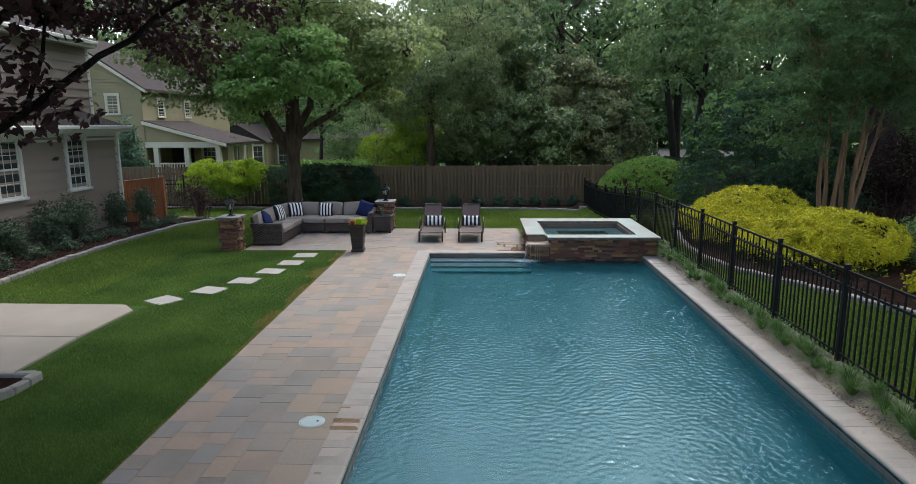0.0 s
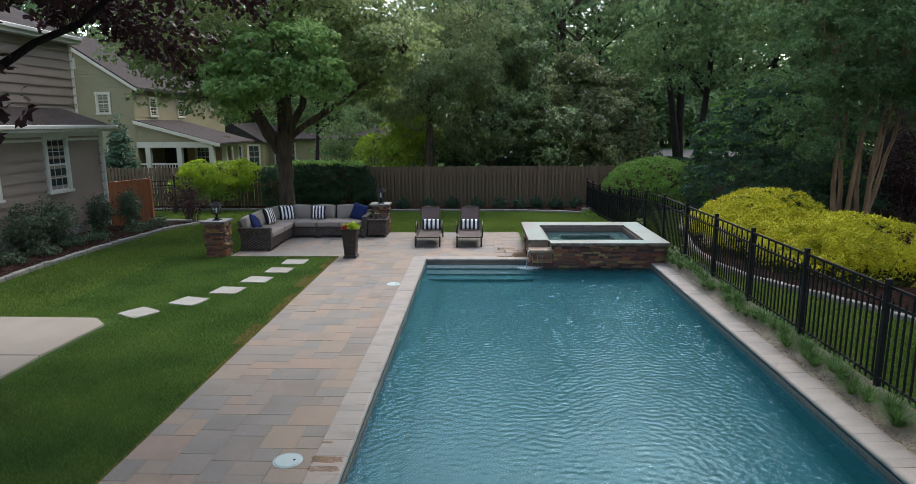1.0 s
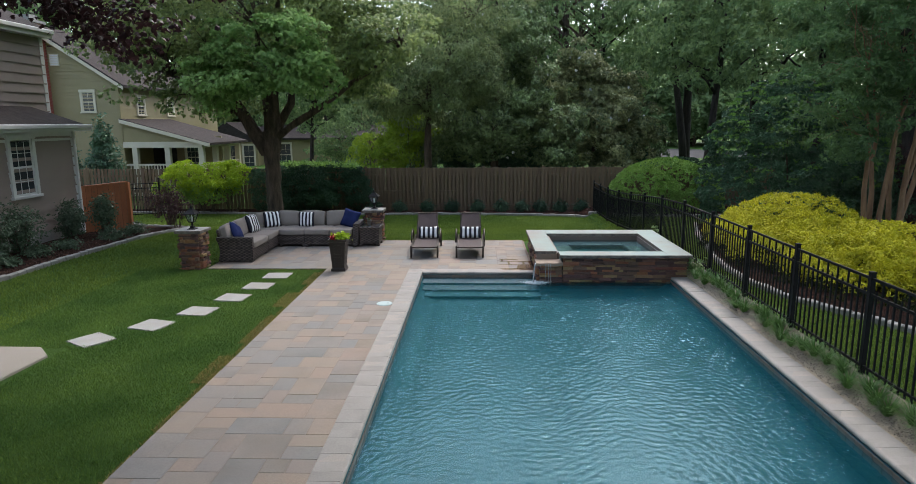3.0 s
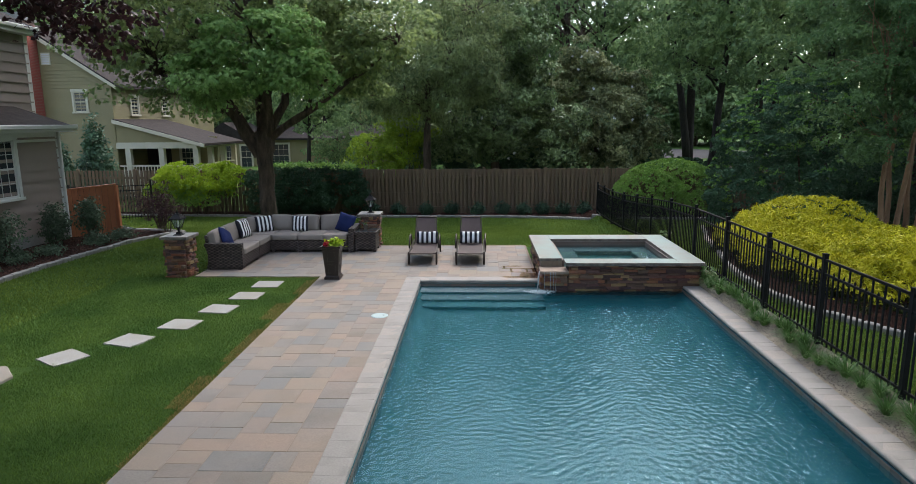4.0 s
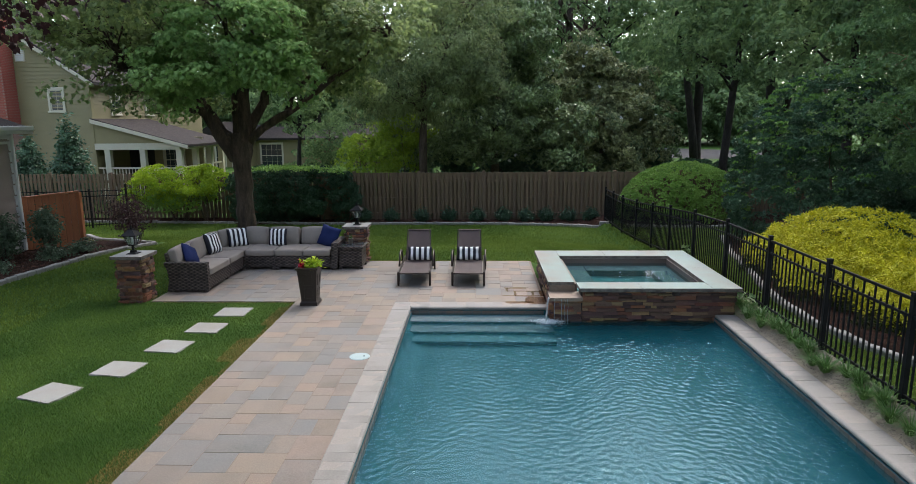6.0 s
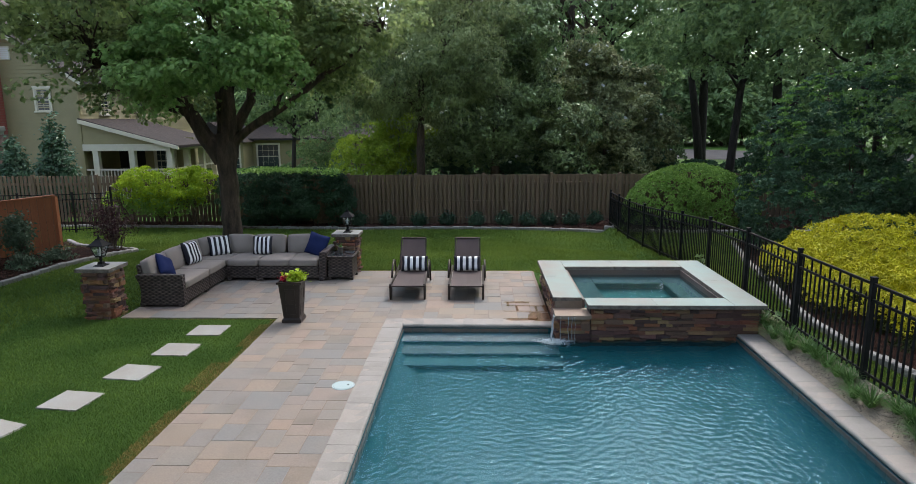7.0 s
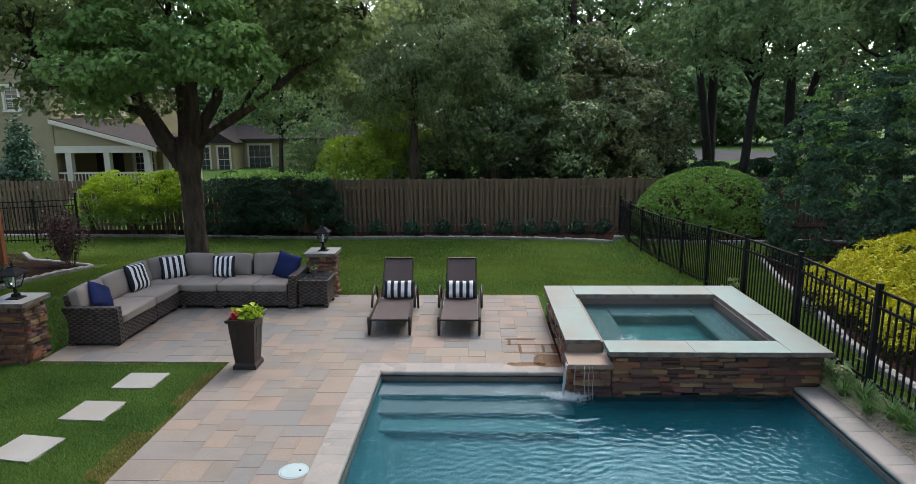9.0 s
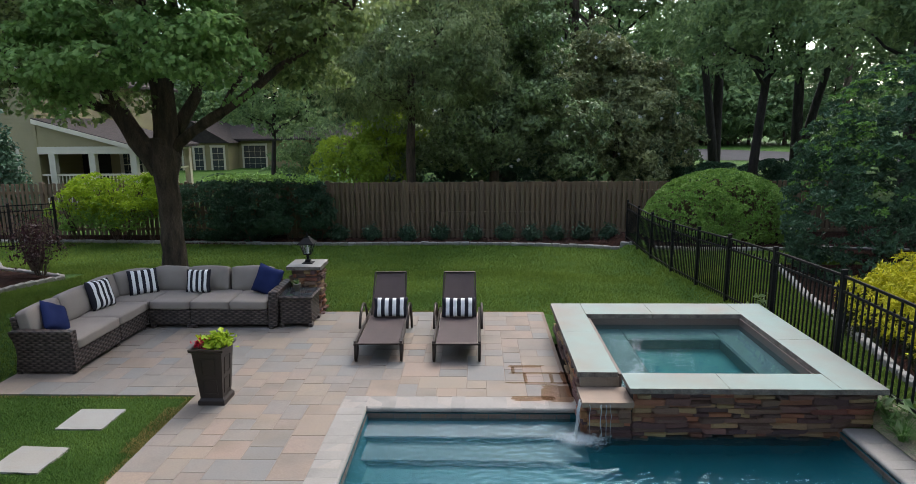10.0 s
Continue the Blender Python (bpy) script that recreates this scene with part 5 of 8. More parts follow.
for x, y in ((-17.75, NY), (-16.05, NY), (PXE - 0.1, NY), (PXE - 0.1, NY + 1.7), (PXE - 0.1, NY + 3.4), (PXE - 0.1, NY + 4.9)):
    N(part("porch_post", box(x - 0.13, x + 0.13, y - 0.02, y + 0.22, 0, 1.86), M["cream"], nb))
N(part("porch_rail", box(NX, PXE, NY + 0.03, NY + 0.09, 0.95, 1.03), M["cream"], nb))
N(part("porch_rail", box(PXE - 0.1, PXE - 0.04, NY + 0.1, NY + 5, 0.95, 1.03), M["cream"], nb))
for i in range(24):
    x = NX + 0.25 + i * 0.155
    N(part("baluster", box(x - 0.02, x + 0.02, NY + 0.04, NY + 0.08, 0, 0.95), M["cream"], nb))
# one near-black wall for the dark door and the porch's inner shade
N(part("porch_back_wall", box(NX, -16.95, NY + 2.9, NY + 3.0, 0, 2.4), M["dark"], nb))
N(part("porch_side_wall", box(-16.95, PXE - 0.2, NY + 2.9, NY + 3.0, 0, 2.4), M["siding2"], nb))
N(sash_window(nb, 0.95, 1.2, Matrix.Translation((-15.9, NY + 2.85, 0.62)), M["cream"], 4, 2))
# chimney
ch = thing("brick_chimney", "tall red brick chimney against the olive house", "chimney", (-22.35, NY - 0.45, G))
part("chimney_body", box(-0.62, 0.62, -0.42, 0.42, 0, 8.55), M["brickmortar"], ch)
part("chimney_cap", frustum([(0.70, 0.50, 8.55), (0.70, 0.50, 8.68), (0.45, 0.3, 8.72), (0.45, 0.3, 8.95)]), M["edging"], ch, "grey metal chimney cap")
bk = bpy.data.meshes.new("brick")
b = box(-0.098, 0.098, -0.05, 0.05, -0.03, 0.03, 0.004)
b.to_mesh(bk), b.free()
bk.materials.append(M["redbrick"])
for j in range(70):
    for i in range(6):
        o = link("brick", bk, ch)
        o.matrix_basis = pose(-0.52 + i * 0.205 + (0.05 if j % 2 else -0.05), -0.378, 3.3 + j * 0.073)

side = bmesh.new()
for j in range(70):
    for i in range(4):
        y = -0.32 + i * 0.205 + (0.1 if j % 2 else 0)
        box(0.575, 0.628, y - 0.098, min(y + 0.098, 0.419), 3.27 + j * 0.073, 3.33 + j * 0.073, bm=side)
part("side_bricks", side, M["redbrick"], ch)
# ---- low neighbour house further back ----
lh = thing("bungalow", "low olive bungalow with a grey hipped roof behind the hedge", "house", (-18.2, 60, -1.1))
part("wall", box(-4.4, 10.5, 0, 8, 0, 2.75), M["siding2"], lh)
b = bmesh.new()
frustum([(7.9, 4.6, 2.72), (7.9, 4.6, 2.88), (5.6, 0.3, 4.0)], b)
for v in b.verts:
    v.co.y += 4
    v.co.x += 3.1
part("roof", b, M["shingle"], lh, "grey shingled hipped roof")
sash_window(lh, 1.85, 2.0, Matrix.Translation((0.05, -0.045, 0.35)), M["cream"], 4, 2)
part("bay_wall", box(-6.2, -1.3, -2.2, 0, 0, 2.6), M["siding2"], lh)
part("bay_roof", prism([(-6.5, 2.6), (-1.0, 2.6), (-3.9, 4.3)], -2.5, 4.0), M["shingle"], lh, "grey shingled bay roof")
for x, w in ((-5.4, 0.9), (-3.6, 0.75), (-2.1, 0.95)):
    sash_window(lh, w, 2.0, Matrix.Translation((x, -2.245, 0.3)), M["cream"], 2, 2)


# ---- trees and shrubs ----
def tree(name, at, label, trunk, limbs, blobs, clumps, per, clump_r, size, leaf, bark, seed, aspect=0.5, up=0.5, flat=0.6, shell=0.5, twigs=30, twig_r=0.03, rough=0.22, floor=None, category="tree", fork=None, lobes=False, hang=0.0, lump=0.0, squash=0.45, spray=1):
    """lump > 0 builds the crown from flattened lumps of that radius. trunk: (points, radii); limbs: list of (points, radii); blobs: crown ellipsoids; all relative to the foot."""
    rng = np.random.default_rng(seed)
    t = thing(name, label, category, at)
    bm = bmesh.new()
    if trunk:
        tube(bm, *trunk, sides=12)
    for pts, rad in limbs:
        tube(bm, pts, rad, 8)
    p, nrm = blob_points(blobs, clumps, rng, shell, rough, floor=floor)
    if fork is not None:
        ends = [np.array(l[0][-1]) for l in limbs] + [np.array(l[0][len(l[0]) // 2]) for l in limbs] + [np.array(fork)]
        for k in rng.choice(len(p), min(twigs, len(p)), replace=False):
            e = min(ends, key=lambda q: np.linalg.norm(q - p[k]) + (3 if q[2] > p[k][2] + 0.5 else 0))
            pts = bend(e, p[k], 0.15, 4, rng, 0.25)
            tube(bm, pts, [twig_r * (1 - 0.8 * i / 4) for i in range(5)], 5)
    for v in bm.verts:
        v.co += Vector(noise.noise_vector(v.co * 3.1)) * min(0.03, 0.05 * v.co.length + 0.005) * (1 if trunk and trunk[1][0] > 0.1 else 0.3)
    part("trunk", bm, M[bark], t, smooth=True)
    if lump:
        c, cn = lump_cloud(blobs, clumps, lump, per, rng, squash, shell, rough, floor=floor)
        link("crown", lobed("crown", c, size, M[leaf], rng, up, cn * 0.9, hang) if lobes else sprays("crown", c, cn, spray, size, aspect, M[leaf], rng, 1.0, hang), t)
        return t
    c, cn = clumped(p, nrm, per, clump_r, flat, rng)
    if floor is not None:
        k = c[:, 2] > floor
        c, cn = c[k], cn[k]
    me = lobed("crown", c, size, M[leaf], rng, up, cn * 0.5, hang) if lobes else leaves("crown", c, size, M[leaf], rng, aspect, up, cn * 0.5)
    link("crown", me, t)
    return t


def shrub(name, at, label, blobs, clumps, per, clump_r, size, leaf, seed, aspect=0.5, up=0.3, flat=0.7, shell=0.8, rough=0.1, stems=8, floor=0.03, out=1.0, group="", category="shrub", axis=None, bark="bark", lump=0.0, squash=0.5, spray=1, heart=None):
    """lump > 0: skin of small flattened lumps; heart: darker leaf low on the sides and inside. A dense bush: leaves
    near the skin, dark twigs and inner leaves behind them, stems from the ground.
    """
    rng = np.random.default_rng(seed)
    t = thing(name, label, category, at, group)
    p, nrm = blob_points(blobs, clumps, rng, shell, rough, 1.2, floor=floor)
    c, cn = lump_cloud(blobs, clumps, lump, per, rng, squash, shell, rough, 0.3) if lump else clumped(p, nrm, per, clump_r, flat, rng)
    k = c[:, 2] > floor
    c, cn = c[k], cn[k]
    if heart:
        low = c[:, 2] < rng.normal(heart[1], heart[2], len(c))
        link("inner_foliage", sprays("inner_foliage", c[low], cn[low], spray, size, aspect, M[heart[0]], rng), t, "darker low and inner foliage")
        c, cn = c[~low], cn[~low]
    if lump:
        link("foliage", sprays("foliage", c, cn, spray, size, aspect, M[leaf], rng), t)
    else:
        link("foliage", leaves("foliage", c, size, M[leaf], rng, aspect, up, cn * out, axis=None if axis is None else cn * 0.6 + np.array(axis)), t)
    for i in range(stems):
        bm = bmesh.new()
        bl = blobs[i % len(blobs)]
        a = rng.uniform(0, 6.28)
        q = (bl[0] + bl[3] * 0.6 * math.cos(a), bl[1] + bl[4] * 0.6 * math.sin(a), bl[2] + bl[5] * rng.uniform(0.1, 0.6))
        s = (bl[0] + 0.15 * bl[3] * math.cos(a), bl[1] + 0.15 * bl[4] * math.sin(a), -0.05)
        r = 0.03 if bl[5] > 0.5 else 0.01
        tube(bm, bend(s, q, 0.0, 4, rng, 0.1), [r, r * 0.8, r * 0.6, r * 0.4, r * 0.2], 5)
        part("stem", bm, M[bark], t)
    return t


rg = np.random.default_rng(77)
# shade tree behind the sofa
fork = (0.02, 0.0, 2.55)
maple = tree("maple_tree", (-6.13, 20.75, -0.12), "broad green maple tree with a grey-brown forked trunk", ([(0.01, 0, z) for z in np.linspace(-0.2, 2.95, 30)], [float(np.interp(z, (-0.2, 0.05, 0.35, 1.4, 2.0, 2.5, 2.95), (0.40, 0.30, 0.245, 0.205, 0.225, 0.29, 0.22))) for z in np.linspace(-0.2, 2.95, 30)]),
     [(bend((-0.10, 0, 2.3), (-1.25, -0.2, 4.5), -0.05, 7, rg, 0.05), [0.22, 0.21, 0.20, 0.18, 0.15, 0.12, 0.09, 0.06]),
      (bend((-0.72, -0.1, 3.4), (-2.6, -0.4, 4.5), 0.05, 5, rg), [0.09, 0.08, 0.07, 0.06, 0.05, 0.03]),
      (bend((-0.05, 0.05, 2.6), (-0.35, 0.5, 6.0), 0.05, 6, rg), [0.19, 0.17, 0.15, 0.13, 0.1, 0.08, 0.05]),
      (bend((0.08, 0, 2.6), (0.42, 0.1, 6.6), 0.0, 6, rg, 0.1), [0.2, 0.18, 0.15, 0.13, 0.11, 0.08, 0.05]),
      (bend((0.1, 0.1, 2.6), (0.9, 1.2, 5.6), 0.1, 6, rg), [0.15, 0.13, 0.12, 0.1, 0.09, 0.07, 0.05]),
      (bend((0.16, 0, 2.72), (3.9, -0.2, 5.3), -0.06, 8, rg, 0.05), [0.125, 0.105, 0.095, 0.085, 0.075, 0.065, 0.055, 0.045, 0.03]),
      (bend((1.2, 0, 3.45), (2.4, 0.9, 5.2), 0.1, 6, rg), [0.06, 0.055, 0.05, 0.045, 0.04, 0.03, 0.02])],
     [(-2.4, -0.3, 4.75, 1.7, 1.9, 1.0), (-3.9, 0.2, 5.4, 1.4, 1.6, 1.1), (-1.4, -0.5, 3.75, 0.9, 1.0, 0.6), (2.2, -0.5, 4.75, 1.1, 0.7, 0.6), (3.3, -0.6, 5.2, 1.0, 0.7, 0.5), (-3.4, 0.2, 4.9, 1.2, 1.3, 0.6), (-1.6, -0.6, 6.8, 3.2, 3.0, 1.9), (0.5, 1.2, 7.2, 2.8, 3.2, 2.2), (2.7, 0.3, 5.0, 1.2, 1.2, 0.55), (3.6, -0.1, 5.45, 0.9, 0.9, 0.5), (2.2, 1.0, 6.6, 1.5, 1.6, 0.8), (3.2, 0.7, 6.0, 1.4, 1.3, 0.7), (2.6, 1.0, 4.2, 0.9, 0.9, 0.45), (-4.0, 2.0, 7.4, 2.8, 3.0, 1.9), (1.9, 1.6, 4.9, 1.6, 1.2, 0.8)],
     560, 88, 0.22, 0.066, "maple", "bark", 11, 0.75, 0.35, 0.5, 0.45, 160, 0.028, fork=fork, lobes=True, hang=0.5, lump=0.62, squash=0.42, rough=0.3)
for v in [o for o in maple.children if o.name.startswith("trunk")][0].data.vertices:
    if v.co.z < 3.6:
        k = v.co.normalized()
        q = Vector((v.co.x * 5.5, v.co.y * 5.5, v.co.z * 2.6))
        v.co += Vector((v.co.x, v.co.y, 0)) * (0.22 * noise.noise(q) + 0.10 * noise.noise(q * 2.7)) * min(1, max(0.25, v.co.z / 1.5))
rl = np.random.default_rng(111)
cl, nl = lump_cloud([(0.45, -1.6, 4.95, 1.5, 1.0, 1.1), (-0.7, -1.6, 4.25, 0.8, 0.7, 0.75), (1.5, -1.5, 4.5, 0.7, 0.7, 0.6)], 150, 0.42, 80, rl, 0.5, 0.7, 0.25)
link("young_foliage", lobed("young_foliage", cl, 0.064, M["maplelight"], rl, 0.3, nl * 0.9, 0.7), maple, "brighter green young leaves")
# purple maple whose limb reaches over the lawn
tree("purple_maple_tree", (-7.4, 5.6, 0), "dark purple-leaved maple reaching over the lawn", ([(0, 0, -0.2), (0.05, 0, 0.8), (0.2, 0.0, 1.7)], [0.22, 0.17, 0.16]),
     [(bend((0.2, 0.0, 1.6), (3.85, -1.0, 2.98), -0.1, 6, rg, 0.04), [0.10, 0.08, 0.07, 0.06, 0.05, 0.042, 0.036]),
      (bend((3.85, -1.0, 2.98), (4.45, 1.9, 4.62), 0.02, 8, rg, 0.08), [0.036, 0.034, 0.033, 0.031, 0.029, 0.026, 0.022, 0.017, 0.01]),
      (bend((3.9, -0.7, 3.15), (3.5, 0.4, 4.2), 0.05, 5, rg, 0.15), [0.024, 0.02, 0.017, 0.014, 0.011, 0.007]),
      (bend((0.2, 0.0, 1.6), (1.9, 3.2, 4.9), 0.2, 6, rg), [0.13, 0.11, 0.09, 0.075, 0.06, 0.045, 0.03]),
      (bend((1.9, 3.2, 4.9), (3.2, 5.6, 5.0), 0.1, 5, rg), [0.03, 0.026, 0.022, 0.018, 0.014, 0.008])],
     [(4.5, 1.1, 4.55, 0.7, 0.8, 0.35), (3.55, -0.1, 4.05, 0.45, 0.6, 0.25), (3.75, -0.6, 3.5, 0.28, 0.3, 0.32), (3.95, -0.35, 3.12, 0.35, 0.35, 0.2), (2.35, 5.3, 4.35, 0.85, 0.7, 0.5), (1.5, 5.2, 4.75, 0.9, 0.7, 0.45), (3.7, 4.9, 4.95, 0.5, 0.6, 0.36), (1.9, 4.9, 4.9, 0.9, 0.9, 0.5), (3.6, 2.6, 4.95, 0.9, 1.4, 0.35), (1.4, 3.2, 5.4, 1.8, 2.2, 0.8), (0.4, 0.2, 5.4, 2.6, 2.6, 1.6), (3.0, 0.2, 6.6, 2.6, 3.4, 1.1), (1.8, -1.4, 5.6, 2.2, 1.8, 1.2)],
     1150, 17, 0.17, 0.056, "purple", "darkbark", 12, 0.8, 0.35, 0.5, 0.2, 60, 0.009, rough=0.3, fork=(4.0, 0.3, 3.3), lobes=True, hang=0.8)

# unseen tree added high over the lawn and the pool's near end to shade them
tree("shade_maple_tree", (-8.6, -1.5, 0), "unseen dark-leaved tree added to shade the lawn and near pool", ([(0, 0, -0.2), (0.1, 0.1, 2.0), (0.4, 0.4, 4.2)], [0.34, 0.27, 0.22]),
     [(bend((0.4, 0.4, 4.0), (7.5, 3.5, 7.4), -0.15, 7, rg), [0.16, 0.14, 0.12, 0.10, 0.08, 0.06, 0.05, 0.03]),
      (bend((0.4, 0.4, 4.0), (4.0, 10.0, 8.2), -0.15, 7, rg), [0.16, 0.14, 0.12, 0.10, 0.08, 0.06, 0.05, 0.03])],
     [(5.6, 5.0, 7.4, 6.2, 6.2, 1.3), (5.0, 11.0, 8.4, 4.6, 3.8, 1.1), (5.5, 12.3, 9.3, 3.2, 2.4, 0.8), (0.6, 1.0, 7.5, 4.0, 4.0, 2.0), (10.0, 3.5, 7.6, 3.4, 4.0, 1.0)],
     1550, 18, 0.42, 0.25, "purple", "darkbark", 25, 0.75, 0.3, 0.4, 0.15, 40, 0.02, rough=0.3, fork=(4, 4, 6.5))

# broad fine-leaved tree behind the fence
tree("willow_oak_tree", (-2.4, 31.4, -0.6), "tall fine-leaved tree with drooping grey-green sprays", ([(0, 0, -0.2), (0, 0, 2.5), (0.1, 0, 6)], [0.2, 0.17, 0.12]),
     [(bend((0, 0, 4.0), (-3.2, -0.6, 7.6), 0.2, 6, rg), [0.09, 0.08, 0.07, 0.06, 0.05, 0.04, 0.02]), (bend((0, 0, 4.5), (2.2, -0.6, 8.2), 0.2, 6, rg), [0.09, 0.08, 0.07, 0.06, 0.05, 0.04, 0.02])],
     [(0.5, -0.6, 6.3, 2.7, 2.2, 2.3), (1.0, -0.4, 9.0, 2.8, 2.3, 2.2), (-1.6, -0.2, 5.2, 2.2, 2.0, 1.5), (-3.0, 0.4, 7.0, 1.6, 1.5, 1.0), (1.9, -0.8, 5.6, 1.4, 1.4, 1.4)],
     560, 70, 0.3, 0.18, "willow", "bark", 27, 0.17, 0.3, 0.6, 0.5, 60, 0.02, rough=0.3, fork=(0, 0, 4.5), hang=0.6, lump=0.5, squash=0.55)
# magnolias behind the fence
tree("magnolia_tree", (0.66, 33.4, -0.6), "large dark glossy magnolia tree behind the fence", ([(0, 0, -0.2), (0, 0, 1.5), (0.1, 0, 4), (0.3, 0, 8)], [0.24, 0.2, 0.14, 0.05]), [],
     [(-0.2, 0, 3.6, 2.9, 2.3, 1.6), (0.4, 0.1, 5.4, 2.3, 2.0, 1.8), (-2.4, 0.3, 2.6, 1.9, 1.6, 1.2), (2.2, 0, 3.0, 2.0, 1.9, 1.6), (0.9, 0.2, 7.6, 1.6, 1.5, 1.7), (1.3, 0.2, 9.4, 1.0, 1.0, 1.3)],
     420, 26, 0.27, 0.20, "magnolia", "bark", 13, 0.2, 0.35, 0.6, 0.55, 0, rough=0.35, floor=0.6, lump=0.5, squash=0.6, spray=6)
tree("magnolia_tree", (6.0, 36.4, -0.6), "bronze-tinged magnolia tree with glossy leaves behind the fence", ([(0, 0, -0.2), (0, 0, 1.5), (0.1, 0, 4)], [0.18, 0.14, 0.07]), [],
     [(0, 0, 3.2, 3.0, 2.4, 2.2), (-0.7, 0.1, 5.2, 1.8, 1.6, 1.7), (1.6, 0, 2.8, 1.9, 1.7, 1.7), (-0.9, 0.3, 6.4, 0.9, 0.9, 1.0), (0.9, 0, 5.0, 1.3, 1.2, 1.2)],
     340, 26, 0.27, 0.20, "bronze", "bark", 14, 0.2, 0.35, 0.6, 0.55, 0, rough=0.35, floor=0.9, lump=0.5, squash=0.6, spray=6)
rf = np.random.default_rng(131)
fp, fn = blob_points([(1.0, 33.0, 4.8, 2.5, 2.3, 3.6), (5.6, 36.0, 3.8, 2.6, 2.2, 2.6)], 70, rf, 0.95, 0.1)
fp, fn = fp[fn[:, 1] < 0], fn[fn[:, 1] < 0]
tagged(link("magnolia_blossom", sprays("magnolia_blossom", fp, fn, 7, 0.12, 0.4, M["white"], rf, 0.7, 0.0, 0.25, 0.9)), "scattered white magnolia blossoms on the trees", "blossom", kind="stuff")
shrub("lime_tree", (-4.3, 32.4, -0.6), "yellow-green airy shrub behind the fence", [(0, 0, 2.3, 1.6, 1.3, 1.5), (1.0, 0.2, 3.2, 1.3, 1.1, 1.1), (-0.7, 0.1, 1.9, 1.1, 1.0, 1.1)], 130, 26, 0.2, 0.13, "airy", 15, 0.26, 0.4, shell=0.4, rough=0.35, stems=10, lump=0.4, squash=0.6, spray=4)

for i, (x, y, k) in enumerate(((-2.6, 34.6, 1.0), (0.4, 36.2, 1.1), (2.9, 34.9, 0.95), (8.2, 38.2, 1.0), (9.6, 35.2, 0.6), (14.6, 40.0, 0.75), (12.4, 42.0, 0.6), (17.5, 41.5, 0.8))):
    shrub("laurel_bush", (x, y, -0.6), "dark evergreen laurel thicket behind the fence", [(0, 0, 1.1 * k, 1.8, 1.0, 1.2 * k), (0.9, 0.2, 0.9 * k, 1.2, 0.9, 1.0 * k)], 150, 20, 0.1, 0.14, "holly", 140 + i, 0.28, 0.3, shell=0.75, rough=0.25, stems=5, lump=0.3, squash=0.5, spray=4, group="laurel thicket")

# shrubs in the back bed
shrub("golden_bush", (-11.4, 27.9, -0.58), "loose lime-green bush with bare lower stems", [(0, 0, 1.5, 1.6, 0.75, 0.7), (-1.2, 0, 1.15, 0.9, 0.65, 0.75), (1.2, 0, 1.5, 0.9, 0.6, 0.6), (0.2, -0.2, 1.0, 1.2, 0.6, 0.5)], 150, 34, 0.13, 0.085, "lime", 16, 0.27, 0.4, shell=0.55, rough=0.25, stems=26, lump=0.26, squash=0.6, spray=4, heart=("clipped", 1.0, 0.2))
shrub("dark_hedge", (-7.0, 27.95, -0.58), "dense dark green hedge clipped flat on top", [(-1.2, 0, 1.0, 1.2, 0.75, 1.05), (0, 0, 1.0, 1.2, 0.75, 1.05), (1.2, 0, 1.0, 1.1, 0.75, 1.02), (2.0, 0, 0.9, 0.5, 0.6, 0.85)], 330, 34, 0.1, 0.085, "hedge", 17, 0.25, 0.3, shell=0.8, rough=0.12, stems=4, out=1.6, lump=0.22, squash=0.42, spray=4)
for i, x in enumerate((-4.3, -3.3, -2.2, -1.2, -0.1, 0.9, 1.7, 2.4, 3.2, 4.1)):
    if i == 0:
        s0 = shrub("small_bush", (x, 27.85, -0.57), "small dark evergreen bush in the mulch", [(0, 0, 0.24, 0.28, 0.26, 0.24)], 60, 16, 0.06, 0.045, "hedge", 18, shell=0.3, rough=0.3, stems=4, group="small bushes along the fence")
    else:
        copy_thing(s0, pose(x, 27.8 + 0.1 * (i % 2), -0.57, 0, 0, 70 * i))

rh = np.random.default_rng(171)
c = np.stack([rh.uniform(-8.3, -4.9, 1500), rh.normal(27.75, 0.25, 1500), rh.normal(1.44, 0.05, 1500)], 1) - (-7.0, 27.95, -0.58)
c[:, 2] -= 0.05 * rh.random(1500) * (np.abs(c[:, 0]) ** 2)
hedge = [o for o in bpy.data.objects if o.name == "dark_hedge"][0]
link("young_growth", leaves("young_growth", c, 0.05, M["clipped"], rh, 0.5, 0.6), hedge, "lighter green young shoots on top")

# right side
shrub("clipped_mound", (7.3, 27.6, -0.56), "clipped rounded green shrub", [(0, 0, 0.55, 2.2, 1.6, 1.62), (-0.8, 0, 0.45, 1.5, 1.3, 1.35), (0.9, 0, 0.45, 1.4, 1.3, 1.4)], 8000, 5, 0.06, 0.038, "clipped", 19, 0.34, 0.2, shell=0.98, rough=0.012, stems=4, lump=0.04, squash=0.8, spray=3)
mound = bpy.data.objects["clipped_mound"]
rm = np.random.default_rng(191)
cq, cd = lump_cloud([(0, 0, 0.55, 2.15, 1.55, 1.57), (-0.8, 0, 0.45, 1.46, 1.26, 1.31), (0.9, 0, 0.45, 1.36, 1.26, 1.36)], 1700, 0.06, 5, rm, 0.8, 0.97, 0.02, floor=0.0)
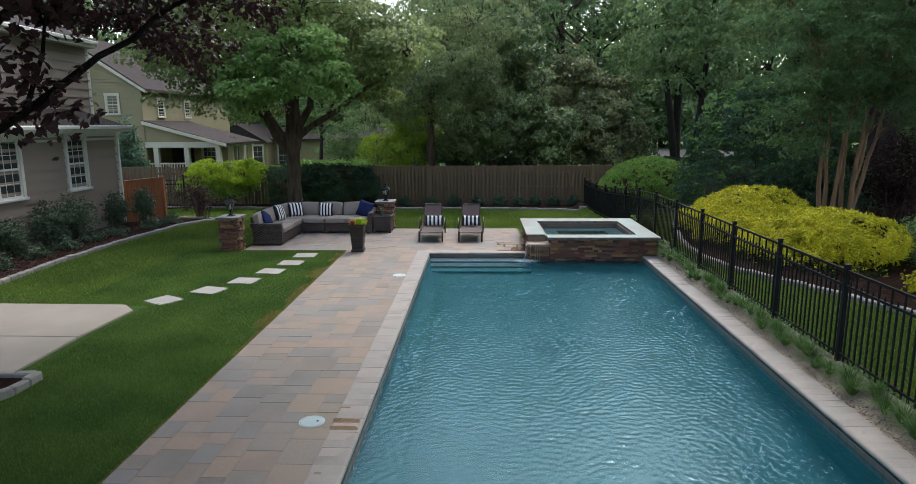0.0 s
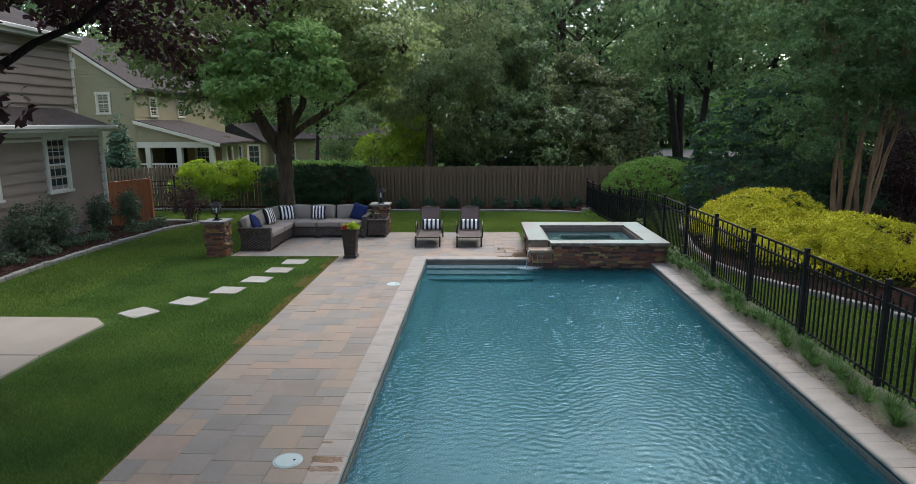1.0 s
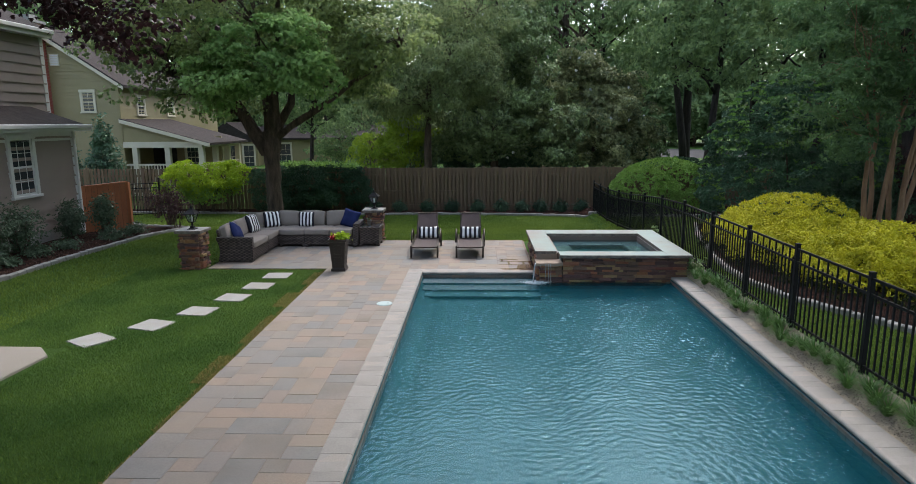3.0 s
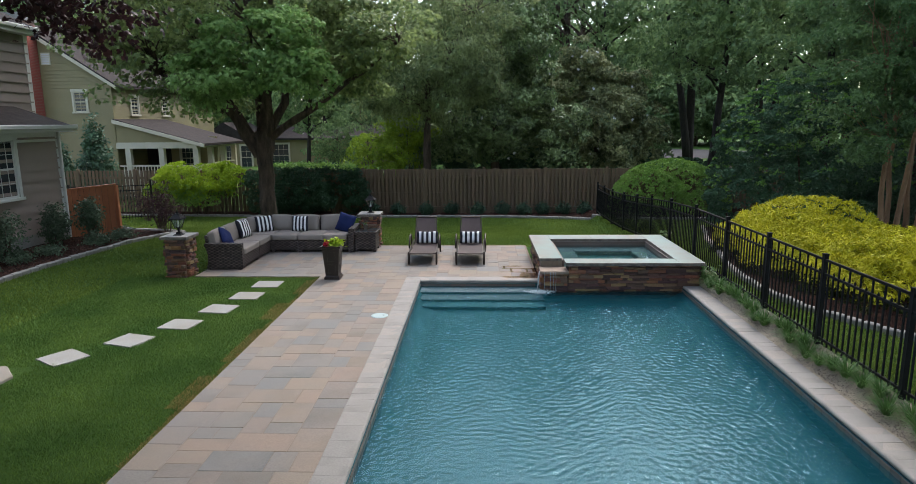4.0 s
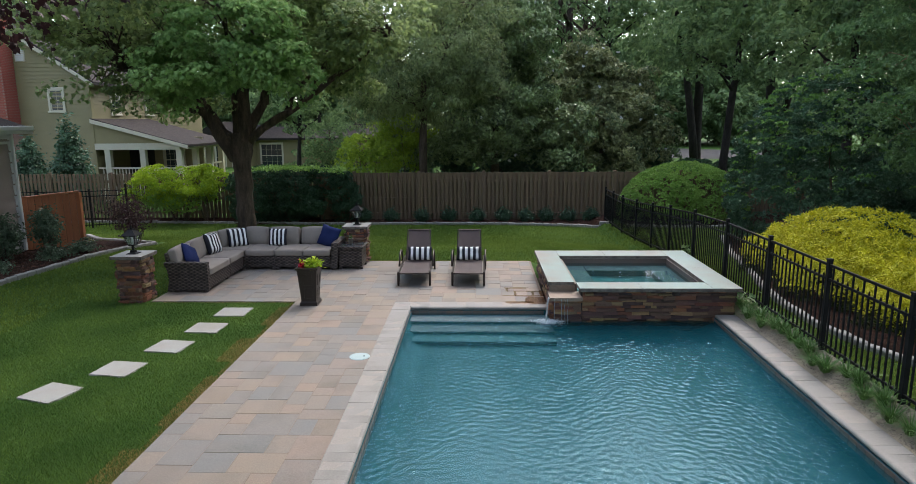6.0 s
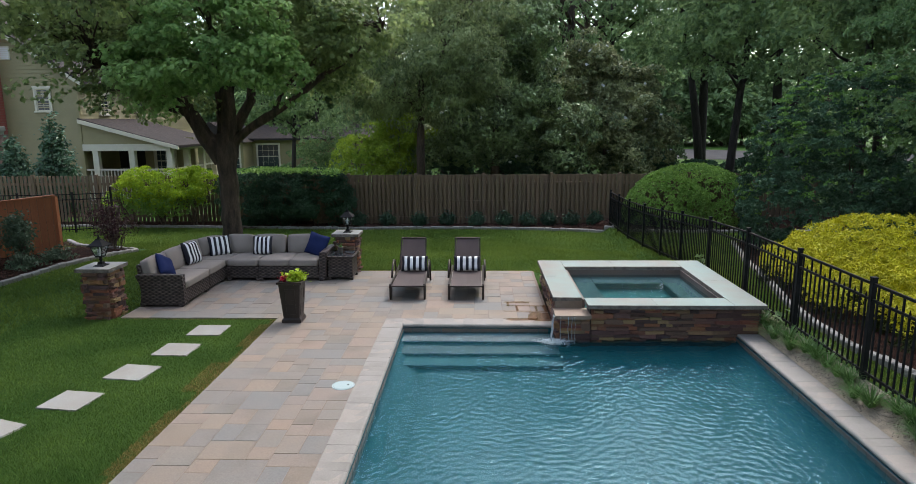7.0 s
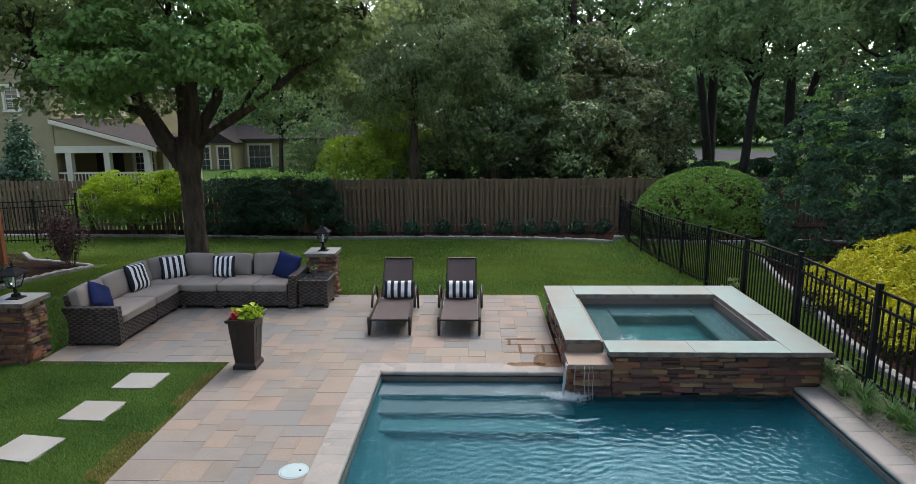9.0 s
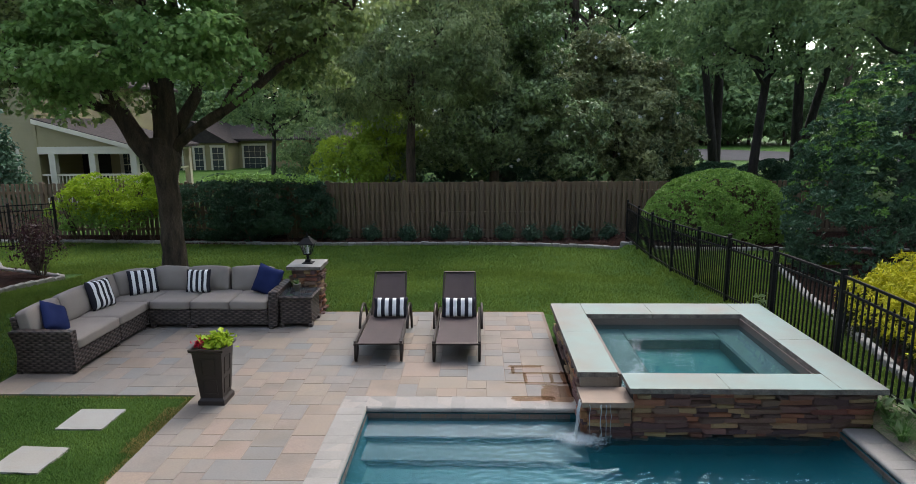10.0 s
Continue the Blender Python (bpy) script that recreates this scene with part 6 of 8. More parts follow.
link("inner_foliage", sprays("inner_foliage", cq, cd, 4, 0.075, 0.4, M["clipped"], rm), mound, "deeper green inner foliage")
shrub("holly_tree", (9.75, 22.3, -0.5), "large dense dark green holly", [(0, 0, 1.5, 2.75, 2.7, 2.3), (-0.1, 0, 2.9, 2.35, 2.3, 1.75), (0.2, 0, 0.9, 2.8, 2.7, 1.6), (-0.4, -0.2, 3.6, 1.5, 1.4, 1.2)], 850, 23, 0.13, 0.082, "holly", 20, 0.28, 0.3, shell=0.95, rough=0.03, category="tree", stems=3, lump=0.21, squash=0.45, spray=5)
# the lowest blobs and the heart leaf paint the shade under the skirt
shrub("golden_shrub", (7.45, 16.0, 0.12), "spreading golden-yellow cypress shrub in two rounded masses", [(-0.2, 1.0, 0.45, 1.45, 1.65, 0.74), (-0.55, 0.6, 0.38, 1.2, 1.4, 0.58), (-0.1, -0.8, 0.36, 1.35, 1.3, 0.52), (0.05, -2.6, 0.44, 1.25, 1.3, 0.62), (-0.45, -2.3, 0.36, 1.1, 1.2, 0.5), (-0.35, -2.4, 0.26, 1.55, 1.5, 0.38), (-0.95, 0.9, 0.28, 1.22, 1.7, 0.38), (-0.8, -0.8, 0.26, 1.45, 1.5, 0.38), (-0.4, -2.4, 0.03, 1.7, 1.45, 0.24), (-0.95, 0.9, 0.03, 1.25, 1.7, 0.28), (-0.8, -0.8, 0.03, 1.6, 1.5, 0.26), (-0.6, -3.2, 0.02, 1.2, 1.2, 0.2)], 6400, 6, 0.06, 0.10, "gold", 21, 0.10, 0.6, shell=0.93, rough=0.06, stems=8, lump=0.06, squash=0.7, spray=3, heart=("cypressshade", 0.19, 0.05))
holly = bpy.data.objects["holly_tree"]
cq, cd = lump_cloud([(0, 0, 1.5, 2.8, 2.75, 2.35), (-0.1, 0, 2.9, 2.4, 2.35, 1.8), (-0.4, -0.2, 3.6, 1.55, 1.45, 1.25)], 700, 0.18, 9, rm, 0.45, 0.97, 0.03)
# only upward-facing points high on the crown get the brighter leaf
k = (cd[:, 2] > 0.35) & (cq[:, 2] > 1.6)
link("young_growth", sprays("young_growth", cq[k], cd[k], 5, 0.07, 0.3, M["hollytip"], rm), holly, "brighter green leaves on upward-facing tips")
cm_pts = []
for k, (dx, dy, tx, ty) in enumerate(((-0.3, 0, -0.75, -0.2), (-0.16, 0.1, -0.2, 0.3), (-0.08, -0.1, 0.15, -0.4), (0.3, 0.05, 0.4, 0.3), (0.4, -0.05, 0.95, -0.3), (0.52, 0.1, 1.5, 0.1), (0.36, -0.12, 0.6, -0.5))):
    cm_pts.append((bend((dx, dy, -0.1), (tx, ty, 4.2), 0.2, 7, rg, 0.06), [0.085, 0.068, 0.06, 0.053, 0.045, 0.036, 0.027, 0.018]))
tree("crape_myrtle_tree", (10.15, 18.6, 0.0), "multi-stemmed tree with smooth tan bark", None, cm_pts,
     [(0.2, 0, 5.2, 2.8, 2.4, 1.5), (-1.6, 0.0, 3.6, 1.3, 1.2, 0.7), (-1.3, -0.6, 2.5, 0.8, 0.7, 0.4), (-0.5, -0.5, 3.1, 1.0, 0.9, 0.4), (1.1, -0.4, 3.3, 0.9, 0.9, 0.4), (1.8, -0.4, 4.2, 1.7, 1.6, 0.9), (-0.6, -0.4, 4.2, 1.6, 1.2, 0.6), (0.5, 0.8, 6.2, 2.4, 2.2, 1.4)], 330, 34, 0.2, 0.10, "myrtle", "tanbark", 22, 0.25, 0.4, 0.5, 0.35, 90, 0.015, fork=(0.3, 0, 2.6), lump=0.42, squash=0.4, spray=4, hang=0.2)
shrub("purple_shrub", (13.0, 20.4, -0.2), "dark purple-leaved shrub in the mulch bed", [(0, 0, 1.7, 1.2, 1.1, 1.35)], 260, 20, 0.15, 0.055, "purple", 23, shell=0.3, rough=0.3, stems=10)
shrub("fern_clump", (9.35, 12.9, 0.14), "feathery green fern-like clump", [(0, 0, 0.4, 0.8, 0.8, 0.55)], 260, 18, 0.1, 0.055, "spike", 24, 0.18, 0.5, shell=0.3, rough=0.3)

ribbon("woodland_bed", [(9.6, 19.6), (9.4, 24), (9.8, 31)], [(22, 15), (24, 24), (24, 34)], 0.03, M["mulch"], "brown leaf-strewn bed under the trees", "plant bed", 14, 10, 0.03)
shrub("dark_shrub", (12.6, 24.2, -0.5), "dense dark evergreen shrub under the trees", [(0, 0, 1.2, 1.7, 1.5, 1.5), (1.5, 0.4, 1.0, 1.3, 1.2, 1.2)], 420, 24, 0.15, 0.07, "holly", 26, 0.5, 0.3, shell=0.7, rough=0.15, stems=4)

# house bed
for i, (x, y, s, h) in enumerate(((-10.9, 12.6, 0.42, 0.95), (-10.95, 14.2, 0.4, 0.9), (-10.9, 15.5, 0.45, 1.1), (-10.85, 16.5, 0.48, 1.15), (-10.9, 18.5, 0.32, 0.95), (-10.4, 19.2, 0.28, 1.15))):
    shrub("foundation_shrub", (x, y, 0), "upright grey-green shrub against the house wall", [(0, 0, h * 0.55, s, s, h * 0.5)], 110, 18, 0.08, 0.042, "greyshrub", 40 + i, shell=0.3, rough=0.3, stems=8, group="shrubs along the house")
for i, (x, y) in enumerate(((-10.3, 12.9), (-10.35, 14.2), (-10.3, 15.2), (-10.25, 16.3), (-10.2, 17.2), (-9.9, 18.6), (-9.75, 19.5))):
    shrub("ground_cover", (x, y, 0), "low spreading green ground cover in the mulch", [(0, 0, 0.12, 0.33, 0.3, 0.16)], 44, 16, 0.06, 0.04, "greyshrub", 60 + i, shell=0.2, rough=0.3, stems=3, group="low plants in the house bed")
for i, (x, y, h) in enumerate(((-10.0, 22.1, 1.25), (-9.55, 21.6, 0.8), (-11.2, 23.6, 0.9))):
    shrub("red_leaf_shrub", (x, y, -0.1), "sparse shrub with dark red leaves and bare stems", [(0, 0, h * 0.65, 0.5, 0.5, h * 0.42)], 44, 9, 0.11, 0.04, "purple", 70 + i, shell=0.2, rough=0.35, stems=14, group="red-leaved shrubs")
for i, (x, y, h, w) in enumerate(((-17.3, 31.0, 3.9, 0.95), (-19.25, 31.3, 3.2, 0.8))):
    shrub("conical_evergreen", (x, y, -0.6), "narrow conical evergreen by the olive house", [(0, 0, h * 0.22, w, w, h * 0.22), (0, 0, h * 0.45, w * 0.75, w * 0.75, h * 0.25), (0, 0, h * 0.72, w * 0.42, w * 0.42, h * 0.28)], 420, 20, 0.12, 0.08, "holly", 80 + i, shell=0.6, rough=0.25, category="tree")


# broad-leaved clumps by the spa and low yellow plants past the fence
for i, (x, y) in enumerate(((4.22, 14.35), (4.26, 17.75))):
    shrub("hosta_clump", (x, y, 0.06), "pale green broad-leaved clump beside the spa", [(0, 0, 0.2, 0.16, 0.16, 0.22)], 14, 3, 0.06, 0.085, "hosta", 90 + i, 0.42, 0.5, shell=0.3, stems=0, group="clumps by the spa")
for i, (x, y) in enumerate(((7.45, 10.7), (8.1, 10.2), (7.9, 10.9))):
    shrub("yellow_plant", (x, y, 0.14), "low yellow-flowering plant in the mulch", [(0, 0, 0.2, 0.24, 0.22, 0.18)], 40, 14, 0.06, 0.04, "gold", 95 + i, shell=0.3, rough=0.3, stems=3, group="low yellow plants")


# liriope tufts beside the coping
def tuft_mesh(seed, n=130):
    rng = np.random.default_rng(seed)
    v, f = [], []
    for i in range(n):
        a = rng.uniform(0, 6.28)
        ln, lean = rng.uniform(0.15, 0.27), rng.uniform(0.35, 1.05)
        d = np.array((math.cos(a), math.sin(a), 0))
        s = np.array((-math.sin(a), math.cos(a), 0)) * 0.006
        base = d * rng.uniform(0, 0.04)
        for k in range(4):
            t = k / 3
            p = base + d * (ln * lean * t ** 1.3) + np.array((0, 0, ln * (t - 0.60 * lean * t * t)))
            w = 1 - 0.85 * t
            v += [p - s * w, p + s * w]
        o = len(v) - 8
        f += [(o + 2 * k, o + 2 * k + 1, o + 2 * k + 3, o + 2 * k + 2) for k in range(3)]
    return mesh_arrays("foliage", v, f, M["spike"])


tufts = [tuft_mesh(s) for s in (1, 2, 3, 4)]
rt = random.Random(9)
yy = 4.2
i = 0
while yy < 15.6:
    t = thing("liriope_clump", "green strap-leaved grass clump in the gravel", "ornamental grass", (tx := rt.uniform(4.12, 4.24), yy, lie(tx, yy) + 0.01), "clumps beside the pool", turn=rt.uniform(0, 360))
    o = link("foliage", tufts[i % 4], t)
    s = rt.uniform(1.0, 1.3)
    o.matrix_basis = Matrix.Diagonal((s, s, s, 1))
    yy += rt.uniform(0.21, 0.30)
    i += 1


# woodland beyond the fences
def wood_tree(kind, seed, h, trunk_r, crown, clumps, per, r, size, leaf, split=False, spray=3, bark="bark"):
    """A forest tree with a long bare stem, or two stems from the root when split."""
    rng = np.random.default_rng(seed)
    lean = rng.normal(0, 0.03, 2)
    tp = [(lean[0] * z, lean[1] * z, z) for z in np.linspace(-0.3, h * 0.85, 7)]
    limbs = []
    if split:
        limbs.append(([(0.12 * z + 0.010 * z * z, 0.03 * z, z) for z in np.linspace(0.3, h * 0.75, 8)], [trunk_r * 0.85 * (1 - 0.75 * j / 7) for j in range(8)]))
    for k in range(9):
        z = h * rng.uniform(0.3, 0.8)
        a = rng.uniform(0, 6.28)
        l = h * rng.uniform(0.12, 0.22)
        limbs.append((bend((lean[0] * z, lean[1] * z, z), (l * math.cos(a), l * math.sin(a), z + l * 0.6), 0.1, 4, rng), [trunk_r * 0.4 * (1 - 0.8 * j / 4) for j in range(5)]))
    return tree(kind, (0, 0, 0), "tall dark pine beyond the fence" if leaf == "pine" else "tall leafy woodland tree beyond the fence", (tp, [trunk_r * (1 - 0.75 * j / 6) for j in range(7)]), limbs, crown, clumps, per, 0.3, size, leaf, bark, seed, 0.3 if leaf != "pine" else 0.05, 0.4, 0.5, 0.4, 0, rough=0.35, lump=r, squash=0.38, spray=spray, hang=0.35)


def low_tree(kind, seed, h, trunk_r, crown, clumps, per, r, size):
    """A plainer tree for the far distance and for unseen spots behind the camera."""
    rng = np.random.default_rng(seed)
    tp = [(0.02 * z, 0.01 * z, z) for z in np.linspace(-0.3, h * 0.85, 5)]
    return tree(kind, (0, 0, 0), "tall plain leafy tree, distant or added out of view", (tp, [trunk_r * (1 - 0.18 * j) for j in range(5)]), [], crown, clumps, per, r, size, "wood", "bark", seed, 0.45, 0.4, 0.5, 0.3, 0, rough=0.35)


TALL = [(0, 0, 11.5, 4.2, 4.2, 4.0), (1.8, 0.5, 8.6, 3.0, 2.8, 1.8), (-2, -1, 9.4, 3, 3, 2.2), (0, 0, 14.5, 3, 3, 3)]
MID = [(0, 0, 9.0, 3.6, 3.6, 3.4), (1.8, 0.5, 6.4, 2.6, 2.4, 1.4), (-1.6, -1, 7.0, 2.8, 2.6, 1.7), (0.5, 0, 12, 2.4, 2.4, 2.4)]
BUSHY = [(0, 0, 3.6, 2.4, 2.4, 2.4), (1.2, 0.4, 2.2, 1.8, 1.6, 1.4), (-1.2, -0.4, 2.4, 1.8, 1.8, 1.5)]
protos = [
    wood_tree("broadleaf_tree", 101, 17, 0.30, TALL, 300, 15, 0.85, 0.27, "wood", True, bark="darktrunk"),
    wood_tree("broadleaf_tree", 102, 14, 0.22, MID, 270, 15, 0.75, 0.24, "wood", bark="darktrunk"),
    wood_tree("pine_tree", 103, 20, 0.28, [(0, 0, 15, 2.8, 2.8, 4.5), (1.2, 0, 11.5, 2.4, 2.2, 1.0), (-1.2, 0.6, 10, 2.2, 2.4, 0.8)], 150, 16, 0.7, 0.32, "pine", spray=6),
    wood_tree("understorey_tree", 104, 6.5, 0.10, BUSHY, 200, 15, 0.5, 0.19, "wood"),
    low_tree("broadleaf_tree", 106, 17, 0.28, TALL, 260, 16, 0.42, 0.25),
    low_tree("broadleaf_tree", 107, 14, 0.22, MID, 240, 16, 0.4, 0.24),
    low_tree("far_thicket", 105, 6.5, 0.10, [(0, 0, 3.4, 2.4, 2.4, 2.6), (1.2, 0.4, 1.8, 1.9, 1.6, 1.4), (-1.2, -0.4, 2.0, 1.9, 1.8, 1.5)], 170, 14, 0.34, 0.22),
]
# unseen trees added behind the camera and over the pool's near end, for shade
SPOTS = [(4, -3.6, -4.0, 1.0), (4, 4.8, -4.4, 1.0), (4, -10, -2.5, 1.0), (4, 11, 6.0, 1.0), (5, 11.5, -2, 1.1), (4, -4, -16, 1.1), (4, 8, -16, 1.1), (5, -16, -14, 1.1), (4, 22, 11, 1.2), (5, 18.5, 16.5, 1.3)]
# beyond the side bed and the holly; the first two, mostly unseen, darken reflections
SPOTS += [(0, 15.8, 19.5, 1.35), (0, 14.2, 12.5, 1.4), (0, 16.5, 27.0, 1.1), (1, 14.6, 30.5, 1.0), (0, 22, 27, 1.0), (3, 20.5, 22, 1.0), (3, 18.5, 30, 1.1), (3, 26, 33, 1.1), (0, 23, 34, 1.2)]
# grove before the street
SPOTS += [(0, 14.2, 47, 1.15), (1, 12.1, 37, 1.05), (0, 18.0, 45, 1.1), (1, 20.5, 39, 1.2), (0, 26, 42, 1.1), (2, 9.2, 60, 1.35), (2, 10.6, 59, 1.25), (2, 6.5, 52, 1.3), (2, 4.0, 56, 1.4), (1, 9.5, 50, 1.0), (1, 8.5, 68, 1.35), (0, 5.5, 74, 1.2), (3, 3.2, 40, 1.25), (3, 9.0, 41, 0.7), (0, 1.5, 47, 1.0), (1, -1.5, 42, 1.0), (3, -1, 40, 1.3), (3, 5.5, 45, 1.3)]
# behind the neighbouring houses
SPOTS += [(1, -9.5, 37.5, 0.62), (3, -8.6, 41, 0.7), (1, -16, 70, 1.2), (1, -2.5, 50, 1.0), (2, -2, 60, 1.1), (0, -25, 53, 1.2), (0, -22, 72, 1.3), (5, -19, 76, 1.2), (4, -31, 46, 1.2), (5, -28, 60, 1.2), (4, -32, 28, 1.1), (3, -11.5, 64, 1.0)]
SPOTS += [(6, 20 + 3.3 * k, 93 + 1.5 * (k % 3), 2.0 + 0.3 * (k % 2)) for k in range(-1, 7)] + [(6, 17 + 3.6 * k, 108, 3.0) for k in range(7)] + [(6, 24, 50, 0.7), (3, 22.5, 48, 0.8)]
SPOTS += [(5, 11, 98, 1.2), (4, 30, 62, 1.3), (4, 1, 72, 1.3), (4, -20, 82, 1.3), (5, 33, 30, 1.1), (4, 42, 48, 1.3), (5, -40, 62, 1.4), (4, 56, 70, 1.5), (5, 24, 100, 1.4), (4, 33, 104, 1.4), (5, 3, 88, 1.4), (4, -28, 84, 1.5), (5, 46, 96, 1.5), (4, 70, 95, 1.6), (5, -55, 50, 1.5)]
FAR = random.Random(21)
SPOTS += [(6, -38 + 3.1 * k + FAR.uniform(-1, 1), FAR.uniform(96, 112) if 3 < k * 3.1 - 38 < 44 else FAR.uniform(74, 100), FAR.uniform(1.5, 2.3)) for k in range(38)]
for i, (k, x, y, s) in enumerate(SPOTS):
    m = pose(x, y, -0.6, 0, 0, 67 * i)
    protos[k].scale = (s, s, s)
    copy_thing(protos[k], m)
for p in protos:
    for o in (*p.children_recursive, p):
        bpy.data.objects.remove(o)


# grass blades
def grass(name, rects, density, h, w, seed, skip, leaf="blade"):
    rng = np.random.default_rng(seed)
    cs = []
    for xa, xb, ya, yb in rects:
        n = int((xb - xa) * (yb - ya) * density)
        cs.append(np.stack([rng.uniform(xa, xb, n), rng.uniform(ya, yb, n)], 1))
    c = np.concatenate(cs)
    c = c[~skip(c[:, 0], c[:, 1])]
    n = len(c)
    z = np.array([lie(x, y) for x, y in c])
    a, l = rng.uniform(0, 6.28, n), rng.uniform(0.5, 1.2, n) * h
    d = np.stack([np.cos(a), np.sin(a)], 1)
    v = np.empty((n, 3, 3))
    v[:, 0, :2], v[:, 1, :2] = c + d * w, c - d * w
    v[:, 0, 2] = v[:, 1, 2] = z - 0.002
    v[:, 2, :2] = c + rng.normal(0, 0.5, (n, 2)) * l[:, None]
    v[:, 2, 2] = z + l
    ob = link(name, mesh_arrays(name, v.reshape(-1, 3), np.arange(3 * n).reshape(n, 3), M[leaf]))
    return tagged(ob, "short mown green grass blades", "grass", kind="stuff")


def not_lawn(x, y):
    bed = x < np.interp(y, [p[1] for p in BED_W], [p[0] for p in BED_W]) + 0.03
    bed &= y < 22.3
    walkc = (x < -5.72) & (y > 7.1) & (y < 10.35) & ~((x > -6.0) & (y > 10.1) & (x - y > -15.95))
    plant = (x < -5.35) & (y < 7.25) & (y > 4.4)
    pat = (x > -3.28) & (y < 15.2) & (x < 4.05) | (x > -5.9) & (x < 1.1) & (y > 15.17) & (y < 18.5)
    sp = (x > 1.0) & (x < 4.42) & (y < 17.45)
    strip = (x > 4.0) & (x < 4.42) & (y < 17.6)
    back = y > np.interp(x, [p[0] for p in BED_N], [p[1] for p in BED_N]) - 0.02
    edge = np.interp(y, [p[1] for p in BED_E], [p[0] for p in BED_E])
    east = (x > edge - 0.03) & (y < 23.5) & (y > 7.2)
    st = np.zeros(len(x), bool)
    for sx, sy, _ in STONES:
        st |= (np.abs(x - sx) < 0.26) & (np.abs(y - sy) < 0.26)
    return bed | walkc | plant | pat | sp | strip | (back & (x < 4.8)) | east | st


grass("lawn_grass", [(-7.2, -3.27, 4.4, 15.3)], 3400, 0.034, 0.004, 1, not_lawn)
grass("lawn_grass", [(-9, 4.7, 18.4, 23)], 1700, 0.038, 0.007, 2, not_lawn, "litblade")
grass("lawn_grass", [(-12, -7.2, 8, 24), (-7.2, -5.8, 15.2, 20)], 1500, 0.045, 0.007, 6, not_lawn, "litblade")
grass("lawn_grass", [(4.4, 7.6, 6.5, 23)], 2300, 0.045, 0.011, 5, not_lawn, "litblade")
grass("lawn_grass", [(-17, 4.8, 22, 27.7), (4.8, 9, 18, 26)], 900, 0.055, 0.009, 3, not_lawn, "litblade")
grass("dry_lawn_edge", [(-3.31, -3.275, 4.5, 9.5), (-3.50, -3.275, 9.2, 10.1), (-3.44, -3.275, 10.6, 11.9), (-3.55, -3.275, 12.4, 13.3), (-3.46, -3.275, 13.9, 14.9), (-3.34, -3.275, 8.0, 15.1), (-5.6, -3.3, 15.14, 15.17), (-5.6, 1.0, 18.5, 18.56)], 7500, 0.026, 0.005, 4, not_lawn, "straw")


# loose stones and bark chips
def pebbles(name, parent_label, rect, n, size, material, seed, category, slant=0.0):
    rng = np.random.default_rng(seed)
    c = np.stack([rng.uniform(rect[0], rect[1], n), rng.uniform(rect[2], rect[3], n)], 1)
    c[:, 0] += slant * (c[:, 1] - rect[3]) * (rect[1] - c[:, 0]) / (rect[1] - rect[0])
    z = np.array([lie(x, y) for x, y in c]) + rect[4]
    s = rng.uniform(0.5, 1.3, (n, 3)) * size * (1, 1, 0.7)
    v = np.empty((n, 6, 3))
    for k, d in enumerate(((1, 0, 0), (-1, 0, 0), (0, 1, 0), (0, -1, 0), (0, 0, 1), (0, 0, -1))):
        v[:, k, :2] = c
        v[:, k, 2] = z
        v[:, k] += np.array(d) * s + rng.normal(0, size * 0.25, (n, 3))
    o = (np.arange(n) * 6)[:, None]
    f = np.concatenate([o + np.array(q) for q in ((0, 2, 4), (2, 1, 4), (1, 3, 4), (3, 0, 4), (2, 0, 5), (1, 2, 5), (3, 1, 5), (0, 3, 5))])
    return tagged(link(name, mesh_arrays(name, v.reshape(-1, 3), f, material)), parent_label, category, kind="stuff")


PEB = surf("pebble", (0.36, 0.31, 0.25), (0.21, 0.18, 0.15), 20, 60, 0.85, 0.2, vary=0.8, fleck=0.2, island=True)
CHIP = surf("bark_chip", (0.09, 0.038, 0.024), (0.03, 0.017, 0.012), 20, 60, 0.95, 0.2, vary=0.8, fleck=0.2, island=True)
pebbles("gravel", "loose pale pea gravel beside the coping", (4.075, 4.36, 4.0, 14.5, 0.022), 8000, 0.012, PEB, 1, "gravel", SKEW)
pebbles("bark_mulch", "loose dark bark chips in the fence bed", (-9, 4.6, 27.3, 28.2, 0.045), 4500, 0.028, CHIP, 2, "mulch")
pebbles("bark_mulch", "loose dark bark chips in the house bed", (-11.3, -9.65, 11.5, 20.3, 0.04), 5500, 0.024, CHIP, 3, "mulch")


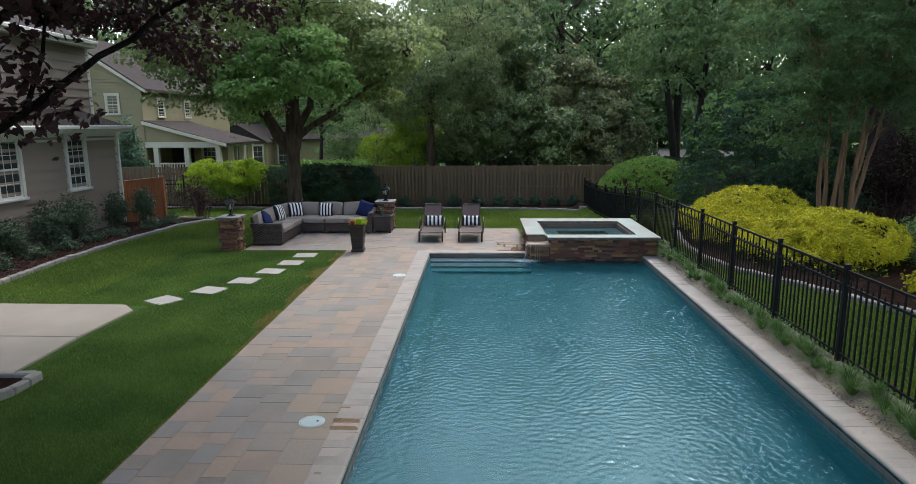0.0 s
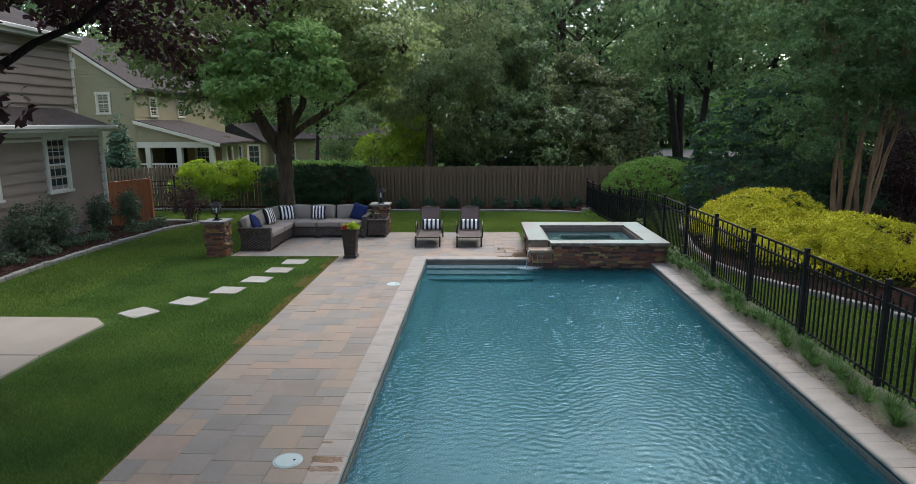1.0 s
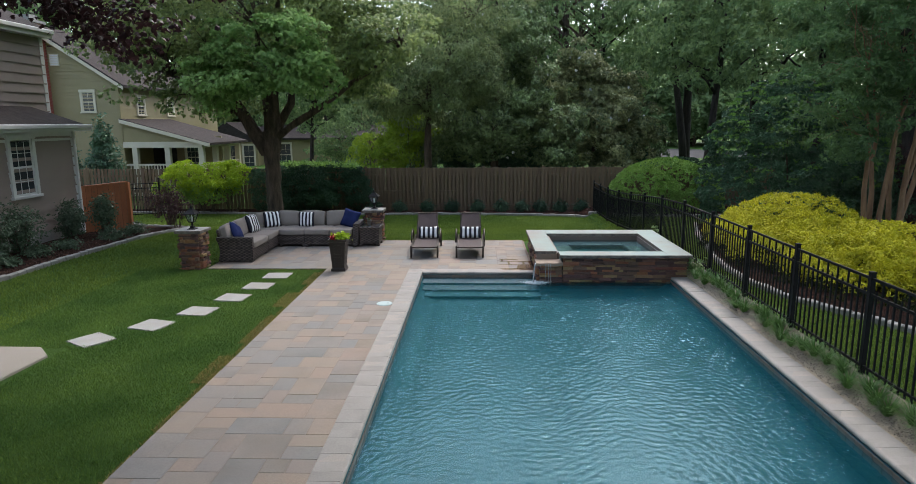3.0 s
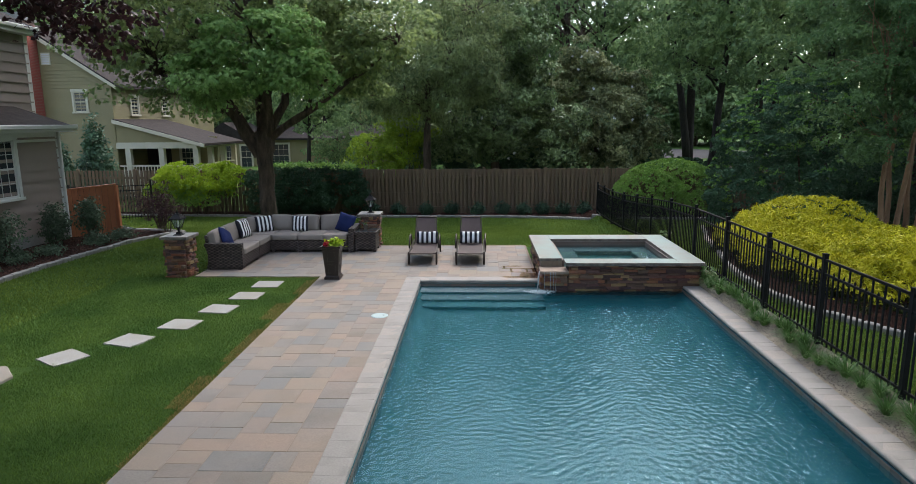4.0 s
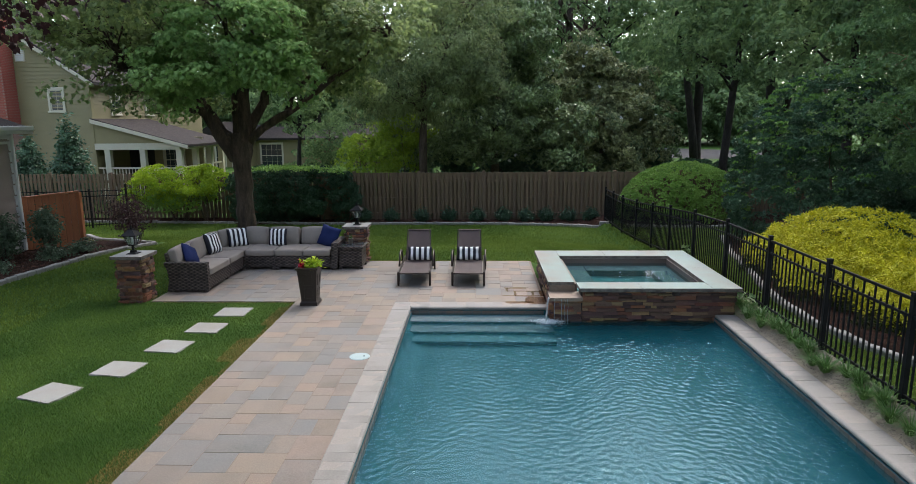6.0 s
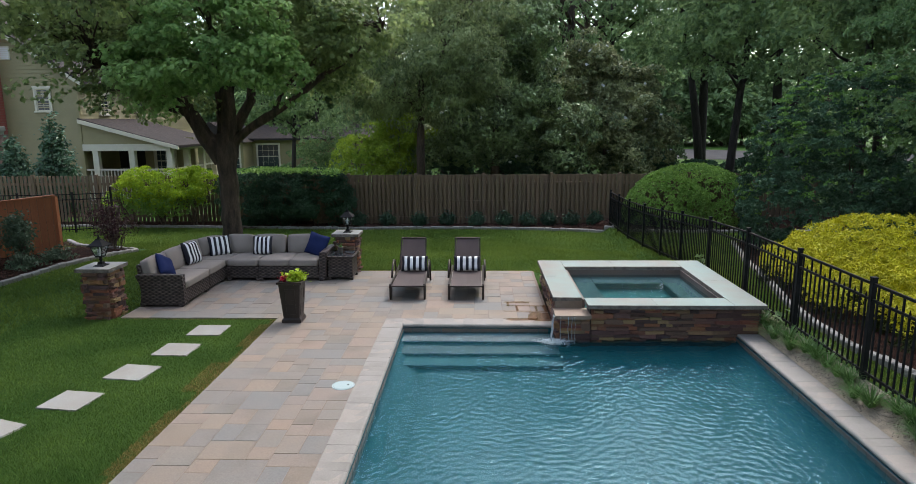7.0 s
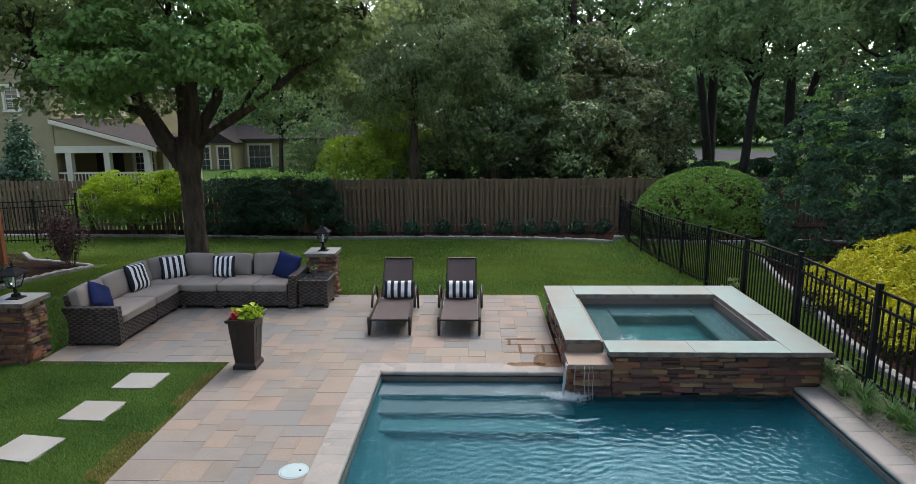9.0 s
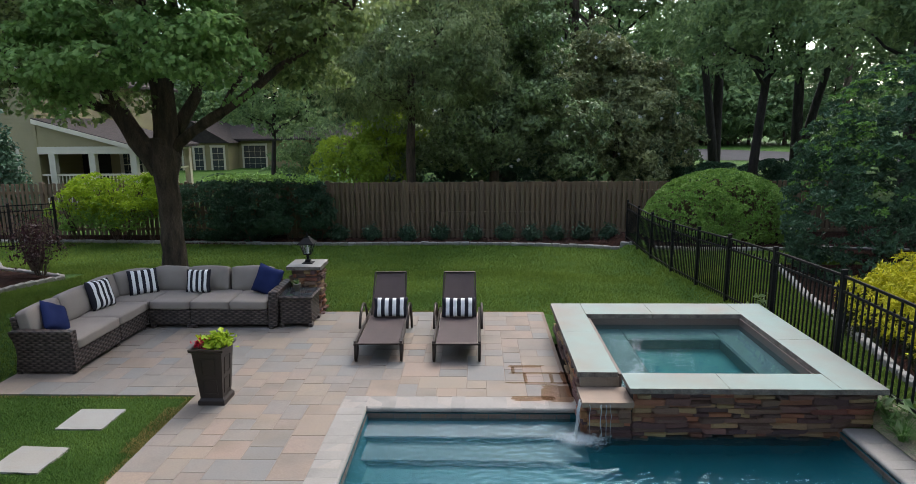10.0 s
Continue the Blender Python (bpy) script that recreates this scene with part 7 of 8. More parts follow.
# ---- patio furniture ----
def wicker_mat(name, a, b):
    """Flat woven strands: staggered short bars with dark gaps."""
    m = surf(name, a, b, 14, 60, 0.5, 0.0, fleck=0.3)
    nt, n = m.node_tree, m.node_tree.nodes
    L = nt.links.new
    bsdf = n["Principled BSDF"]
    co = n.new("ShaderNodeTexCoord")
    sp = n.new("ShaderNodeSeparateXYZ")
    ad = n.new("ShaderNodeMath")
    cb = n.new("ShaderNodeCombineXYZ")
    L(co.outputs["Object"], sp.inputs[0])
    L(sp.outputs[0], ad.inputs[0]), L(sp.outputs[1], ad.inputs[1])
    L(ad.outputs[0], cb.inputs[0]), L(sp.outputs[2], cb.inputs[1])

    def op(kind, x, y=None, clamp=False):
        q = n.new("ShaderNodeMath")
        q.operation, q.use_clamp = kind, clamp
        for k, w in enumerate((x, y)):
            if w is None:
                continue
            if isinstance(w, (int, float)):
                q.inputs[k].default_value = w
            else:
                L(w, q.inputs[k])
        return q.outputs[0]

    # strands cross over and under: a lens-shaped bulge, shifted by half a step from row to row
    row = op("DIVIDE", sp.outputs[2], 0.031)
    odd = op("MULTIPLY", op("FLOOR", row), math.pi)
    wave = op("SINE", op("ADD", op("MULTIPLY", ad.outputs[0], 2 * math.pi / 0.115), odd))
    over = op("POWER", op("MULTIPLY_ADD", wave, 0.5), 0.7)
    over.node.inputs[0].links[0].from_node.inputs[2].default_value = 0.5
    prof = op("POWER", op("ABSOLUTE", op("SINE", op("MULTIPLY", row, math.pi))), 0.6)
    bulge = op("MULTIPLY", over, prof)
    br = n.new("ShaderNodeMapRange")
    br.inputs[3].default_value, br.inputs[4].default_value = 0.14, 1.0
    L(bulge, br.inputs[0])
    src = bsdf.inputs["Base Color"].links[0].from_socket
    mx = n.new("ShaderNodeMix")
    mx.data_type, mx.blend_type = "RGBA", "MULTIPLY"
    mx.inputs[0].default_value = 1
    L(src, mx.inputs[6]), L(br.outputs[0], mx.inputs[7]), L(mx.outputs[2], bsdf.inputs["Base Color"])
    bp = n.new("ShaderNodeBump")
    bp.inputs["Strength"].default_value, bp.inputs["Distance"].default_value = 0.9, 0.012
    L(br.outputs[0], bp.inputs["Height"]), L(bp.outputs[0], bsdf.inputs["Normal"])
    return m


WICKER = wicker_mat("woven_brown_wicker", (0.052, 0.038, 0.034), (0.140, 0.108, 0.097))


def puff(w, d, h, r=0.05, bulge=0.02, cuts=7, seed=0):
    """A soft cushion: rounded edges, bulging faces, slight creases; centred, resting on z = 0."""
    b = bmesh.new()
    bmesh.ops.create_cube(b, size=2)
    bmesh.ops.subdivide_edges(b, edges=b.edges[:], cuts=cuts, use_grid_fill=True)
    half = Vector((w / 2, d / 2, h / 2))
    for v in b.verts:
        p = Vector((v.co.x * half.x, v.co.y * half.y, v.co.z * half.z))
        inner = Vector([max(-(half[k] - r), min(half[k] - r, p[k])) for k in range(3)])
        o = p - inner
        if o.length > 1e-6:
            p = inner + o.normalized() * r
        u = v.co
        p.z += math.copysign(bulge, u.z) * (1 - u.x ** 2) * (1 - u.y ** 2) if abs(u.z) > 0.99 else 0
        p.y += math.copysign(bulge, u.y) * (1 - u.x ** 2) * (1 - u.z ** 2) if abs(u.y) > 0.99 else 0
        p += Vector(noise.noise_vector(p * 5 + Vector((seed * 3.1, 0, 0)))) * 0.008
        p.z += h / 2
        v.co = p
    return b


def pillow_mesh(w, h, t, stripes, cols, seed):
    """A throw pillow in x and z with pinched corners; stripes: material per column."""
    n = cols if stripes else 14
    bm = bmesh.new()
    rows = 12
    sides = []
    for s in (-1, 1):
        g = []
        for j in range(rows + 1):
            row = []
            for i in range(n + 1):
                u, v = 2 * i / n - 1, 2 * j / rows - 1
                th = t / 2 * ((1 - u ** 4) * (1 - v ** 4)) ** 0.5
                ear = 1 - 0.07 * (1 - abs(u * v)) * max(abs(u), abs(v)) ** 3
                dn = noise.noise(Vector((u * 1.4 + seed, v * 1.4, s)))
                row.append(bm.verts.new((u * w / 2 * ear, s * th * (1 + 0.25 * dn), (v * ear + 1) * h / 2)))
            g.append(row)
        for j in range(rows):
            for i in range(n):
                q = (g[j][i], g[j][i + 1], g[j + 1][i + 1], g[j + 1][i])
                f = bm.faces.new(q if s < 0 else q[::-1])
                f.smooth = True
                f.material_index = stripes[i] if stripes else 0
        sides.append(g)
    bmesh.ops.remove_doubles(bm, verts=bm.verts[:], dist=1e-5)
    me = bpy.data.meshes.new("pillow_cover")
    bm.to_mesh(me)
    bm.free()
    return me


def pillow(at, w, h, t, m, stripes, label, seed, first="navy", group="throw pillows"):
    p = thing("throw_pillow", label, "pillow", (0, 0, 0), group)
    st = None
    if stripes:
        st = []
        for k in range(stripes):
            st += [k % 2] * 2
    me = pillow_mesh(w, h, t, st, stripes * 2 if stripes else 0, seed)
    me.materials.append(M[first])
    if stripes:
        me.materials.append(M["white"])
    link("cover", me, p)
    p.matrix_world = m
    return p


sofa = thing("sectional_sofa", "brown wicker corner sofa with taupe cushions on the patio", "sofa", (-5.86, 15.8, 0))
# bases
part("base", box(0.06, 0.79, 0.05, 1.06, 0.05, 0.29, 0.012), WICKER, sofa)
part("base", box(0.06, 0.79, 1.065, 1.80, 0.05, 0.29, 0.012), WICKER, sofa)
part("base", box(0.06, 0.80, 1.805, 2.66, 0.05, 0.29, 0.012), WICKER, sofa)
part("base", box(0.805, 1.45, 1.82, 2.64, 0.05, 0.29, 0.012), WICKER, sofa)
part("base", box(1.455, 2.66, 1.82, 2.64, 0.05, 0.29, 0.012), WICKER, sofa)


def slanted(xa, xb, ya, yb, z0, z1, dx, dy):
    b = box(xa, xb, ya, yb, z0, z1, 0.012)
    for v in b.verts:
        k = (v.co.z - z0) / (z1 - z0)
        v.co.x += dx * k
        v.co.y += dy * k
    return b


part("back_panel", slanted(0.06, 0.12, 0.05, 2.2, 0.10, 0.72, -0.08, 0.0), WICKER, sofa)
part("back_panel", slanted(0.55, 2.66, 2.58, 2.64, 0.10, 0.72, 0.0, 0.07), WICKER, sofa)
b = bmesh.new()
for z, o in ((0.10, 0.0), (0.72, 0.05)):
    for x, y in ((0.06 - o, 2.2), (0.12 - o, 2.2), (0.55, 2.58 + o), (0.55, 2.64 + o)):
        b.verts.new((x, y, z))
b.verts.ensure_lookup_table()
for f in ((0, 1, 5, 4), (1, 2, 6, 5), (2, 3, 7, 6), (3, 0, 4, 7), (4, 5, 6, 7), (3, 2, 1, 0)):
    b.faces.new([b.verts[i] for i in f])
bmesh.ops.recalc_face_normals(b, faces=b.faces)
part("back_panel", b, WICKER, sofa)
# arms: flared end panels
ab = bmesh.new()
rings = []
for z, dx, dy in ((0.03, -0.01, 0.0), (0.12, 0.012, -0.004), (0.22, 0.03, -0.006), (0.33, 0.03, -0.008), (0.44, 0.005, -0.014), (0.52, -0.03, -0.022), (0.555, -0.035, -0.024), (0.565, -0.02, -0.012)):
    k = 0.012 if z > 0.56 else 0.0
    rings.append([ab.verts.new(q) for q in ((0.03 + dx, dy, z), (0.80 - k, dy, z), (0.80 - k, 0.09 - k, z), (0.03 + dx, 0.09 - k, z))])
for lo, hi in zip(rings, rings[1:]):
    for k in range(4):
        ab.faces.new((lo[k], lo[(k + 1) % 4], hi[(k + 1) % 4], hi[k]))
ab.faces.new(rings[-1]), ab.faces.new(rings[0][::-1])
part("arm", ab, WICKER, sofa)
part("arm", slanted(2.66, 2.80, 1.80, 2.64, 0.03, 0.58, 0.03, 0.0), WICKER, sofa)
for x, y in ((0.06, 0.02), (0.72, 0.02), (0.72, 1.0), (0.72, 1.74), (0.85, 1.84), (1.42, 1.84), (1.5, 1.84), (2.7, 1.82), (2.7, 2.56), (0.1, 2.5)):
    part("leg", box(x - 0.03, x + 0.05, y - 0.03, y + 0.05, 0.0, 0.06, 0.008), WICKER, sofa)


def cushion(name, w, d, h, m, seed, r=0.045, bulge=0.02):
    o = part(name, puff(w, d, h, r, bulge, 7, seed), M["cushion"], sofa, smooth=True)
    o.matrix_basis = m
    return o


for i, (x, y, w, d) in enumerate(((0.47, 0.56, 0.70, 0.93), (0.47, 1.42, 0.70, 0.78), (0.47, 2.22, 0.70, 0.80), (1.13, 2.18, 0.62, 0.75), (1.76, 2.18, 0.62, 0.75), (2.36, 2.18, 0.58, 0.75))):
    cushion("seat_cushion", w, d, 0.145, pose(x, y, 0.29), i, 0.032, 0.008)
for i, (x, y, w, a) in enumerate(((0.17, 0.42, 0.66, 90), (0.17, 1.10, 0.68, 90), (0.17, 1.76, 0.62, 90))):
    cushion("back_cushion", w, 0.17, 0.38, pose(x, y, 0.42, 0, 0, a) @ pose(0, 0, 0, -12), 10 + i, 0.036, 0.02)
cushion("back_cushion", 0.56, 0.17, 0.38, pose(0.36, 2.30, 0.42, 0, 0, 45) @ pose(0, 0, 0, -10), 14, 0.036, 0.02)
for i, (x, w) in enumerate(((0.86, 0.56), (1.48, 0.66), (2.2, 0.68))):
    cushion("back_cushion", w, 0.17, 0.38, pose(x, 2.53, 0.42, -12, 0, 0), 16 + i, 0.036, 0.02)
STR = "black and white striped square throw pillow on the sofa"
pillow(0, 0.44, 0.44, 0.15, pose(-5.50, 17.25, 0.43, 0, 0, 78) @ pose(0, 0, 0, -18, 4, 0), 9, STR, 1, "black")
pillow(0, 0.44, 0.40, 0.14, pose(-5.30, 18.02, 0.43, 0, 0, 38) @ pose(0, 0, 0, -16, 0, 0), 9, STR, 2, "black")
pillow(0, 0.40, 0.38, 0.13, pose(-4.47, 18.09, 0.43, -15, 0, 0), 9, STR, 3, "black")
pillow(0, 0.42, 0.42, 0.15, pose(-5.47, 16.14, 0.45, 0, 0, 80) @ pose(0, 0, 0, -30, 28, 0), 0, "navy blue throw pillow leaning on the sofa arm", 4)
pillow(0, 0.46, 0.46, 0.15, pose(-3.40, 18.02, 0.43, -20, 14, -18), 0, "navy blue throw pillow in the sofa corner", 5)

# wicker end table with a pot
et = thing("end_table", "square brown wicker end table with a glass top", "side table", (-2.79, 17.93, 0))
part("body", slanted(-0.25, 0.25, -0.25, 0.25, 0.05, 0.47, 0, 0), WICKER, et)
part("top_frame", box(-0.285, 0.285, -0.285, 0.285, 0.45, 0.49, 0.008), WICKER, et)
part("glass_top", box(-0.25, 0.25, -0.25, 0.25, 0.491, 0.499, 0.002), M["pane"], et)
for sx in (-1, 1):
    for sy in (-1, 1):
        part("leg", box(sx * 0.22 - 0.04, sx * 0.22 + 0.04, sy * 0.22 - 0.04, sy * 0.22 + 0.04, 0, 0.06, 0.008), WICKER, et)
sp = thing("potted_succulent", "small grey-green succulent in a clay pot on the table", "potted plant", (-2.82, 17.95, 0.5))
part("pot", lathe([(0.04, 0), (0.058, 0.11), (0.062, 0.11), (0.062, 0.125), (0.05, 0.12)], 14), M["terracotta"], sp, smooth=True)
link("plant", tuft_mesh(31, 60), sp).matrix_basis = Matrix.Translation((0, 0, 0.1)) @ Matrix.Diagonal((0.5, 0.5, 0.62, 1))


# ---- stone pillars and lanterns ----
def pillar(at, label, seed, turn=0):
    p = thing("stone_pillar", label, "pillar", at, "stone pillars by the sofa")
    part("core", box(-0.185, 0.185, -0.185, 0.185, -0.15, 0.755), M["mortar"], p)
    for k, (a, c) in enumerate((((-0.19, -0.19), (0.19, -0.19)), ((0.19, -0.19), (0.19, 0.19)), ((0.19, 0.19), (-0.19, 0.19)), ((-0.19, 0.19), (-0.19, -0.19)))):
        ledge_wall(p, a, c, -0.1, 0.755, seed + k, 0.09, 0.28, (0.038, 0.075))
    part("cap", rough_slab(-0.28, 0.28, -0.28, 0.28, 0.765, 0.825, seed), M["flag"], p, "pale stone cap").data.materials.append(M["slabedge"])
    return p


pillar((-6.17, 15.37, 0), "short ledge stone pillar with a pale cap on the lawn", 50)
pillar((-2.79, 18.52, 0), "short ledge stone pillar with a pale cap behind the table", 60)


def lantern(at):
    l = thing("pillar_lantern", "black metal carriage lantern with clear glass on a pillar", "lantern", at, "pillar lanterns")
    part("base", frustum([(0.10, 0.10, 0), (0.10, 0.10, 0.012), (0.05, 0.05, 0.03), (0.04, 0.04, 0.07)]), M["iron"], l)
    part("stem", lathe([(0.03, 0.06), (0.022, 0.09), (0.035, 0.11), (0.02, 0.13), (0.05, 0.165)], 12), M["iron"], l, smooth=True)
    part("glass", frustum([(0.058, 0.058, 0.17), (0.112, 0.112, 0.345)]), M["lampglass"], l).visible_shadow = False
    part("bulb", lathe([(0.022, 0.17), (0.022, 0.27), (0.012, 0.30), (0.002, 0.32)], 10), M["white"], l, "white bulb", smooth=True)
    for sx in (-1, 1):
        for sy in (-1, 1):
            part("bar", rod((sx * 0.06, sy * 0.06, 0.165), (sx * 0.116, sy * 0.116, 0.35), 0.008, sides=5), M["iron"], l)
    part("bottom_ring", box(-0.065, 0.065, -0.065, 0.065, 0.155, 0.172), M["iron"], l)
    part("hood", frustum([(0.155, 0.155, 0.345), (0.15, 0.15, 0.36), (0.10, 0.10, 0.40), (0.045, 0.045, 0.45), (0.045, 0.045, 0.465)]), M["iron"], l)
    part("finial", lathe([(0.02, 0.46), (0.03, 0.48), (0.012, 0.50), (0.018, 0.515), (0.004, 0.54)], 10), M["iron"], l, smooth=True)
    l.scale = (0.86, 0.86, 0.95)
    return l


lantern((-6.17, 15.37, 0.825))
lantern((-2.78, 18.52, 0.825))


# ---- chaise longues ----
def chaise(at, turn, label):
    c = thing("sun_lounger", label, "sun lounger", at, "sun loungers by the pool", turn=turn)
    W = 0.30
    hinge, top, front, z = 1.22, (1.72, 0.80), 0.0, 0.26
    b = bmesh.new()
    n = 14
    prof = [(front + (hinge - front) * k / 8, z - 0.015 * math.sin(math.pi * k / 8)) for k in range(9)]
    part("seat_sling", _sheet(prof, W - 0.03, 0.014), M["sling"], c)
    d = (top[0] - hinge, top[1] - z)
    prof = [(hinge + d[0] * k / 8, z + d[1] * k / 8 - 0.0) for k in range(9)]
    part("back_sling", _sheet(prof, W - 0.055, 0.014, (0.03, 0.02)), M["sling"], c)
    part("headband", rod((-W + 0.06, top[0], top[1]), (W - 0.06, top[0], top[1]), 0.014), M["bronzemetal"], c)
    part("front_rail", rod((-W, front, z - 0.01), (W, front, z - 0.01), 0.015), M["bronzemetal"], c)
    for s in (-1, 1):
        x = s * W
        part("side_rail", box(x - 0.018, x + 0.018, front - 0.03, 1.62, z - 0.03, z + 0.01, 0.006), M["bronzemetal"], c)
        part("back_rail", rod((s * (W - 0.05), hinge, z), (s * (W - 0.06), top[0], top[1]), 0.013), M["bronzemetal"], c)
        lb = bmesh.new()
        pts = [(x, front, z + 0.03), (x, front, 0.06), (x, front + 0.015, 0.02), (x, front + 0.05, 0.014), (x, front + 0.10, 0.03), (x, front + 0.16, 0.12), (x, front + 0.2, z - 0.01)]
        tube(lb, pts, [0.02] * 7, 8)
        part("front_leg", lb, M["bronzemetal"], c, smooth=True)
        lb = bmesh.new()
        xo = x + s * 0.035
        pts = [(xo, 0.62, z - 0.01), (xo, 0.72, 0.40), (xo, 0.86, 0.48), (xo, 1.02, 0.50), (xo, 1.16, 0.46), (xo, 1.28, 0.32), (xo, 1.36, 0.15), (xo, 1.40, 0.01)]
        tube(lb, pts, [0.019] * 8, 8)
        part("arm", lb, M["bronzemetal"], c, smooth=True)
    return c


def _sheet(prof, half, th, taper=(0, 0)):
    b = bmesh.new()
    lo, hi = [], []
    n = len(prof)
    for k, (y, z) in enumerate(prof):
        h = half - taper[0] * k / n
        lo.append([b.verts.new((sx * h, y, z - th)) for sx in (-1, 0, 1)])
        hi.append([b.verts.new((sx * h, y + (0.004 if sx == 0 else 0), z - (0.012 if sx == 0 else 0))) for sx in (-1, 0, 1)])
    for k in range(n - 1):
        for i in range(2):
            b.faces.new((hi[k][i], hi[k][i + 1], hi[k + 1][i + 1], hi[k + 1][i]))
            b.faces.new((lo[k][i + 1], lo[k][i], lo[k + 1][i], lo[k + 1][i + 1]))
        b.faces.new((lo[k][0], hi[k][0], hi[k + 1][0], lo[k + 1][0]))
        b.faces.new((hi[k][2], lo[k][2], lo[k + 1][2], hi[k + 1][2]))
    b.faces.new((*lo[0], *hi[0][::-1])), b.faces.new((*hi[-1], *lo[-1][::-1]))
    bmesh.ops.recalc_face_normals(b, faces=b.faces)
    return b


for x, y, a in ((-1.29, 16.25, 1.5), (-0.26, 16.25, 0)):
    chaise((x, y, 0), a, "brown sling sun lounger with a dark bronze frame")
    pillow(0, 0.51, 0.29, 0.13, pose(x + (0.015 if x < -1 else 0), y + 1.13, 0.262, -24, 0, a), 9, "black and white striped lumbar pillow on the lounger", 8 + int(x * 3), "black", "lounger pillows")

# ---- tall planter ----
pt = thing("tall_planter", "tall tapered dark brown planter with lime and red plants", "planter", (-2.97, 15.08, 0), turn=0)
part("pot", frustum([(0.15, 0.15, 0), (0.15, 0.15, 0.05), (0.132, 0.132, 0.07), (0.126, 0.126, 0.08), (0.168, 0.168, 0.62), (0.192, 0.192, 0.635), (0.197, 0.197, 0.668), (0.17, 0.17, 0.668), (0.16, 0.16, 0.62)]), M["potmat"], pt)
for ang in (0, 90, 180, 270):
    for z0_, z1_ in ((0.12, 0.30), (0.35, 0.55)):
        b = bmesh.new()
        f0, f1 = 0.14 + 0.06 * (z0_ - 0.08) / 0.52, 0.14 + 0.06 * (z1_ - 0.08) / 0.52
        for (xa, xb_, za, zb) in ((-0.08, 0.08, z0_, z0_ + 0.012), (-0.08, 0.08, z1_ - 0.012, z1_), (-0.08, -0.068, z0_ + 0.012, z1_ - 0.012), (0.068, 0.08, z0_ + 0.012, z1_ - 0.012)):
            box(xa, xb_, -0.006, 0.01, za, zb, bm=b)
        for v in b.verts:
            v.co.y -= 0.126 + 0.042 * (v.co.z - 0.08) / 0.54
        part("panel_moulding", b, M["potmat"], pt).matrix_basis = pose(0, 0, 0, 0, 0, ang)
part("soil", box(-0.155, 0.155, -0.155, 0.155, 0.58, 0.605), M["mulch"], pt)
rng = np.random.default_rng(5)
c = rng.normal(0, 1, (240, 3)) * (0.07, 0.07, 0.038) + (0.055, 0.02, 0.705)
link("lime_foliage", leaves("lime_foliage", c, 0.05, M["lime"], rng, 0.6, 0.6), pt, "bright lime trailing leaves")
c = rng.normal(0, 1, (90, 3)) * (0.035, 0.035, 0.025) + (-0.10, -0.06, 0.705)
link("red_flower", leaves("red_flower", c, 0.028, M["red"], rng, 0.7, 0.6), pt, "bright red flower")

# ---- skimmer lids ----
for x, y in ((-1.75, 6.09), (-1.655, 12.57)):
    l = thing("skimmer_lid", "round pale blue-white skimmer lid set in the patio", "lid", (x, y, 0), "skimmer lids")
    part("rim", lathe([(0.135, -0.01), (0.135, 0.004), (0.13, 0.006), (0.122, 0.006), (0.122, 0.0)], 32), M["lid"], l)
    part("cover", lathe([(0.119, -0.01), (0.119, 0.006), (0.112, 0.009)], 32), M["lid"], l)
    # a dark disc painted in place of the shaded hole
    part("finger_hole", lathe([(0.012, 0.0), (0.012, 0.0125)], 10, at=(0.06, 0, 0)), M["dark"], l)

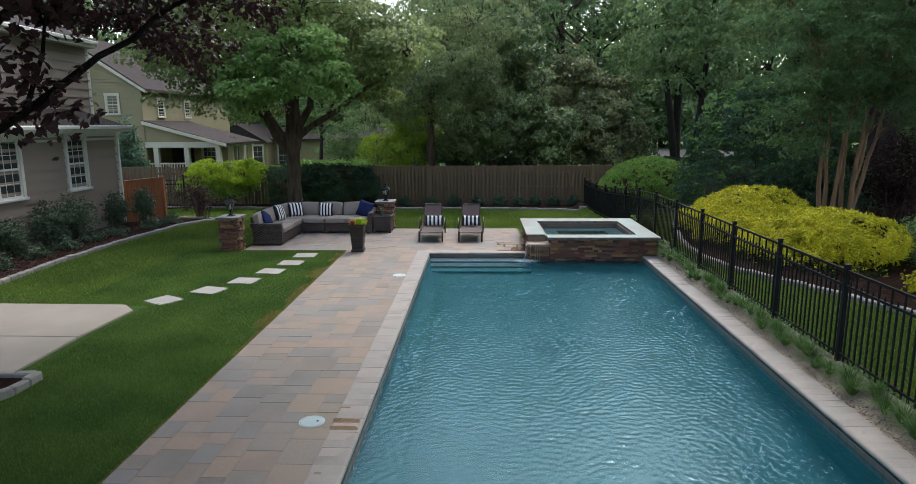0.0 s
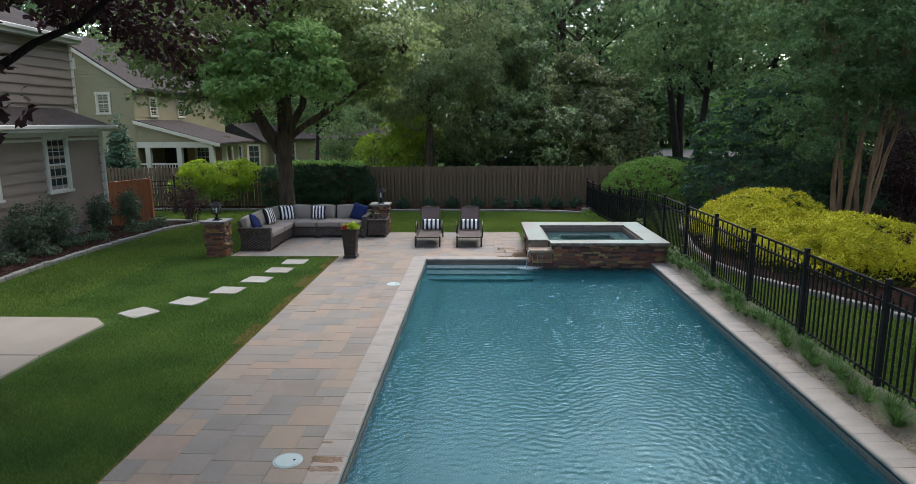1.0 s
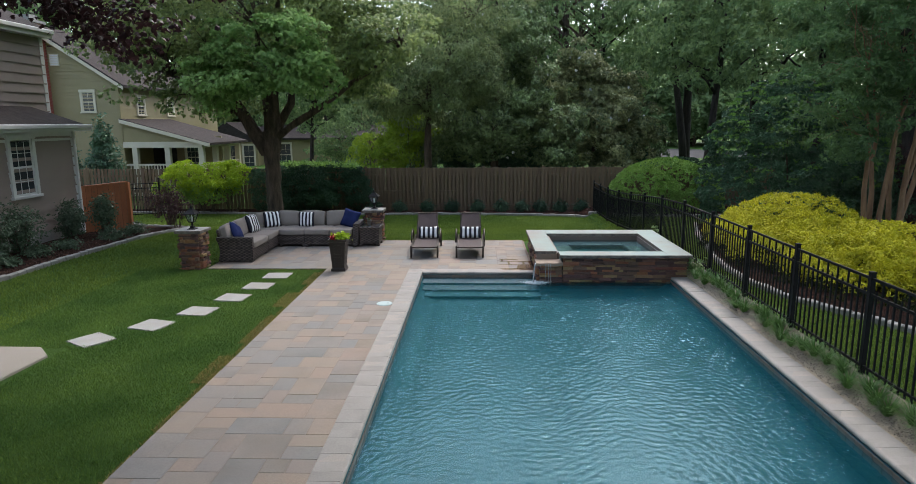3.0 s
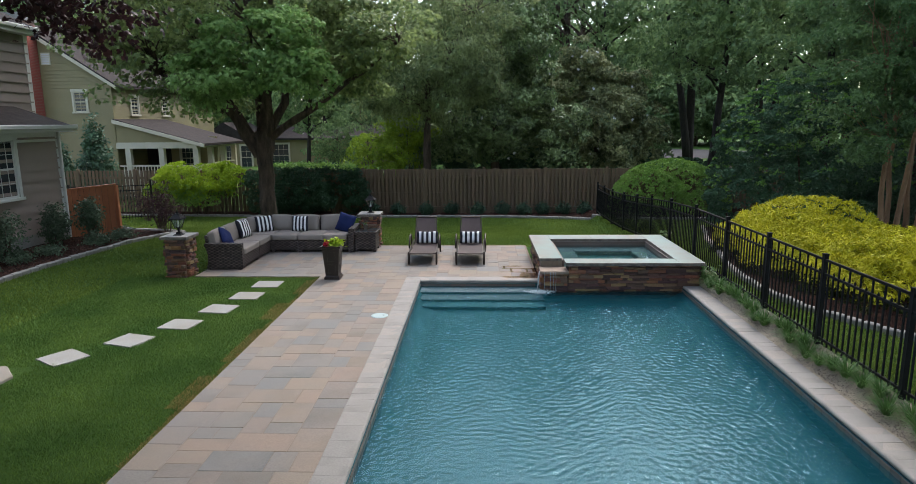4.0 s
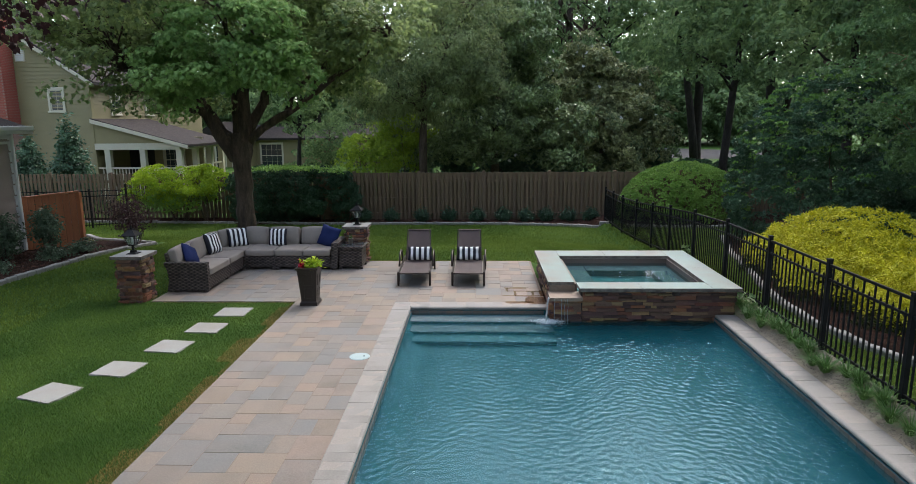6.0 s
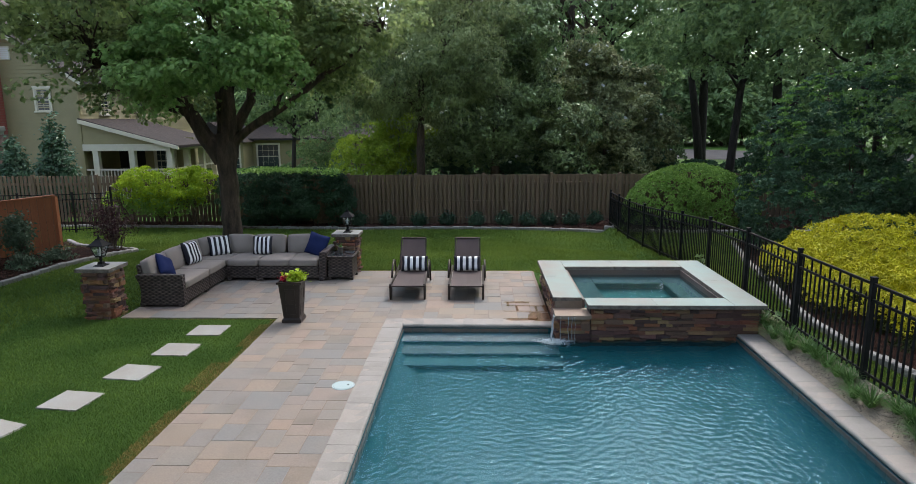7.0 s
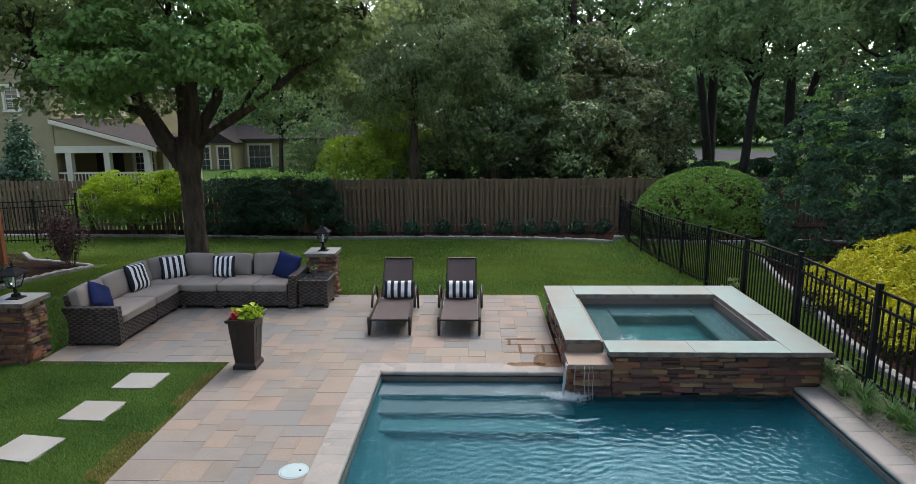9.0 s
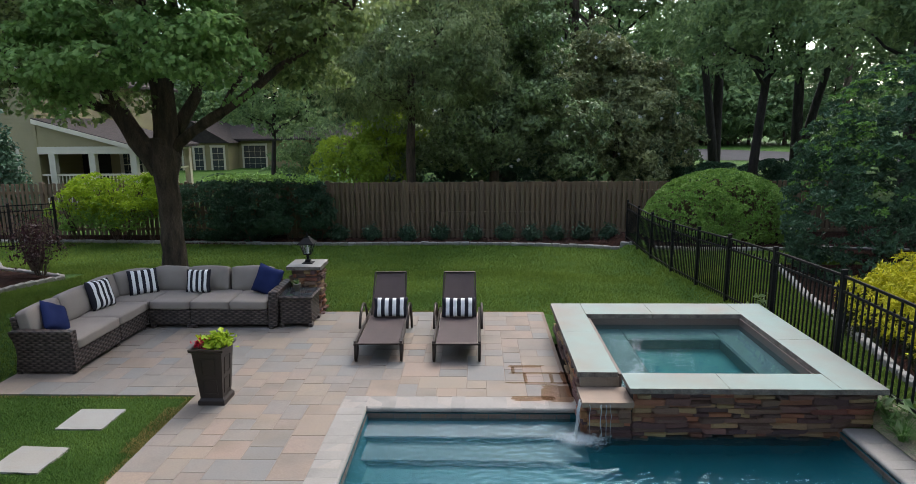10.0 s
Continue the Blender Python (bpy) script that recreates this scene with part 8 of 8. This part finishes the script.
# ---- falling water at the spillway ----
fall = thing("spillway_water", "thin streams of water falling from the spa into the pool", "water", (0, 0, 0), kind="stuff")
CLEAR = water_mat("clear_falling_water", (0.92, 0.96, 0.97), (0.7, 0.75, 0.77), 0.45, 0.6, 30.0)
rng = np.random.default_rng(3)
bm = bmesh.new()
for k in range(16):
    side = k % 4 if k % 4 < 2 else 1 if k % 4 == 2 else 2
    if side < 2:
        x, y, dx, dy = 1.075, rng.uniform(14.46, 14.57), -0.05, -0.06
    else:
        x, y, dx, dy = rng.uniform(1.12, 1.5) if k % 2 else rng.uniform(1.09, 1.16), 14.435, 0, -0.07
    top = 0.27
    pts = [(x + dx * t + rng.normal(0, 0.004), y + dy * t + rng.normal(0, 0.004), top - 0.40 * t * t - 0.0 * t) for t in np.linspace(0, 1, 7)]
    r = rng.uniform(0.0022, 0.005)
    tube(bm, pts, [r * 1.4, r * 1.2, r, r, r * 0.9, r, r * 1.3], 6)
part("stream", bm, CLEAR, fall, smooth=True)
c = rng.normal(0, 1, (3000, 3)) * (0.10, 0.06, 0.010) + (1.08, 14.42, WATER + 0.02)
c = c[(c[:, 0] < 1.12) | (c[:, 1] < 14.5)]
link("foam", leaves("foam", c, 0.0055, M["foam"], rng, 0.8, 0.6), fall, "white splash foam")

# wet patch on the patio beside the spa
WETF = water_mat("wet_film", (0.68, 0.54, 0.45), (0.1, 0.08, 0.07), 0.0, 0.05, 8.0, 1.0)
rr = random.Random(12)


def puddle(cx, cy, rx, ry, seed, n=40):
    bm = bmesh.new()
    vs = []
    for k in range(n):
        a = 2 * math.pi * k / n
        w = 1 + 0.28 * noise.noise(Vector((math.cos(a) * 1.7 + seed, math.sin(a) * 1.7, 0))) + 0.18 * noise.noise(Vector((math.cos(a) * 6, math.sin(a) * 6, seed)))
        c, d = (math.copysign(abs(f) ** 0.5, f) for f in (math.cos(a), math.sin(a)))
        vs.append(bm.verts.new((cx + rx * w * c, cy + ry * w * d, 0.006 + 0.0005 * seed)))
    bm.faces.new(vs)
    film = part("wet_patch", bm, WETF)
    film.visible_shadow = False
    return tagged(film, "dark wet patch of splashed water on pavers", "puddle", "wet patches by the spa")


for k, (cx, cy, rx, ry) in enumerate(((-1.40, 6.11, 0.15, 0.055), (-1.39, 5.95, 0.13, 0.05), (-1.47, 6.42, 0.06, 0.02), (-1.44, 5.10, 0.03, 0.02), (0.95, 15.30, 0.18, 0.24), (0.64, 15.15, 0.26, 0.07), (0.75, 15.58, 0.36, 0.022), (0.60, 15.73, 0.022, 0.15),
                                      (0.92, 15.72, 0.022, 0.13), (0.76, 15.88, 0.34, 0.026), (0.46, 15.98, 0.022, 0.12), (0.62, 16.10, 0.22, 0.045), (1.08, 15.74, 0.045, 0.20))):
    puddle(cx, cy, rx, ry, k + 1)
